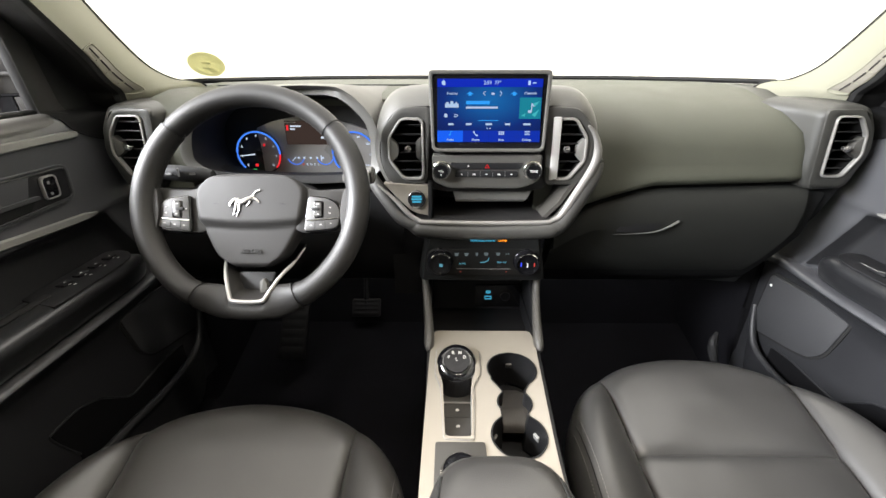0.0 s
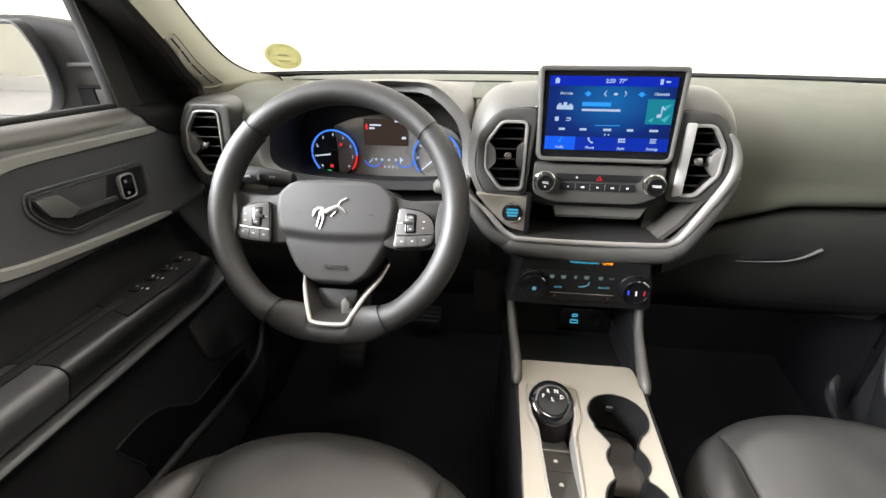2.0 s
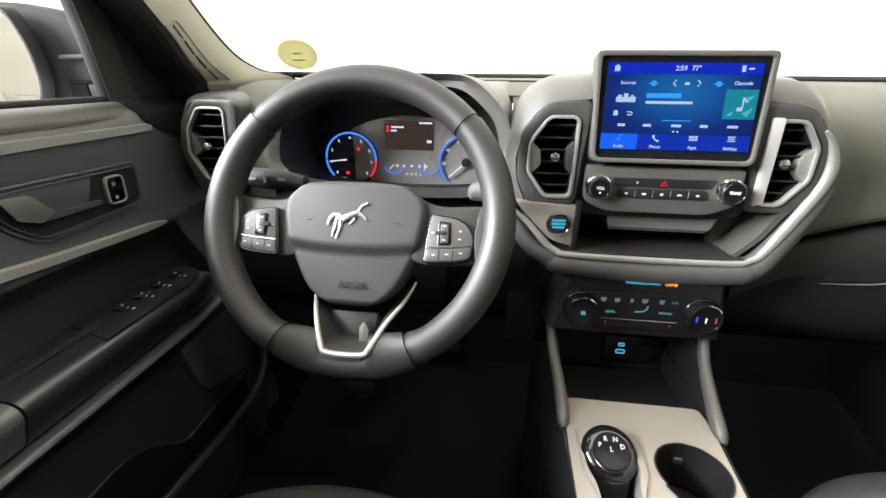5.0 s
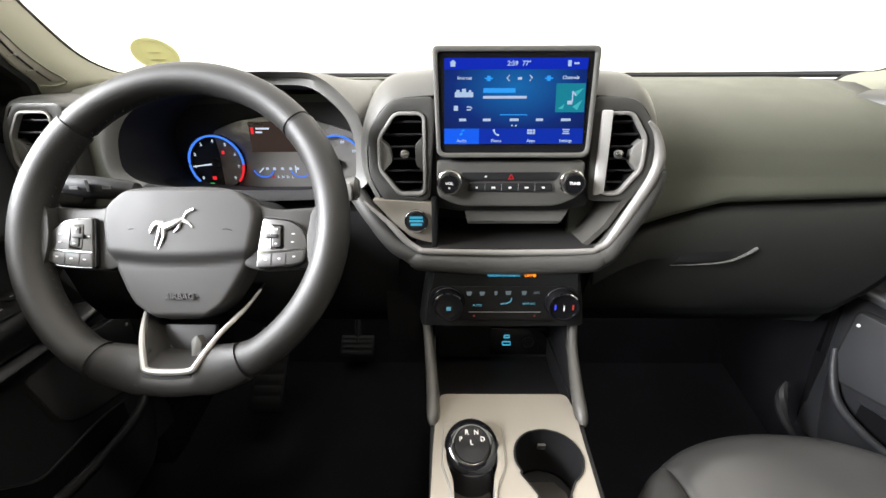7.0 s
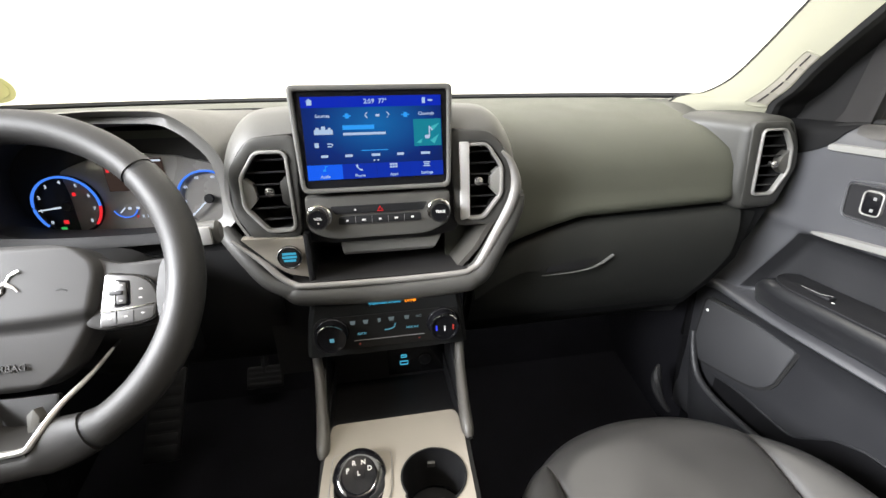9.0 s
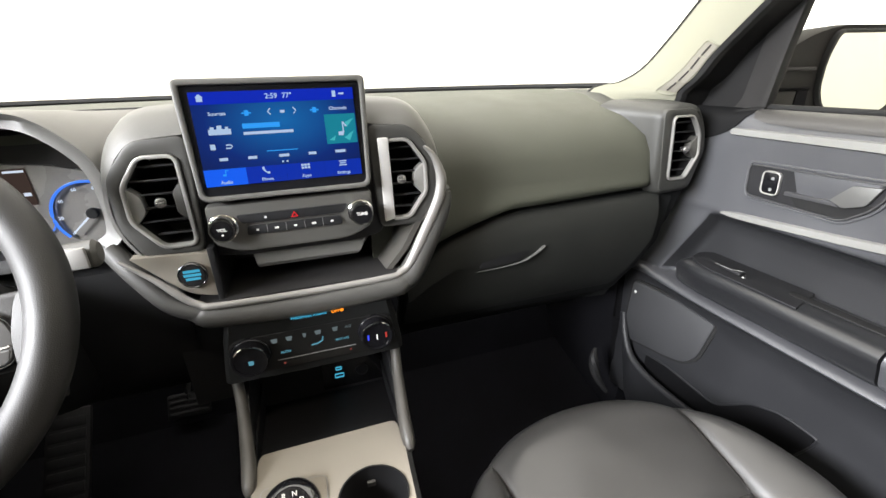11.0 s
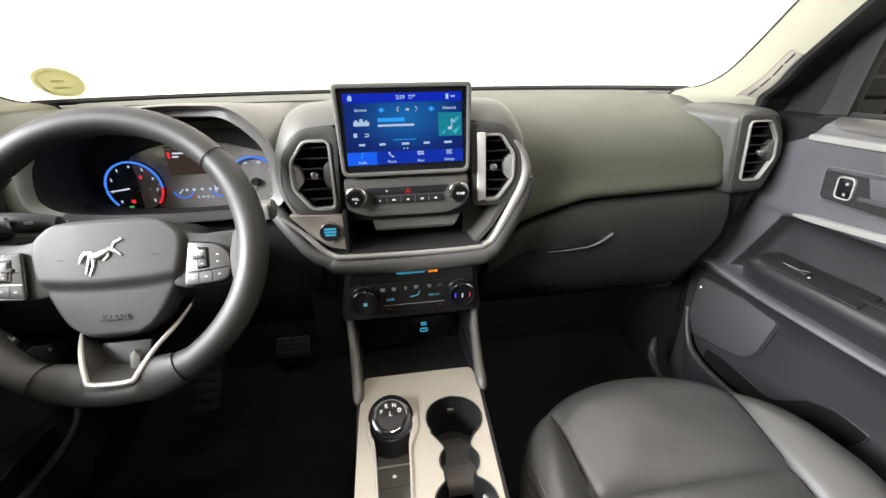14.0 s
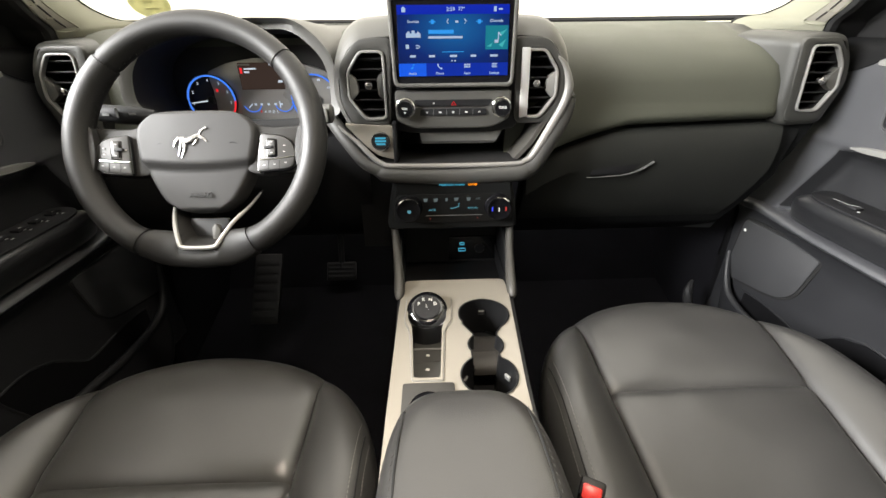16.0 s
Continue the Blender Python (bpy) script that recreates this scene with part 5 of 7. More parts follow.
        part("rocker_well", prism(rounded(P((0.0985, 0.000), (0.1135, -0.001), (0.1140, -0.0275), (0.0985, -0.0285)), 0.003), 0.0, 0.0016, XY, 0.0006), GLOSS, sw, "black well round the rocker", m=M)
        part("rocker", prism(rounded(P((0.1015, -0.003), (0.1105, -0.0035), (0.1110, -0.0250), (0.1015, -0.0258)), 0.002), 0.001, 0.0034, XY, 0.001), PODGREY, sw, "grey rocker key", m=M)
        part("rocker_bar", prism(rounded(P((0.0955, -0.0115), (0.1080, -0.0115), (0.1080, -0.0160), (0.0955, -0.0160)), 0.0012), 0.001, 0.0050, XY, 0.0008), DARK, sw, "dark rocker bar", m=M)
        for x, y in ((0.1060, -0.006), (0.1060, -0.022), (0.124, -0.011), (0.1235, -0.020), (0.0925, -0.014), (0.0945, -0.0395), (0.1095, -0.0382), (0.1255, -0.036)):
            part("key_mark", box(-0.0016, 0.0016, -0.0007, 0.0007, -0.0002, 0.0002), GREYMARK, sw, "white key symbol", m=M @ Matrix.Translation((s * (x + o), y, 0.0036 if abs(x - 0.106) < 0.002 and y > -0.03 else 0.0018)))
        part("lower_keys", prism(rounded(P((0.0875, -0.0340), (0.1365, -0.0300), (0.1350, -0.0405), (0.123, -0.0440), (0.0855, -0.0470)), 0.002), 0.0, 0.0016, XY, 0.0005), PODGREY, sw, "grey row of keys", m=M)
        for x in (0.1005, 0.1165):
            part("key_gap", box(s * (x + o) - 0.0004, s * (x + o) + 0.0004, -0.0455, -0.0325, 0.0010, 0.0020), RUBBER, sw, m=M)
    # lower spoke: two legs with a bright outline
    line = [Vector((k * x + 0.003, y, z)) for k, x, y, z in ((-1, 0.060, -0.072, -0.050), (-1, 0.053, -0.096, -0.026), (-1, 0.041, -0.122, -0.004), (-1, 0.0285, -0.149, 0.0085), (-1, 0.0225, -0.1565, 0.0105), (1, 0.0, -0.1582, 0.0110), (1, 0.0225, -0.1565, 0.0105), (1, 0.0285, -0.149, 0.0085), (1, 0.042, -0.122, -0.004), (1, 0.058, -0.096, -0.026), (1, 0.066, -0.072, -0.050))]
    v = p("lower_spoke", tube(curve_points(line, 5), [0.0016 + 0.0019 * math.sin(math.pi * i / 50) ** 0.6 for i in range(51)], 8), SILVER, "satin silver V-shaped spoke trim")
    legs = [[a + Vector((0, 0, -0.002)), a * 0.93 + Vector((0, 0, -0.018)), a * 0.90 + Vector((0, 0, -0.034))] for a in curve_points(line, 4)]
    part("spoke_wall", solid_sheet(legs, (0, 0.002, -0.002)), SPOKE, v, "dark inner spoke wall", m=M)
    part("spoke_floor", prism(rounded([(-0.030, -0.112), (-0.024, -0.150), (0.024, -0.150), (0.030, -0.112)], 0.004), -0.034, -0.028, XY, 0.001), DARK, v, "black spoke floor", m=M)
    part("inner_ledge", prism(rounded([(0.012, -0.128), (0.014, -0.154), (0.024, -0.153), (0.024, -0.131), (0.018, -0.122)], 0.0015), -0.022, -0.010, XY, 0.001), HOUSING, v, "grey ledge inside the spoke", m=M)
    part("lower_filler", prism(rounded([(-0.0290, -0.1580), (0.0230, -0.1580), (0.030, -0.174), (-0.036, -0.174)], 0.004), -0.014, 0.0080, XY, 0.004, 3), RIM, w, "black leather bridge", m=M)
    # column shroud
    col = thing("steering_column", (-0.377, 0.75, 0.60), "black plastic steering column shroud with two stalks", "steering column")
    def P2(name, bm, material, label="", parent=col):
        return part(name, bm, material, parent, label, 38, M)
    def sect(z, sx, sy, cy):
        return [Vector((sx * math.copysign(abs(math.cos(q)) ** 0.6, math.cos(q)), cy + sy * math.copysign(abs(math.sin(q)) ** 0.6, math.sin(q)), z)) for q in (2 * math.pi * j / 28 for j in range(28))]
    P2("shroud", loft([sect(-0.050, 0.052, 0.040, -0.030), sect(-0.070, 0.066, 0.050, -0.032), sect(-0.12, 0.085, 0.074, -0.020), sect(-0.20, 0.090, 0.076, -0.035), sect(-0.26, 0.090, 0.068, -0.06)]), SILL, "black column shroud")
    # stalks stand between wheel and instruments
    L = part("indicator_stalk", loft([[Vector((x, 0.688 + 0.012 * (x + 0.56) + ry * math.cos(q), 0.722 - 0.10 * (x + 0.56) + rz * math.sin(q))) for q in (2 * math.pi * j / 14 for j in range(14))] for x, ry, rz in ((-0.556, 0.006, 0.008), (-0.553, 0.010, 0.0125), (-0.52, 0.012, 0.014), (-0.485, 0.011, 0.013), (-0.468, 0.010, 0.011), (-0.464, 0.004, 0.005))]), DARK, col, "black indicator stalk")
    part("stalk_band", box(-0.5195, -0.5165, 0.6755, 0.6775, 0.716, 0.730), GREYPRINT, L, "pale stalk mark")
    for x in (-0.535, -0.495):
        part("stalk_mark", box(x - 0.005, x + 0.005, 0.6755, 0.6765, 0.719, 0.7225), GREYPRINT, L, "grey stalk symbol")
    part("stalk_tip", box(-0.5575, -0.5545, 0.680, 0.694, 0.713, 0.732, 0.001), GREYTRIM, L, "grey stalk tip")
    W = part("wiper_stalk", loft([[Vector((x, 0.705 + ry * math.cos(q), 0.712 + 0.10 * (x + 0.2) + rz * math.sin(q))) for q in (2 * math.pi * j / 14 for j in range(14))] for x, ry, rz in ((-0.252, 0.004, 0.005), (-0.248, 0.009, 0.011), (-0.232, 0.012, 0.015), (-0.200, 0.012, 0.015), (-0.196, 0.008, 0.011))]), HOUSING, col, "grey wiper stalk")
    part("stalk_collar", box(-0.230, -0.203, 0.689, 0.694, 0.701, 0.723, 0.001), SILVER, W, "silver stalk face")
    return w


steering_wheel()


# ---- centre console ----
def cut_plate(outer, holes, z0, z1):
    """A plate with holes, as one clean solid."""
    bm = bmesh.new()
    edges = []
    for lp in [outer] + holes:
        vs = [bm.verts.new((x, y, z1)) for x, y in lp]
        edges += [bm.edges.new((vs[i], vs[(i + 1) % len(vs)])) for i in range(len(vs))]
    bmesh.ops.triangle_fill(bm, edges=edges, use_beauty=True, use_dissolve=False)
    top = list(bm.faces)
    r = bmesh.ops.extrude_face_region(bm, geom=top)
    bmesh.ops.translate(bm, verts=[v for v in r["geom"] if isinstance(v, bmesh.types.BMVert)], vec=(0, 0, z0 - z1))
    return bm


def centre_console():
    k = thing("centre_console", (0, 0.5, 0.0), "champagne painted centre console with cup holders between the seats", "console")
    ZD = 0.402
    # outline of the three joined cup recesses
    def round_hole(cx, cy, r):
        return [(cx + r * math.cos(2 * math.pi * j / 36), cy + r * math.sin(2 * math.pi * j / 36)) for j in range(36)]
    def chain():
        c1, c2, c3 = (0.0430, 0.5715, 0.0425), (0.0370, 0.494, 0.0270), (0.0345, 0.431, 0.0400)
        necks = ((0.510, 0.548, 0.0385, 0.0185, 0.5195, 0.577), (0.452, 0.480, 0.0340, 0.0205, 0.60, 0.0))
        right, left = [], []
        for j in range(181):
            y = 0.6138 - (0.6138 - 0.3912) * j / 180
            xr, xl = [], []
            for cx, cy, r in (c1, c2, c3):
                if abs(y - cy) < r:
                    q = math.sqrt(r * r - (y - cy) ** 2)
                    xr.append(cx + q)
                    xl.append(cx - q)
            for y0, y1, cx, half, yk, slope in necks:
                if y0 < y < y1:
                    q = half + slope * max(0, y - yk)
                    xr.append(cx + q)
                    xl.append(cx - q)
            if xr:
                right.append((max(xr), y))
                left.append((min(xl), y))
        thin = right[::3] + [right[-1]] + left[::-3]
        return thin
    def channel(n):
        """Outline of the selector channel, as n points from its front left corner on."""
        w = []
        for x, y in rounded([(-0.0850, 0.6145), (-0.0210, 0.6145), (-0.0205, 0.562), (-0.0290, 0.540), (-0.0345, 0.4275), (-0.0725, 0.4275), (-0.0775, 0.540), (-0.0855, 0.562)], [0.024, 0.024, 0.012, 0.012, 0.003, 0.003, 0.012, 0.012], 6):
            w.append(Vector((x, y)))
        total = sum((w[i] - w[i - 1]).length for i in range(len(w)))
        out, acc, i = [], 0.0, 0
        for j in range(n):
            goal = total * j / n
            while acc + (w[(i + 1) % len(w)] - w[i]).length < goal:
                acc += (w[(i + 1) % len(w)] - w[i]).length
                i += 1
            p = w[i].lerp(w[(i + 1) % len(w)], (goal - acc) / max(1e-9, (w[(i + 1) % len(w)] - w[i]).length))
            out.append((p.x, p.y))
        return out
    hole = chain()
    front = rounded([(-0.094, 0.683), (0.094, 0.683), (0.098, 0.645), (0.0945, 0.600), (0.083, 0.42), (0.0815, 0.380), (-0.1052, 0.380), (-0.105, 0.40), (-0.102, 0.60), (-0.099, 0.645)], [0.01, 0.01, 0.012, 0.02, 0.02, 0.0005, 0.0005, 0.002, 0.02, 0.012])
    rear = [(-0.1053, 0.384), (0.0817, 0.384), (0.078, 0.12), (-0.107, 0.12)]
    part("deck", merged(cut_plate(front, [hole, channel(48)], ZD - 0.02, ZD), prism(rear, ZD - 0.0195, ZD + 0.0003, XY)), DECK, k, "champagne painted top deck")
    wall = [[Vector((x, y, ZD + 0.0015)) for x, y in offset(hole, 0.0012)], [Vector((x, y, ZD + 0.0015)) for x, y in offset(hole, -0.0012)], [Vector((x, y, 0.335)) for x, y in offset(hole, -0.004)]]
    cups = part("cup_well", loft(wall, True, False), WELL, k, "black cup well")
    part("well_floor", prism(offset(hole, -0.0035), 0.322, 0.330, XY), WELL, cups)
    part("cup_bridge", solid_sheet([[(x0 + (x1 - x0) * u, y, z) for u in (0, 0.25, 0.5, 0.75, 1)] for y, x0, x1, z in ((0.580, 0.020, 0.058, 0.346), (0.562, 0.020, 0.058, 0.360), (0.545, 0.016, 0.060, 0.374), (0.530, 0.0135, 0.062, 0.378), (0.490, 0.0135, 0.062, 0.378), (0.478, 0.016, 0.057, 0.376))], (0, 0, -0.005)), BRIDGE, cups, "dark rubber bridge between the cups")
    part("bridge_tab", solid_sheet([[(x, y, z) for x in (0.0185, 0.0365, 0.0545)] for y, z in ((0.502, 0.3795), (0.490, 0.3790), (0.478, 0.3765), (0.4725, 0.371), (0.471, 0.362))], (0, 0.003, -0.001)), TAB, cups, "lighter rubber tab")
    for cx, cy, a in ((0.0430, 0.5715, 88), (0.0345, 0.431, 32), (0.0345, 0.431, 152)):
        rr = 0.0395 if cy > 0.5 else 0.0365
        q = radians(a)
        clip = box(-0.0050, 0.0050, -0.0055, 0.0055, -0.0022, 0.0022, 0.001)
        clip.transform(Matrix.Translation((cx + rr * math.cos(q), cy + rr * math.sin(q), 0.376)) @ Matrix.Rotation(q, 4, "Z") @ Matrix.Rotation(radians(78), 4, "Y"))
        part("cup_clip", clip, STRIP if a == 32 else GREYKEY, cups, "spring clip in the cup wall")
    # side walls down to the floor
    for s in (-1, 1):
        rows = [[(s * w, y, ZD - 0.004), (s * (w + 0.002), y, 0.36), (s * (w + 0.006), y, 0.20), (s * 0.115, y, 0.0)] for y, w in ((-0.25, 0.100), (0.1, 0.100), (0.30, 0.100 if s < 0 else 0.084), (0.42, 0.102 if s < 0 else 0.089), (0.60, 0.106 if s < 0 else 0.101), (0.66, 0.107), (0.80, 0.108), (0.95, 0.109))]
        part("side_panel", solid_sheet(rows, (-s * 0.008, 0, 0)), DARK, k, "black console side")
        # buttress that climbs from the deck to the climate panel
        P = [Vector(q) for q in ((s * 0.1035, 0.625, 0.398), (s * 0.104, 0.655, 0.412), (s * 0.107, 0.69, 0.428), (s * 0.112, 0.735, 0.452), (s * 0.117, 0.765, 0.490))]
        part("buttress", tube(curve_points(P, 5), [0.005, 0.0085, 0.0110, 0.0118] + [0.0122 - 0.0002 * i for i in range(15)] + [0.0092, 0.0090], 12, flat=0.8, up=(1, 0, 0)), BUTTRESS, k, "grey console buttress")
        web = [[(s * 0.108, y, z), (s * 0.110, y + 0.01, z - 0.08), (s * 0.112, y + 0.02, 0.25)] for y, z in ((0.66, 0.41), (0.70, 0.43), (0.74, 0.455), (0.80, 0.49), (0.86, 0.50))]
        part("buttress_web", solid_sheet(web, (-s * 0.006, 0, 0)), DARK, k)
    # dark bin ahead of the deck
    rows = [[(x, y, z) for x in (-0.108, -0.05, 0, 0.05, 0.108)] for y, z in ((0.68, 0.394), (0.70, 0.375), (0.74, 0.358), (0.80, 0.352), (0.835, 0.356), (0.842, 0.375), (0.843, 0.44), (0.842, 0.52))]
    part("storage_bin", solid_sheet(rows, (0, 0.004, -0.006)), DARK, k, "black storage bin")
    # selector plate: a raised rim round a sunken channel that drops toward the front
    rim = rounded([(-0.090, 0.626), (-0.009, 0.622), (-0.011, 0.556), (-0.024, 0.530), (-0.030, 0.421), (-0.0755, 0.423), (-0.082, 0.530), (-0.092, 0.556)], [0.010, 0.010, 0.012, 0.012, 0.006, 0.006, 0.012, 0.012])
    part("selector_rim", hoop(rim, offset(rim, -0.0014), ZD - 0.001, ZD + 0.0018, XY, 0.0006), GREYTRIM, k, "fine seam rim round the selector")
    part("selector_plate", hoop(offset(rim, -0.0018), channel(len(rim)), ZD - 0.001, ZD + 0.0026, XY, 0.0008), DECK, k, "champagne selector surround")
    lip = channel(60)
    part("channel_wall", loft([[Vector((x, y, ZD + 0.0026)) for x, y in lip], [Vector((x, y, ZD - 0.012)) for x, y in offset(lip, -0.0004)], [Vector((x, y, 0.340)) for x, y in offset(lip, -0.0006)]], True, False), GREYTRIM, k, "satin wall of the key channel")
    def key_z(y):
        return 0.355 + 0.30 * (0.5537 - y)
    def key_bed(y0, y1, x0, x1, lift):
        bm = bmesh.new()
        top = [(x0, y0), (x1, y0), (x1, y1), (x0, y1)]
        a = [bm.verts.new((x, y, key_z(y) + lift)) for x, y in top]
        b = [bm.verts.new((x, y, key_z(y) - 0.008)) for x, y in top]
        bm.faces.new(a)
        bm.faces.new(b[::-1])
        for i in range(4):
            j = (i + 1) % 4
            bm.faces.new((a[i], b[i], b[j], a[j]))
        return bevelled(bm, 0.0008)
    part("blank_key", key_bed(0.5305, 0.560, -0.0765, -0.0295, 0.0005), GREYKEY, k, "dark blank below the selector")
    for y0, y1 in ((0.4865, 0.5265), (0.4370, 0.4855)):
        q = part("key", key_bed(y0, y1, -0.0760, -0.0305, 0.003), GREYKEY, k, "dark grey console key")
        ym = (y0 + y1) / 2
        part("key_mark", turned([(0.0030, 0.0), (0.0030, 0.0006), (0, 0.0006)], Matrix.Translation((-0.053, ym, key_z(ym) + 0.0030)), 14), GREYMARK, q, "pale key symbol")
    part("key_line", key_bed(0.5270, 0.5300, -0.0765, -0.0300, 0.0050), SILVER, k, "silver dividing line")
    part("rear_plate", prism(rounded([(-0.0865, 0.418), (-0.016, 0.418), (-0.014, 0.30), (-0.0875, 0.30)], [0.004, 0.004, 0.002, 0.002]), ZD - 0.001, ZD + 0.003, XY, 0.001), GREYKEY, k, "dark grey rear plate")
    # gear selector: a tilted rotary knob on a plinth that stands in the channel
    g = thing("gear_selector", (-0.053, 0.578, 0.345), "round gloss black rotary gear selector with lit letters", "gear selector")
    part("column", turned([(0.0292, 0.0), (0.0292, 0.010), (0.0280, 0.030), (0.0270, 0.050), (0.0, 0.052)], Matrix.Translation((-0.053, 0.579, 0.340)), 40), DARK, g, "black column")
    m = Matrix.Translation((-0.053, 0.585, 0.404)) @ Matrix.Rotation(radians(28), 4, "X")
    part("grip_ring", turned([(0.024, -0.016), (0.0300, -0.013), (0.0338, -0.008), (0.0354, -0.003), (0.0350, 0.0005), (0.0332, 0.0036), (0.0295, 0.0066), (0.0255, 0.0086), (0.0235, 0.0090), (0.0, 0.0085)], m, 52), GLOSS, g, "gloss black grip ring")
    part("bright_band", turned([(0.0336, -0.0092), (0.0349, -0.0072), (0.0353, -0.0056), (0.0343, -0.0050)], m, 52), CHROME, g, "chrome band")
    cap = part("cap", turned([(0.0228, 0.0070), (0.0228, 0.0112), (0.0218, 0.0122), (0.013, 0.0117), (0.0, 0.0112)], m, 44), CAPBLACK, g, "gloss black cap")
    for ch, a, rr in (("P", 158, 0.0150), ("R", 114, 0.0150), ("N", 66, 0.0150), ("D", 22, 0.0150), ("L", 96, 0.0015)):
        x, y = rr * math.cos(radians(a)), rr * math.sin(radians(a))
        lettering("letter", ch, 0.0082, m @ Matrix.Translation((x, y, 0.0122)), GREYMARK, cap, "white letter", 0.0003)
    part("cap_ring", turned([(0.0066, 0.0108), (0.0072, 0.0119), (0.0079, 0.0110)], m @ Matrix.Translation((0, 0.0015, 0)), 28), GLOSS, cap, "raised ring round the middle letter")
    md = thing("drive_mode_dial", (-0.052, 0.362, ZD + 0.003), "dark round drive mode dial behind the gear keys", "dial")
    part("knob", turned([(0.026, 0.0), (0.026, 0.008), (0.022, 0.016), (0.019, 0.018), (0.0, 0.0175)], Matrix.Translation((-0.052, 0.366, ZD + 0.003)), 32), GLOSS, md, "gloss black knob")
    part("bright_band", turned([(0.0262, 0.004), (0.0272, 0.005), (0.0262, 0.007)], Matrix.Translation((-0.052, 0.366, ZD + 0.003)), 32), CHROME, md)


centre_console()


def armrest():
    a = thing("armrest", (-0.008, 0.1, 0.36), "padded black leather console armrest with stitched edges", "armrest")
    def outline(s, z):
        pts = []
        for j in range(48):
            q = 2 * math.pi * j / 48
            cx, cy = math.cos(q), math.sin(q)
            x = 0.0955 * s * math.copysign(abs(cx) ** 0.55, cx)
            y = 0.075 + 0.285 * (1 - (1 - s) * 0.35) * math.copysign(abs(cy) ** 0.42, cy)
            pts.append(Vector((-0.0085 + x, y, z + 0.008 * max(0, (0.2 - y) / 0.4))))
        return pts
    loops = [outline(0.95, 0.405), outline(0.985, 0.410), outline(1.0, 0.425), outline(0.995, 0.440), outline(0.96, 0.454), outline(0.88, 0.4635), outline(0.72, 0.4685), outline(0.4, 0.4705), outline(0.1, 0.471)]
    part("pad", loft(loops), LEATHER, a)
    for s in (-1, 1):
        line = [Vector((-0.0085 + s * (0.0745 - 0.010 * max(0, (y - 0.24) / 0.1) ** 2), y, 0.4655 + 0.008 * max(0, (0.2 - y) / 0.4) - 0.010 * max(0, (y - 0.28) / 0.07) ** 2)) for y in [-0.19 + 0.0365 * i for i in range(15)]]
        part("seam", tube(line, 0.0014, 6), RUBBER, a, "stitched seam")
        part("stitch_line", merged(*[tube([p.lerp(q, 0.1) + Vector((s * 0.004, 0, -0.0006)), p.lerp(q, 0.9) + Vector((s * 0.004, 0, -0.0006))], 0.0004, 5) for p, q in zip(curve_points(line, 9)[::1], curve_points(line, 9)[1::1])][::2]), GREYKEY, a, "dark grey stitching")
    part("base", box(-0.092, 0.075, -0.20, 0.33, 0.30, 0.412, 0.01), DARK, a, "black armrest base")


armrest()


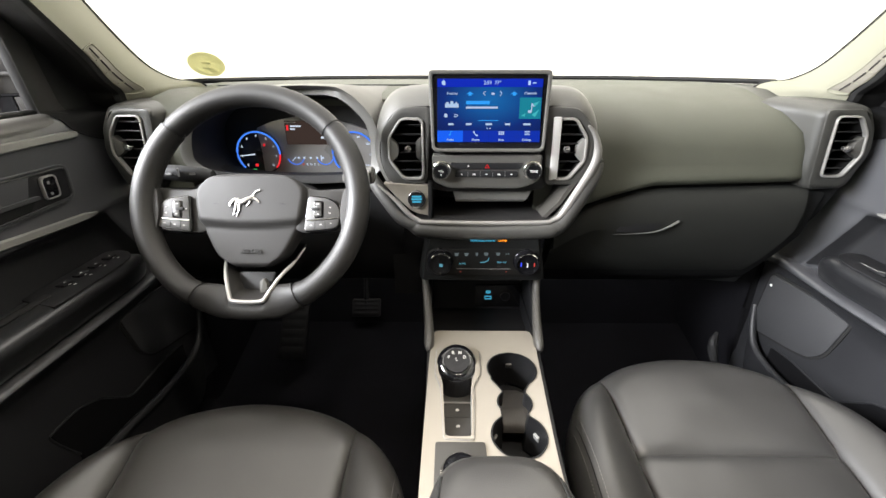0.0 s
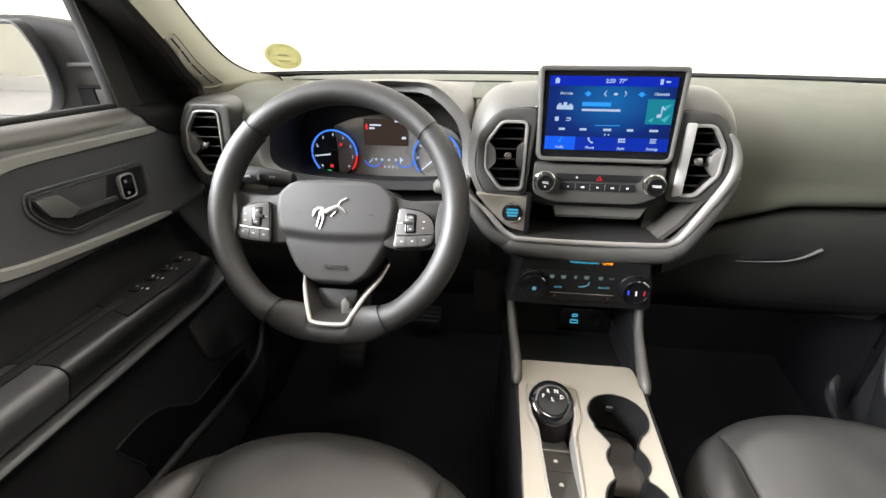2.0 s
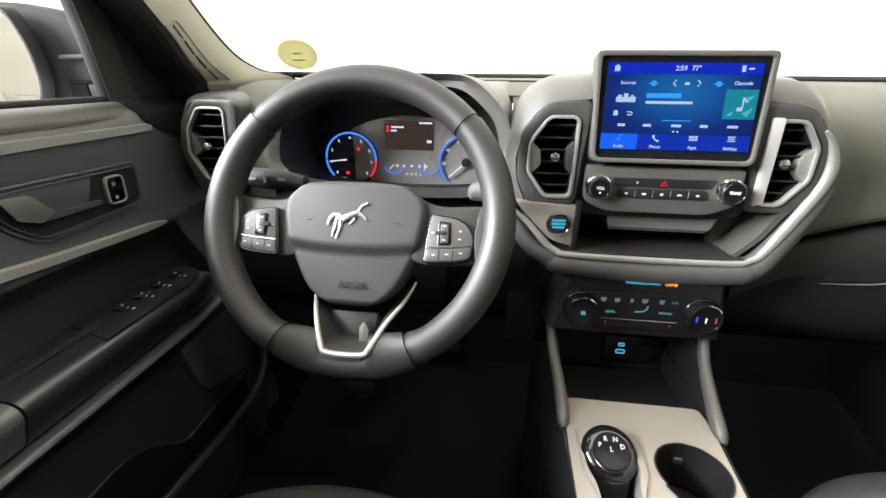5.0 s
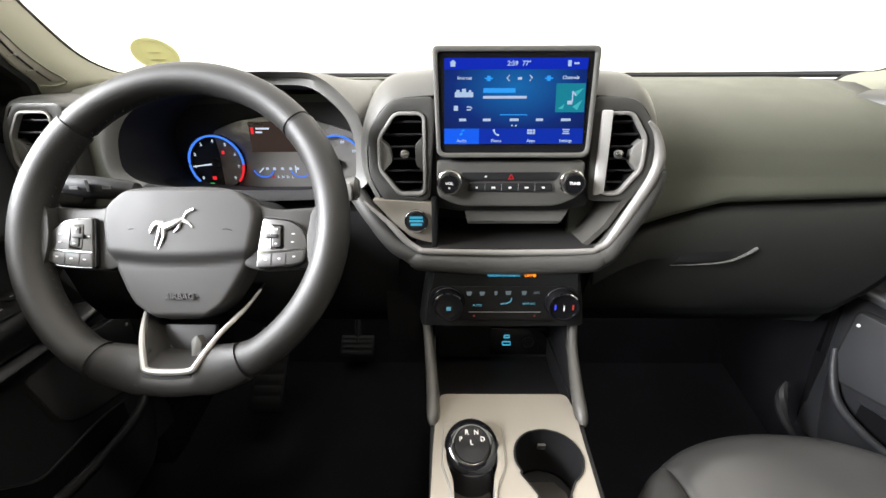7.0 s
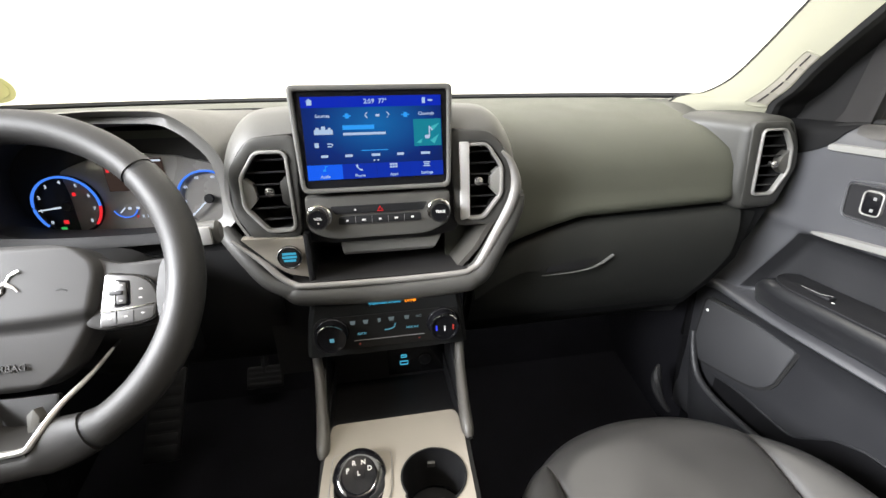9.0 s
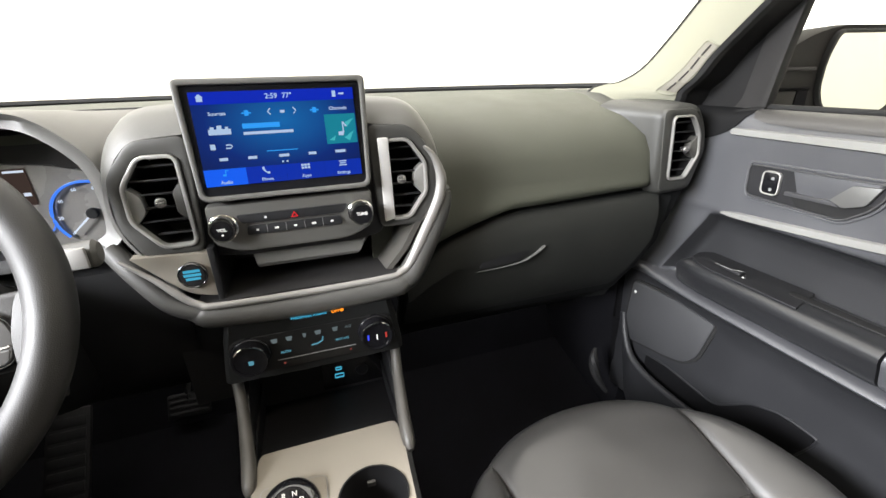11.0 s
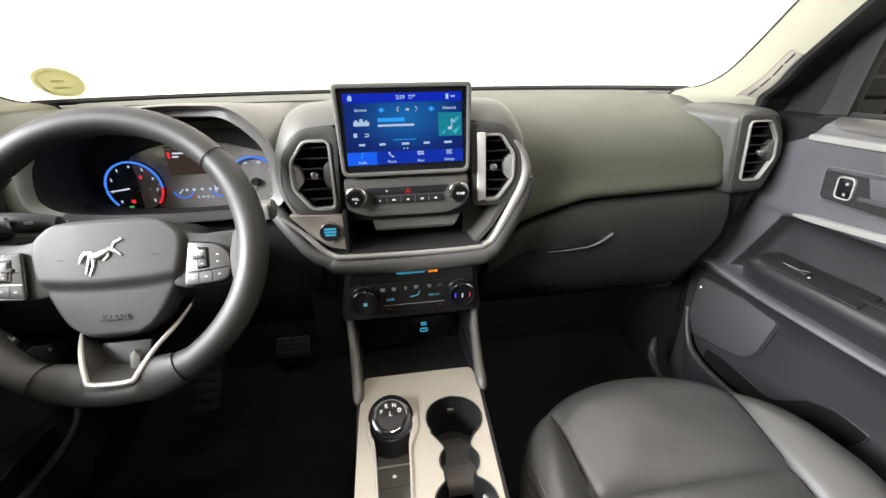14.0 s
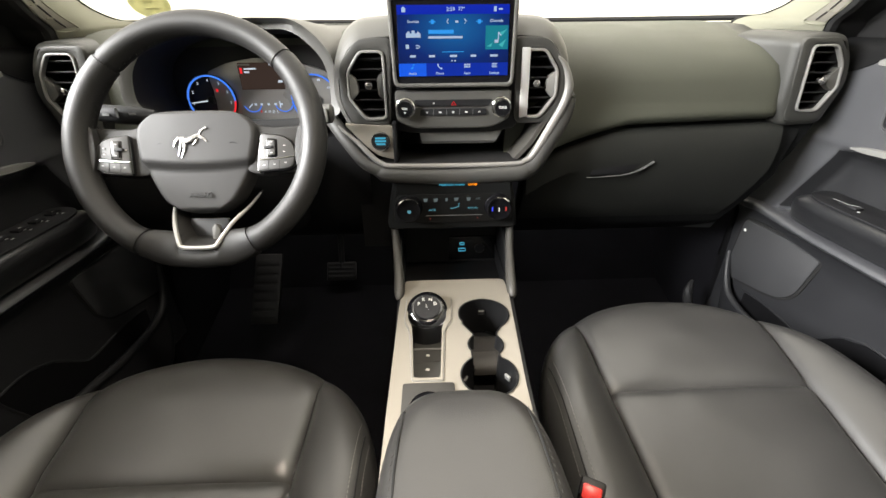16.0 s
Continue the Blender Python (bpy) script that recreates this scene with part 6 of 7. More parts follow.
# ---- seats ----
def seat(cx, dy, dz, YF, seam_y, label):
    t = thing("front_seat", (cx, 0.3 + dy, 0.0), label, "seat", "front seats")
    W, YC, PW = 0.265, 0.395, 2.3
    def yfront(x):
        return YC + (YF - YC) * max(0.0, 1 - min(1, abs(x) / W) ** PW) ** (1 / PW)
    def base(y):
        pts = ((-0.1, 0.285), (0.1, 0.290), (0.25, 0.306), (0.43, 0.336), (0.55, 0.357), (0.60, 0.363), (0.66, 0.365))
        for (y0, z0), (y1, z1) in zip(pts, pts[1:]):
            if y <= y1:
                return z0 + (z1 - z0) * (y - y0) / (y1 - y0)
        return pts[-1][1]
    def half_insert(y):
        return 0.150 + 0.018 * min(1, max(0, (y - 0.30) / 0.32))
    def height(x, y):
        wi = half_insert(y)
        ax = abs(x)
        q = (min(1, ax / W) ** PW + max(0, (y - YC) / (YF - YC)) ** PW) ** (1 / PW)
        z = base(y) + dz
        if ax < wi:
            z += 0.006 * (1 - (ax / wi) ** 2)
        else:
            u = (ax - wi) / (W - wi)
            z += (0.034 - 0.022 * min(1, max(0, (y - 0.42) / 0.2))) * math.sin(math.pi * min(1, u * 1.15) * 0.5) ** 0.8
        groove = 1 - 0.85 * min(1, max(0, (q - 0.80) / 0.15))
        z -= 0.010 * groove * math.exp(-abs(ax - wi) / 0.007)
        if ax < wi:
            k = 1 - 0.35 * (ax / wi) ** 4
            z -= 0.009 * k * math.exp(-abs(y - seam_y) / 0.010)
            z -= 0.008 * k * math.exp(-abs(y - 0.245) / 0.010)
        if q > 0.80:
            v = min(1, (q - 0.80) / 0.20)
            z -= 0.060 * (1 - math.sqrt(max(0, 1 - v * v)))
        z += 0.0016 * noise.noise(Vector((x * 16 + cx * 30, y * 16, 1.7)))
        return z
    def patch(x_at, n, v0, v1, m, skirt=0):
        """x_at(u, y) for u in 0..1; v runs from the back to the front outline."""
        rows = []
        for i in range(n + 1):
            u = i / n
            col = []
            for j in range(m + 1):
                v = v0 + (v1 - v0) * j / m
                v = 1 - (1 - v) ** 1.25 if v1 == 1.0 and v0 < 0.5 else v
                y = -0.02 + v * 0.65
                for _ in range(3):
                    x = x_at(u, y)
                    y = -0.02 + v * (yfront(x) + 0.02)
                x = x_at(u, y)
                col.append(Vector((cx + x, y + dy, height(x, y))))
            rows.append(col)
        return rows
    def insert_x(u, y):
        return (2 * u - 1) * half_insert(y)
    def panel_rows(y0, y1, m):
        """Insert panel between two cross seams; y1 None runs to the front outline."""
        rows = []
        for i in range(31):
            col = []
            for j in range(m + 1):
                v = j / m
                v = 0.5 - 0.5 * math.cos(math.pi * v)
                y = y0
                for _ in range(4):
                    x = math.sin(math.pi / 2 * (i / 15 - 1)) * half_insert(y)
                    y = y0 + v * ((yfront(x) if y1 is None else y1) - y0)
                col.append(Vector((cx + x, y + dy, height(x, y))))
            rows.append(col)
        return rows
    for nm, y0, y1, m in (("seat_front", seam_y, None, 44), ("seat_middle", 0.245, seam_y, 30), ("seat_rear", -0.02, 0.245, 30)):
        part(nm, solid_sheet(panel_rows(y0, y1, m), (0, -0.004, -0.03)), LEATHER, t, "black leather cushion panel", 60)
    for s in (-1, 1):
        def bol(u, y, s=s):
            wi = half_insert(y)
            return s * (wi + (W - wi) * (0.5 - 0.5 * math.cos(math.pi * u)))
        rows = patch(bol, 20, 0.0, 1.0, 60)
        skirt = [[p, p + Vector((s * 0.004, 0.0, -0.05)), p + Vector((-s * 0.01, -0.004, -0.14)), p + Vector((-s * 0.02, -0.01, -0.20))] for p in rows[-1]]
        bm = merged(solid_sheet(rows, (0, -0.002, -0.02)), solid_sheet(skirt, (-s * 0.012, 0, 0)))
        part("bolster", bm, LEATHER, t, "raised black leather side bolster", 60)
        # stitched seam along the edge of the bolster that faces the console
        if s * cx > 0:
            continue
        ln = rows[14]
        part("bolster_seam", tube([p + Vector((0, 0, 0.0002)) for p in ln[:56:2]], 0.0011, 6), RUBBER, t, "dark seam")
        st = []
        for off in (13, 15):
            fine = curve_points(rows[off][4:56], 3)
            for p, q in zip(fine[::2], fine[1::2]):
                st.append(tube([p.lerp(q, 0.0) + Vector((0, 0, 0.0004)), p.lerp(q, 1.0) + Vector((0, 0, 0.0004))], 0.0005, 4))
        part("stitching", merged(*st), THREAD, t, "grey double stitching")
    # front skirt
    fr = []
    for i in range(49):
        x = -W * 0.995 + 1.99 * W * i / 48
        y = yfront(x)
        z = height(x, y)
        fr.append([Vector((cx + x, y + dy, z + 0.001)), Vector((cx + x, y + dy + 0.003, z - 0.03)), Vector((cx + x * 0.98, y + dy - 0.010, z - 0.10)), Vector((cx + x * 0.95, y + dy - 0.03, z - 0.17))])
    part("front_apron", solid_sheet(fr, (0, -0.012, 0)), LEATHER, t, "black leather front apron", 60)
    part("seat_base", box(cx - 0.215, cx + 0.215, -0.02 + dy, 0.50 + dy, 0.07, 0.27, 0.02), DARK, t, "black seat base")
    for s in (-1, 1):
        part("rail", box(cx + s * 0.19 - 0.02, cx + s * 0.19 + 0.02, -0.05 + dy, 0.52 + dy, 0.0, 0.08, 0.004), DARK, t, "black steel seat rail")


seat(0.384, 0.0, 0.003, 0.668, 0.452, "black leather passenger seat cushion with raised stitched bolsters")
seat(-0.38, -0.115, 0.010, 0.654, 0.440, "black leather driver seat cushion with raised stitched bolsters")


def buckle():
    b = thing("seat_belt_buckle", (0.132, 0.255, 0.30), "seat belt buckle with a red release button beside the seat", "buckle")
    m = Matrix.Translation((0.124, 0.268, 0.396)) @ Matrix.Rotation(radians(-28), 4, "Z") @ Matrix.Rotation(radians(30), 4, "X")
    part("body", box(-0.013, 0.013, -0.010, 0.010, -0.06, 0.0, 0.003), DARK, b, m=m)
    part("release_button", box(-0.010, 0.010, -0.0125, 0.003, -0.030, 0.003, 0.002), RED, b, "red plastic button", m=m)
    part("stem", box(-0.008, 0.008, -0.004, 0.004, -0.40, -0.055, 0.002), DARK, b, m=m)


buckle()


# ---- doors ----
def door(s):
    d = thing("front_door", (s * 0.75, 0.35, 0.0), "dark grey front door panel with silver trim loop, armrest and speaker", "car door", "front doors")
    def smooth(a, b, v):
        u = min(1, max(0, (v - a) / (b - a)))
        return u * u * (3 - 2 * u)
    def sheared(y, z):
        """The recess runs forward as it drops: its front edge leans."""
        w = smooth(0.60, 0.762, y) if y < 0.762 else 1 - smooth(0.762, 0.93, y)
        k = min(0.098, max(0, 0.629 - z) * 0.582) * smooth(0.36, 0.45, z)
        return y + w * k
    def profile(y):
        D = 1 - smooth(0.738, 0.760, y)
        B = 1 - 0.62 * smooth(0.66, 0.80, y)
        nose = 0.010 * smooth(0.80, 0.93, y)
        P = [(0.770, 0.809), (0.757, 0.810), (0.744, 0.805), (0.735, 0.795), (0.733, 0.765), (0.735, 0.74), (0.738, 0.70), (0.737, 0.66), (0.735, 0.640), (0.734, 0.631), (0.7355 + 0.001 * D, 0.627), (0.7375 + 0.010 * D, 0.621),
             (0.738 + 0.026 * D, 0.612), (0.739 + 0.034 * D, 0.600), (0.739 + 0.036 * D, 0.58), (0.739 + 0.036 * D, 0.55), (0.739 + 0.036 * D, 0.52), (0.739 + 0.036 * D, 0.49), (0.738 + 0.034 * D, 0.474), (0.737 + 0.026 * D, 0.467), (0.735 + 0.002 * D - 0.006 * B, 0.4645),
             (0.7335 - 0.026 * B, 0.4630), (0.733 - 0.032 * B, 0.4600), (0.733 - 0.0335 * B, 0.4560), (0.733 - 0.030 * B, 0.4515), (0.732 - 0.018 * B, 0.445), (0.7315 - 0.005 * B, 0.432), (0.731, 0.39), (0.730, 0.30), (0.732, 0.22), (0.735, 0.10)]
        return [(x - nose, z) for x, z in P]
    ys = [-0.36 + 0.08 * i for i in range(12)] + [0.56, 0.60, 0.63, 0.66, 0.69, 0.71, 0.725, 0.735, 0.741, 0.746, 0.751, 0.756, 0.761, 0.767, 0.776, 0.79, 0.81, 0.83, 0.85, 0.87, 0.89, 0.91, 0.93]
    rows = [[(s * x, sheared(y, z), z) for x, z in profile(y)] for y in ys]
    panel = part("panel", solid_sheet(rows, (s * 0.012, 0, 0)), DOORSKIN, d, "dark grey moulded door panel", 50)
    # sheet lining the recess, darker than the panel to paint in its shade
    lining = [[(s * (x - 0.002), sheared(y, z), z) for x, z in profile(y)[11:19]] for y in ys if y < 0.7605]
    part("recess_shade", solid_sheet(lining, (s * 0.0015, 0, 0)), RECESS_SHADE, d, "dark sheet with the shade of the door recess in its colour", 50)
    # lower part below the armrest, an overlay with its shade put into a darker colour
    low = [[(s * (x - 0.0025), sheared(y, z), z) for x, z in profile(y)[-6:]] for y in ys]
    part("lower_panel", solid_sheet(low, (s * 0.002, 0, 0)), DOORLOW, d, "lower door plastic, darkened for the shade below the armrest", 50)
    # armrest tongue with a rounded front end inside the recess
    sect = [(0.770, 0.529), (0.755, 0.533), (0.730, 0.5345), (0.706, 0.5345), (0.696, 0.532), (0.6895, 0.527), (0.687, 0.520), (0.6885, 0.513), (0.6905, 0.509), (0.692, 0.506), (0.696, 0.495), (0.701, 0.482), (0.709, 0.472), (0.725, 0.468), (0.770, 0.468)]
    tongue = []
    for y in [-0.36, 0.0, 0.3, 0.42, 0.5, 0.6, 0.66, 0.70, 0.72, 0.74, 0.755, 0.768, 0.779, 0.788, 0.795, 0.800, 0.803]:
        n = math.sqrt(max(0.0004, 1 - max(0, (y - 0.70) / 0.1035) ** 2))
        v = math.sqrt(max(0.0004, 1 - max(0, (y - 0.735) / 0.0685) ** 2))
        tongue.append([Vector((s * (0.740 - (0.740 - x) * n if x < 0.740 else x), y, 0.467 + (z - 0.467) * (0.25 + 0.75 * v))) for x, z in sect])
    cut = next(i for i, lp in enumerate(tongue) if lp[0].y > 0.44)
    fore = [Vector((p.x, 0.446, p.z)) for p in tongue[cut]]
    part("armrest_pad", loft(tongue[:cut] + [[p + Vector((-s * 0.0015 if abs(p.x) < 0.74 else 0, -0.004, 0.0012)) for p in fore]]), DOORSKIN, d, "dark grey padded door armrest", 50)
    part("armrest_front", loft([fore] + tongue[cut:]), ARMFRONT, d, "black armrest front with the switches", 50)
    part("outer_skin", solid_sheet([[(s * 0.80, y, z) for z in (0.805, 0.6, 0.4, 0.2, 0.0)] for y in (-0.36, 0.0, 0.4, 0.8, 1.0)], (s * 0.004, 0, 0)), PAINT, d, "white painted outer skin")
    part("belt_seal", tube([(s * 0.766, y, 0.8125) for y in (-0.36, 0.0, 0.3, 0.5, 0.65, 0.735)], 0.0055, 10), RUBBER, d, "black window seal")
    part("corner_fairing", tube(curve_points([Vector((s * 0.758, 0.722, 0.808)), Vector((s * 0.752, 0.745, 0.803)), Vector((s * 0.746, 0.775, 0.794)), Vector((s * 0.741, 0.815, 0.778))], 4), [0.004 + 0.006 * math.sin(math.pi * (0.08 + 0.84 * i / 12)) for i in range(13)], 10), SAIL, d, "black mirror corner fairing")
    # black corner panel where door, dashboard end and mirror meet
    corner, belt = [], []
    for y, zb in ((-0.36, 0.787), (-0.1, 0.787), (0.2, 0.787), (0.4, 0.787), (0.5, 0.787), (0.6, 0.787), (0.66, 0.788), (0.70, 0.791), (0.720, 0.796), (0.728, 0.806), (0.736, 0.796), (0.745, 0.784), (0.756, 0.774), (0.770, 0.766), (0.79, 0.758), (0.82, 0.748), (0.86, 0.738), (0.93, 0.72)):
        prof = profile(y)
        row = []
        for k in range(7):
            z = zb + (0.8095 - zb) * k / 6
            for (xa, za), (xb, zz) in zip(prof[1:], prof[2:]):
                if za >= z >= zz:
                    row.append(Vector((s * (xa + (xb - xa) * (za - z) / max(1e-6, za - zz) - 0.003), y, z + 0.001)))
                    break
        (corner if y > 0.725 else belt).append(row)
    part("belt_pad", solid_sheet(belt + [corner[0]], (s * 0.002, 0, 0)), BELT, d, "brown-black padded window belt")
    part("corner_panel", solid_sheet(corner, (s * 0.002, 0, 0)), CORNER, d, "matt black corner panel")
    # silver loop
    up_line = [(0.752, 0.7735), (0.70, 0.7735), (0.60, 0.7735), (0.52, 0.7725), (0.468, 0.762), (0.438, 0.742), (0.427, 0.715), (0.431, 0.685), (0.448, 0.659), (0.48, 0.650), (0.55, 0.643), (0.65, 0.636), (0.735, 0.6315)]
    L = curve_points([Vector((y, z)) for y, z in up_line], 5)
    band = []
    for i, p in enumerate(L):
        a, b = L[max(0, i - 1)], L[min(len(L) - 1, i + 1)]
        n = Vector((-(b - a).y, (b - a).x)).normalized()
        w = 0.0062 + 0.0045 * math.exp(-((i - 29) / 13) ** 2)
        if i < 3:
            w *= (0.7, 0.95, 1.0)[i]
        if i > len(L) - 4:
            w *= (0.9, 0.6, 0.3)[i - len(L) + 3]
        band.append([Vector((s * 0.7335, *(p + n * w * k))) + Vector((-s * (0.005 if abs(k) < 1 else 0.0025), 0, 0)) for k in (-1, -0.75, 0, 0.75, 1)])
    part("trim_loop", solid_sheet(band, (s * 0.006, 0, 0)), STRIP, d, "pale silver trim loop")
    # handle recess, lever and lock switch
    rec = rounded([(0.708, 0.726), (0.704, 0.672), (0.560, 0.667), (0.531, 0.690), (0.518, 0.712), (0.522, 0.730)], [0.010, 0.012, 0.012, 0.010, 0.008, 0.005])
    h = part("handle_bowl", prism(offset(rec, -0.003), s * 0.7385, s * 0.7345, YZ), DARK, d, "black handle bowl")
    part("bowl_rim", hoop(rec, offset(rec, -0.0026), s * 0.7365, s * 0.7318, YZ, 0.0008), BOWLRIM, h, "dark grey rim")
    part("bowl_frame", hoop(offset(rec, 0.0052), offset(rec, 0.0012), s * 0.7380, s * 0.7338, YZ, 0.0014), DOORSKIN, h, "rounded frame round the handle bowl")
    # slot is not hollow: a thin black plate paints its shade
    part("bowl_shadow", prism(rounded([(0.636, 0.688), (0.575, 0.690), (0.522, 0.700), (0.536, 0.684), (0.560, 0.6715), (0.620, 0.6725)], 0.003), s * 0.7350, s * 0.7340, YZ), RUBBER, h, "flat black piece painted as the shaded finger slot")
    part("inner_plate", prism(rounded([(0.638, 0.7255), (0.624, 0.692), (0.572, 0.692), (0.540, 0.712), (0.528, 0.7275)], 0.002), s * 0.7352, s * 0.7334, YZ, 0.0006), DOORSKIN, h, "grey plate inside the bowl")
    part("handle_lever", prism(rounded([(0.578, 0.6965), (0.556, 0.7215), (0.524, 0.7245), (0.536, 0.698), (0.560, 0.6885)], [0.002, 0.002, 0.002, 0.004, 0.004]), s * 0.7350, s * 0.7270, YZ, 0.0012), LEVER, h, "satin grey door lever")
    part("lever_foot", prism(rounded([(0.640, 0.6935), (0.574, 0.6945), (0.566, 0.6885), (0.640, 0.6875)], 0.001), s * 0.7350, s * 0.7290, YZ, 0.0008), BOWLRIM, h, "dark grey lever foot")
    lk = rounded([(0.6805, 0.720), (0.6515, 0.720), (0.6495, 0.682), (0.6785, 0.682)], 0.009, 5)
    sw = part("lock_switch", hoop(lk, offset(lk, -0.0024), s * 0.7345, s * 0.7285, YZ, 0.0007), SILVER, h, "silver-rimmed lock switch")
    part("rocker", prism(offset(lk, -0.0024), s * 0.7345, s * 0.7295, YZ, 0.001), GLOSS, sw, "gloss black rocker")
    for z in (0.709, 0.691):
        part("lock_mark", prism(rounded([(0.6648, z + 0.0024), (0.6602, z + 0.0024), (0.6602, z - 0.0024), (0.6648, z - 0.0024)], 0.001), s * 0.7297, s * 0.7291, YZ), GREYPRINT, sw, "pale lock symbol")
    # window switches on the armrest
    plate = rounded([(s * 0.6950, 0.555), (s * 0.6950, 0.715), (s * 0.703, 0.745), (s * 0.722, 0.764), (s * 0.748, 0.770), (s * 0.768, 0.760), (s * 0.768, 0.575), (s * 0.742, 0.568)], [0.003, 0.02, 0.012, 0.01, 0.012, 0.006, 0.004, 0.010])
    sp = part("switch_plate", prism(plate, 0.5325, 0.5365, XY, 0.001), DARK, d, "black window switch plate")
    if s < 0:
        for k in range(4):
            y = 0.625 + 0.035 * k
            part("window_key", box(s * 0.736 - 0.008, s * 0.736 + 0.008, y - 0.011, y + 0.011, 0.537, 0.542, 0.002), DARK, sp, "black window key")
            for dx in (-0.006, 0.004):
                part("key_mark", box(s * 0.722 + dx - 0.0014, s * 0.722 + dx + 0.0014, y - 0.0023, y + 0.0023, 0.5384, 0.5389), WHITE, sp, "white key symbol")
            part("key_mark", box(s * 0.735 - 0.0012, s * 0.735 + 0.0012, y - 0.0020, y + 0.0020, 0.5419, 0.5424), WHITE, sp, "white key symbol")
    else:
        part("window_key", box(0.714, 0.730, 0.662, 0.698, 0.537, 0.5425, 0.002), DARK, sp, "black window key")
        part("key_edge", tube([(0.713, 0.708, 0.5435), (0.712, 0.676, 0.5440), (0.724, 0.664, 0.5440)], 0.0006, 6), STRIP, sp, "bright key edge")
        part("key_mark", box(0.711, 0.714, 0.652, 0.656, 0.5384, 0.5392), WHITE, sp, "white key symbol")
    part("grip_slot", prism(rounded([(s * 0.728, 0.590), (s * 0.745, 0.594), (s * 0.745, 0.30), (s * 0.728, 0.30)], 0.006), 0.5345, 0.5375, XY, 0.0006), RUBBER, d, "black pull grip slot")
    # speaker cover
    spk = rounded([(0.893, 0.420), (0.775, 0.424), (0.686, 0.418), (0.708, 0.325), (0.735, 0.296), (0.79, 0.280), (0.902, 0.262)], [0.012, 0.01, 0.012, 0.03, 0.03, 0.02, 0.012])
    def follow(bm):
        """Lay a flat piece onto the curved lower door."""
        for v in bm.verts:
            v.co.x -= s * (0.0025 + 0.010 * smooth(0.80, 0.93, v.co.y))
        return bm
    g = part("speaker_cover", follow(prism(spk, s * 0.732, s * 0.7245, YZ, 0.003)), SPEAKER, d, "dark speaker cover")
    part("cover_gap", follow(hoop(offset(spk, 0.0055), offset(spk, 0.0002), s * 0.7325, s * 0.7282, YZ)), RUBBER, g, "dark gap")
    part("screw", turned([(0.0038, 0.0), (0.0034, 0.0015), (0.0, 0.002)], Matrix.Translation((s * 0.7155, 0.883, 0.395)) @ Matrix.Rotation(radians(-90 * s), 4, "Y"), 14), WHITE, g, "small bright screw")
    # map pocket
    lip = [Vector((s * x, y, z)) for x, y, z in ((0.716, 0.908, 0.325), (0.708, 0.884, 0.275), (0.701, 0.848, 0.236), (0.698, 0.79, 0.222), (0.696, 0.72, 0.222), (0.694, 0.66, 0.228), (0.692, 0.58, 0.240), (0.692, 0.40, 0.250), (0.692, 0.0, 0.250))]
    LP = curve_points(lip, 4)
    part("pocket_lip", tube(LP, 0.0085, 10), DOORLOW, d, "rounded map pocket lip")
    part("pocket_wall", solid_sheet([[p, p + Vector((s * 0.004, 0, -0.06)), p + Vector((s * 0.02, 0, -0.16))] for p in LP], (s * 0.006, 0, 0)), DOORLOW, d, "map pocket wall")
    # flat piece with the darkness of the pocket opening painted in
    part("pocket_inside", prism([(0.83, 0.248), (0.774, 0.256), (0.70, 0.254), (0.655, 0.254), (0.626, 0.274), (0.590, 0.307), (0.545, 0.326), (0.488, 0.327), (0.494, 0.296), (0.515, 0.25), (0.53, 0.08), (0.83, 0.08)], s * 0.7255, s * 0.732, YZ), SHADEBLACK, d, "flat black piece painted as the shade inside the map pocket")
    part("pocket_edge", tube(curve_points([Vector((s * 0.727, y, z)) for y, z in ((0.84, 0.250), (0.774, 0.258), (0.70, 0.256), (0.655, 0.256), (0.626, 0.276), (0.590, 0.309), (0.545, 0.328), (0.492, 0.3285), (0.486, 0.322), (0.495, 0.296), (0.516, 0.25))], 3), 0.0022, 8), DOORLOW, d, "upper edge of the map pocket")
    # seal blackened for the shade at the door's front edge
    part("hinge_edge", tube([(s * 0.722, 0.935, 0.80), (s * 0.722, 0.935, 0.5), (s * 0.72, 0.932, 0.30), (s * 0.735, 0.93, 0.12)], 0.012, 8), SHADEBLACK, d, "black door seal")


door(-1)
door(1)


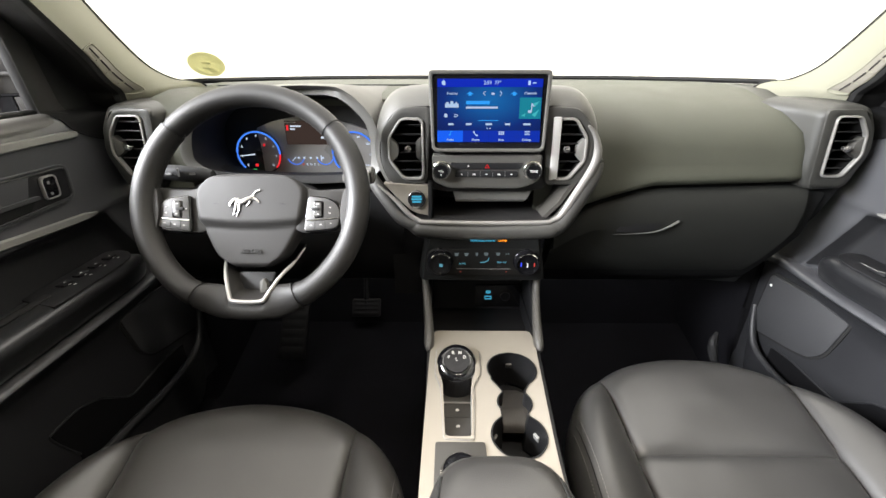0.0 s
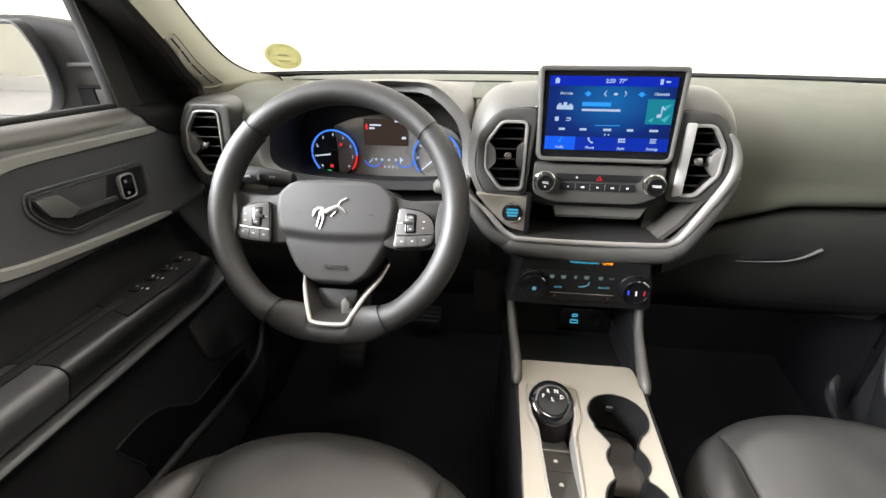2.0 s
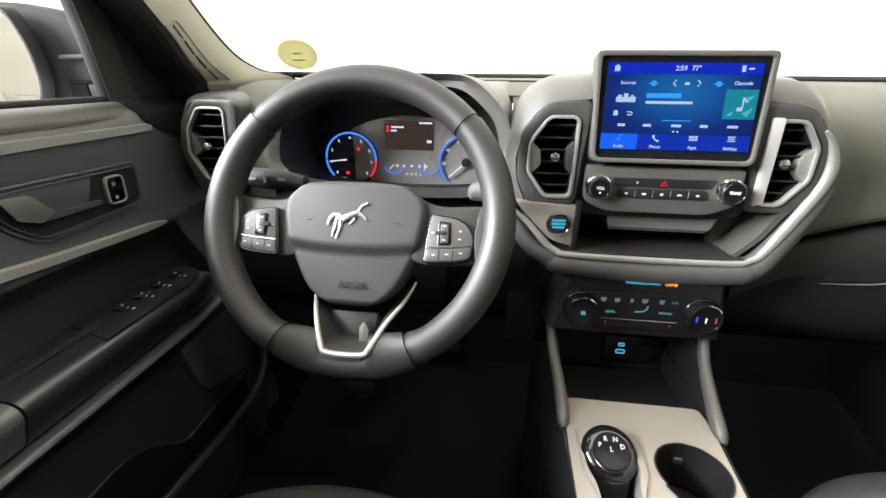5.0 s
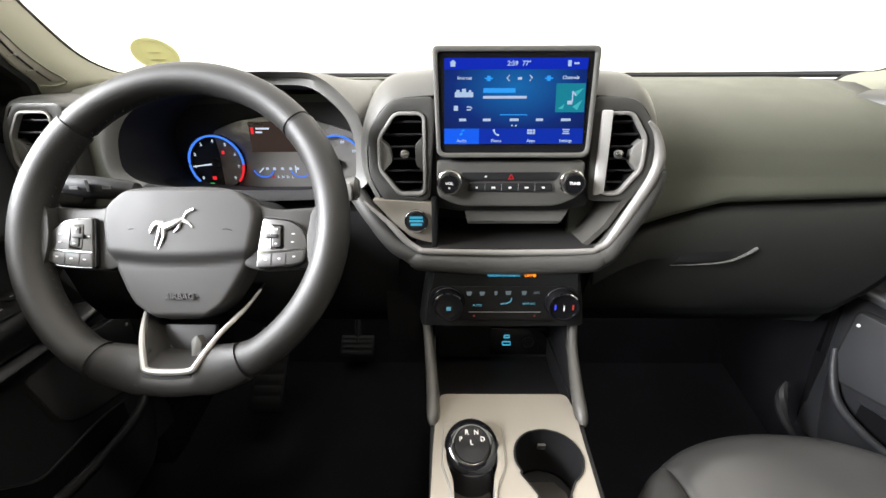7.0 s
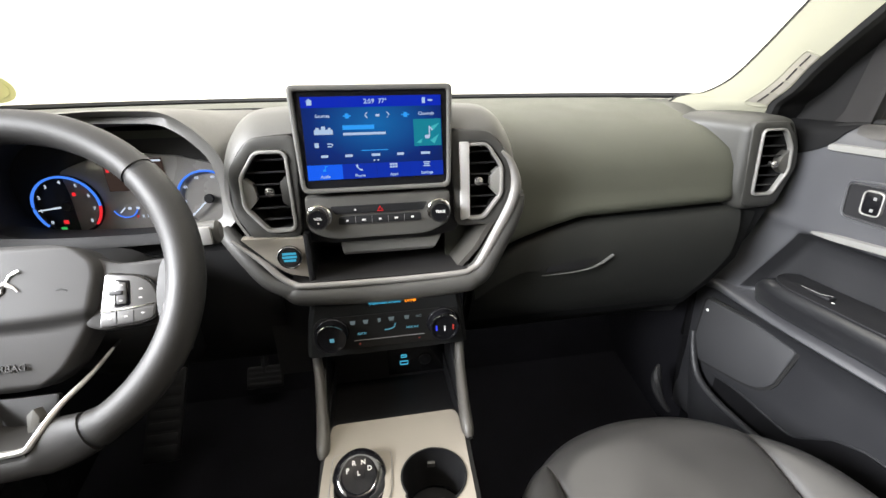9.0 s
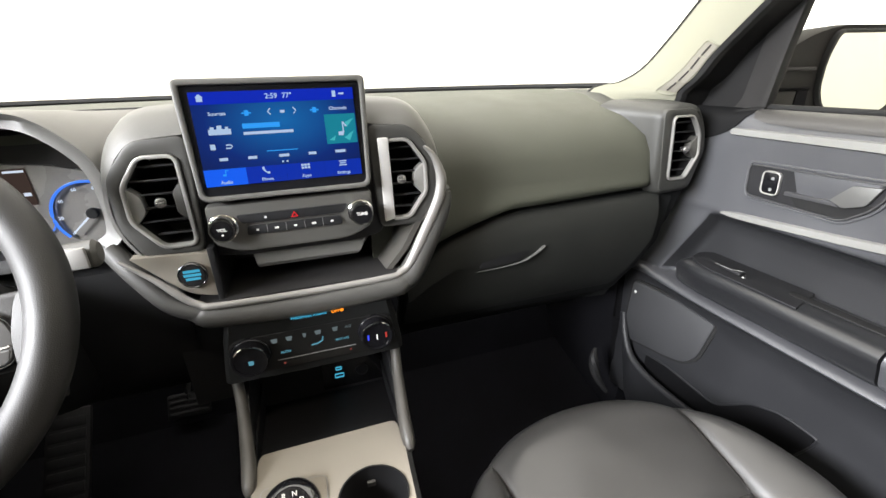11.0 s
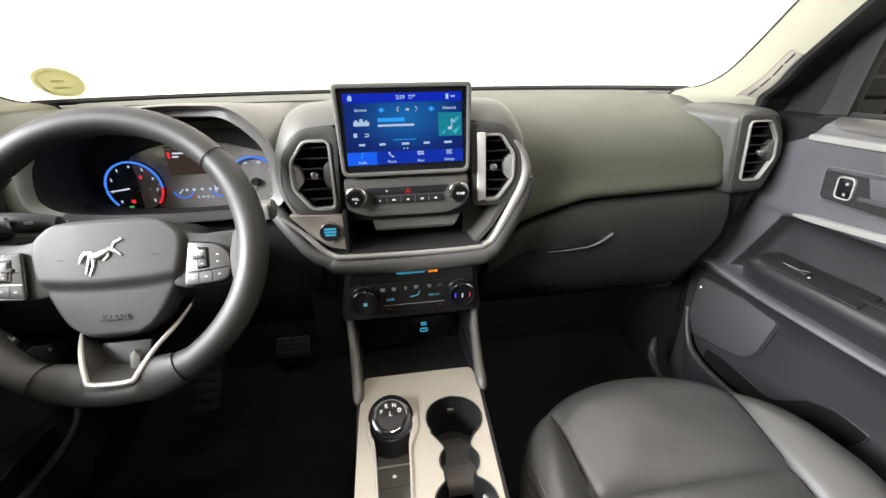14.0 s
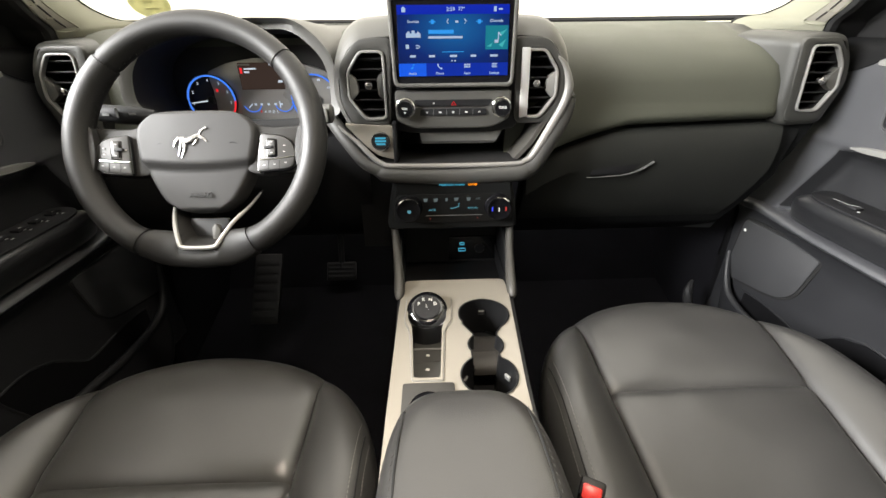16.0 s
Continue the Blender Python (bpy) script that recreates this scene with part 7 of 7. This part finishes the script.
# ---- side mirrors ----
def side_mirror(s):
    m = thing("side_mirror", (s * 0.80, 0.80, 0.79), "black door mirror with silver glass outside the side window", "mirror")
    o_ = 0.075 if s > 0 else 0.0
    def out(pts):
        return [(s * (x + o_ * min(1, max(0, (x - 0.80) / 0.06))), z) for x, z in pts]
    gl = rounded(out([(0.938, 0.931), (1.115, 0.933), (1.150, 0.908), (1.163, 0.815), (1.135, 0.781), (1.0, 0.783), (0.945, 0.797), (0.924, 0.830), (0.921, 0.885)]), [0.014, 0.02, 0.02, 0.02, 0.02, 0.03, 0.015, 0.02, 0.03], 5)
    tilt = Matrix.Translation((s * 1.02, 0.786 if s < 0 else 0.80, 0.86)) @ Matrix.Rotation(radians(-3), 4, "Z") @ Matrix.Rotation(radians(4.5 if s < 0 else 0), 4, "X") @ Matrix.Translation((-s * 1.02, -0.80, -0.86))
    part("glass", prism(offset(gl, -0.001), 0.801, 0.804), MIRROR if s < 0 else MIRROR_FAR, m, "silver mirror glass", m=tilt)
    part("glass_edge", hoop(offset(gl, 0.006), gl, 0.794, 0.815, XZ, 0.002), RUBBER, m, "black glass surround", m=tilt)
    o = rounded(out([(0.962, 0.946), (1.13, 0.948), (1.172, 0.92), (1.188, 0.80), (1.15, 0.764), (0.98, 0.768), (0.86, 0.778), (0.80, 0.778), (0.802, 0.850), (0.830, 0.890), (0.866, 0.925), (0.915, 0.939)]), [0.03, 0.02, 0.03, 0.03, 0.03, 0.03, 0.02, 0.004, 0.004, 0.03, 0.03, 0.03], 5)
    cx, cz = s * (0.97 + o_), 0.855
    loops = []
    for sc, y in ((0.985, 0.806), (1.0, 0.812), (1.01, 0.83), (0.99, 0.87), (0.88, 0.91), (0.62, 0.935), (0.2, 0.942)):
        loops.append([Vector((cx + (a - cx) * sc, y, cz + (b - cz) * sc)) for a, b in o])
    part("housing", loft(loops), MIRRORCAP, m, "dark grey mirror housing")
    part("arm_bar", prism(out([(0.824, 0.8735), (0.898, 0.8725), (0.899, 0.8665), (0.826, 0.8680)]), 0.797, 0.808, XZ, 0.0012), FRAMEGREY, m, "grey bar on the mirror foot")
    part("arm_joint", prism(out([(0.806, 0.8375), (0.897, 0.8355), (0.897, 0.8315), (0.806, 0.8330)]), 0.798, 0.808, XZ, 0.001), SHADEBLACK, m, "dark joint line")
    # no hollow is cut here; its shade is this black piece
    part("foot_recess", prism(out([(0.867, 0.831), (0.896, 0.831), (0.898, 0.802), (0.866, 0.802)]), 0.800, 0.808, XZ), SHADEBLACK, m, "flat black piece painted as the shaded recess in the mirror foot")
    part("foot_plate", prism(out([(0.806, 0.831), (0.863, 0.830), (0.861, 0.802), (0.806, 0.800)]), 0.799, 0.808, XZ, 0.001), MIRRORCAP, m, "grey plate on the mirror foot")


side_mirror(-1)
side_mirror(1)


def overhead_console():
    o = thing("overhead_console", (0, 0.2, 1.33), "cream overhead console with two warm map lamps", "roof lamp")
    part("body", box(-0.10, 0.10, 0.08, 0.30, 1.322, 1.334, 0.004), LINER, o)
    lens = glow("map_lamp_lens", (1.0, 0.86, 0.62), 8.0)
    for x in (-0.05, 0.05):
        part("lamp_lens", box(x - 0.03, x + 0.03, 0.15, 0.19, 1.3195, 1.3235, 0.002), lens, o, "lit warm lamp lens")


overhead_console()


# ---- pedals and sticker ----
def pedals():
    b = thing("brake_pedal", (-0.342, 1.22, 0.06), "black rubber brake pedal with ribbed pad", "pedal")
    m = Matrix.Translation((-0.342, 1.195, 0.122)) @ Matrix.Rotation(radians(-35), 4, "X")
    part("pad", box(-0.048, 0.048, -0.006, 0.006, -0.030, 0.030, 0.005), DARK, b, m=m)
    for k in range(4):
        part("rib", box(-0.042, 0.042, -0.0072, -0.004, -0.022 + 0.0135 * k, -0.014 + 0.0135 * k, 0.001), DARK, b, m=m)
    part("arm", tube([(-0.342, 1.20, 0.125), (-0.345, 1.25, 0.20), (-0.35, 1.27, 0.40)], 0.010, 8), DARK, b)
    a = thing("floor_pedal", (-0.60, 1.10, 0.02), "tall black foot rest pad on the toe board", "foot rest")
    m = Matrix.Translation((-0.535, 1.06, 0.155)) @ Matrix.Rotation(radians(-42), 4, "X")
    part("pad", box(-0.041, 0.041, -0.006, 0.008, -0.11, 0.10, 0.006), SILL, a, m=m)
    for k in range(7):
        part("rib", box(-0.034, 0.034, -0.0068, -0.004, -0.094 + 0.026 * k, -0.074 + 0.026 * k, 0.001), SILL, a, m=m)


pedals()


def sticker():
    m = Matrix.Translation((-0.605, 1.004, 0.881)) @ Matrix.Rotation(radians(14), 4, "Z") @ Matrix.Rotation(radians(138), 4, "X")
    s = thing("windscreen_sticker", (-0.607, 1.004, 0.86), "oval yellowish paper sticker on the windscreen", "sticker")
    el = [(0.037 * math.cos(2 * math.pi * j / 40), 0.038 * math.sin(2 * math.pi * j / 40)) for j in range(40)]
    part("paper", prism(el, 0.0, 0.0006, XY), STICKER, s, m=m)
    ring = [(0.030 * math.cos(2 * math.pi * j / 40), 0.031 * math.sin(2 * math.pi * j / 40)) for j in range(40)]
    part("print_ring", hoop(ring, offset(ring, -0.0012), 0.0006, 0.0009, XY), STICKER_INK, s, "faint printed oval line", m=m)
    for k, w in enumerate((0.009, 0.012)):
        part("print_bar", box(-w, w, 0.0025 - 0.017 * k, 0.0065 - 0.017 * k, 0.0006, 0.001), STICKER_INK, s, "faint printed bar", m=m)


sticker()
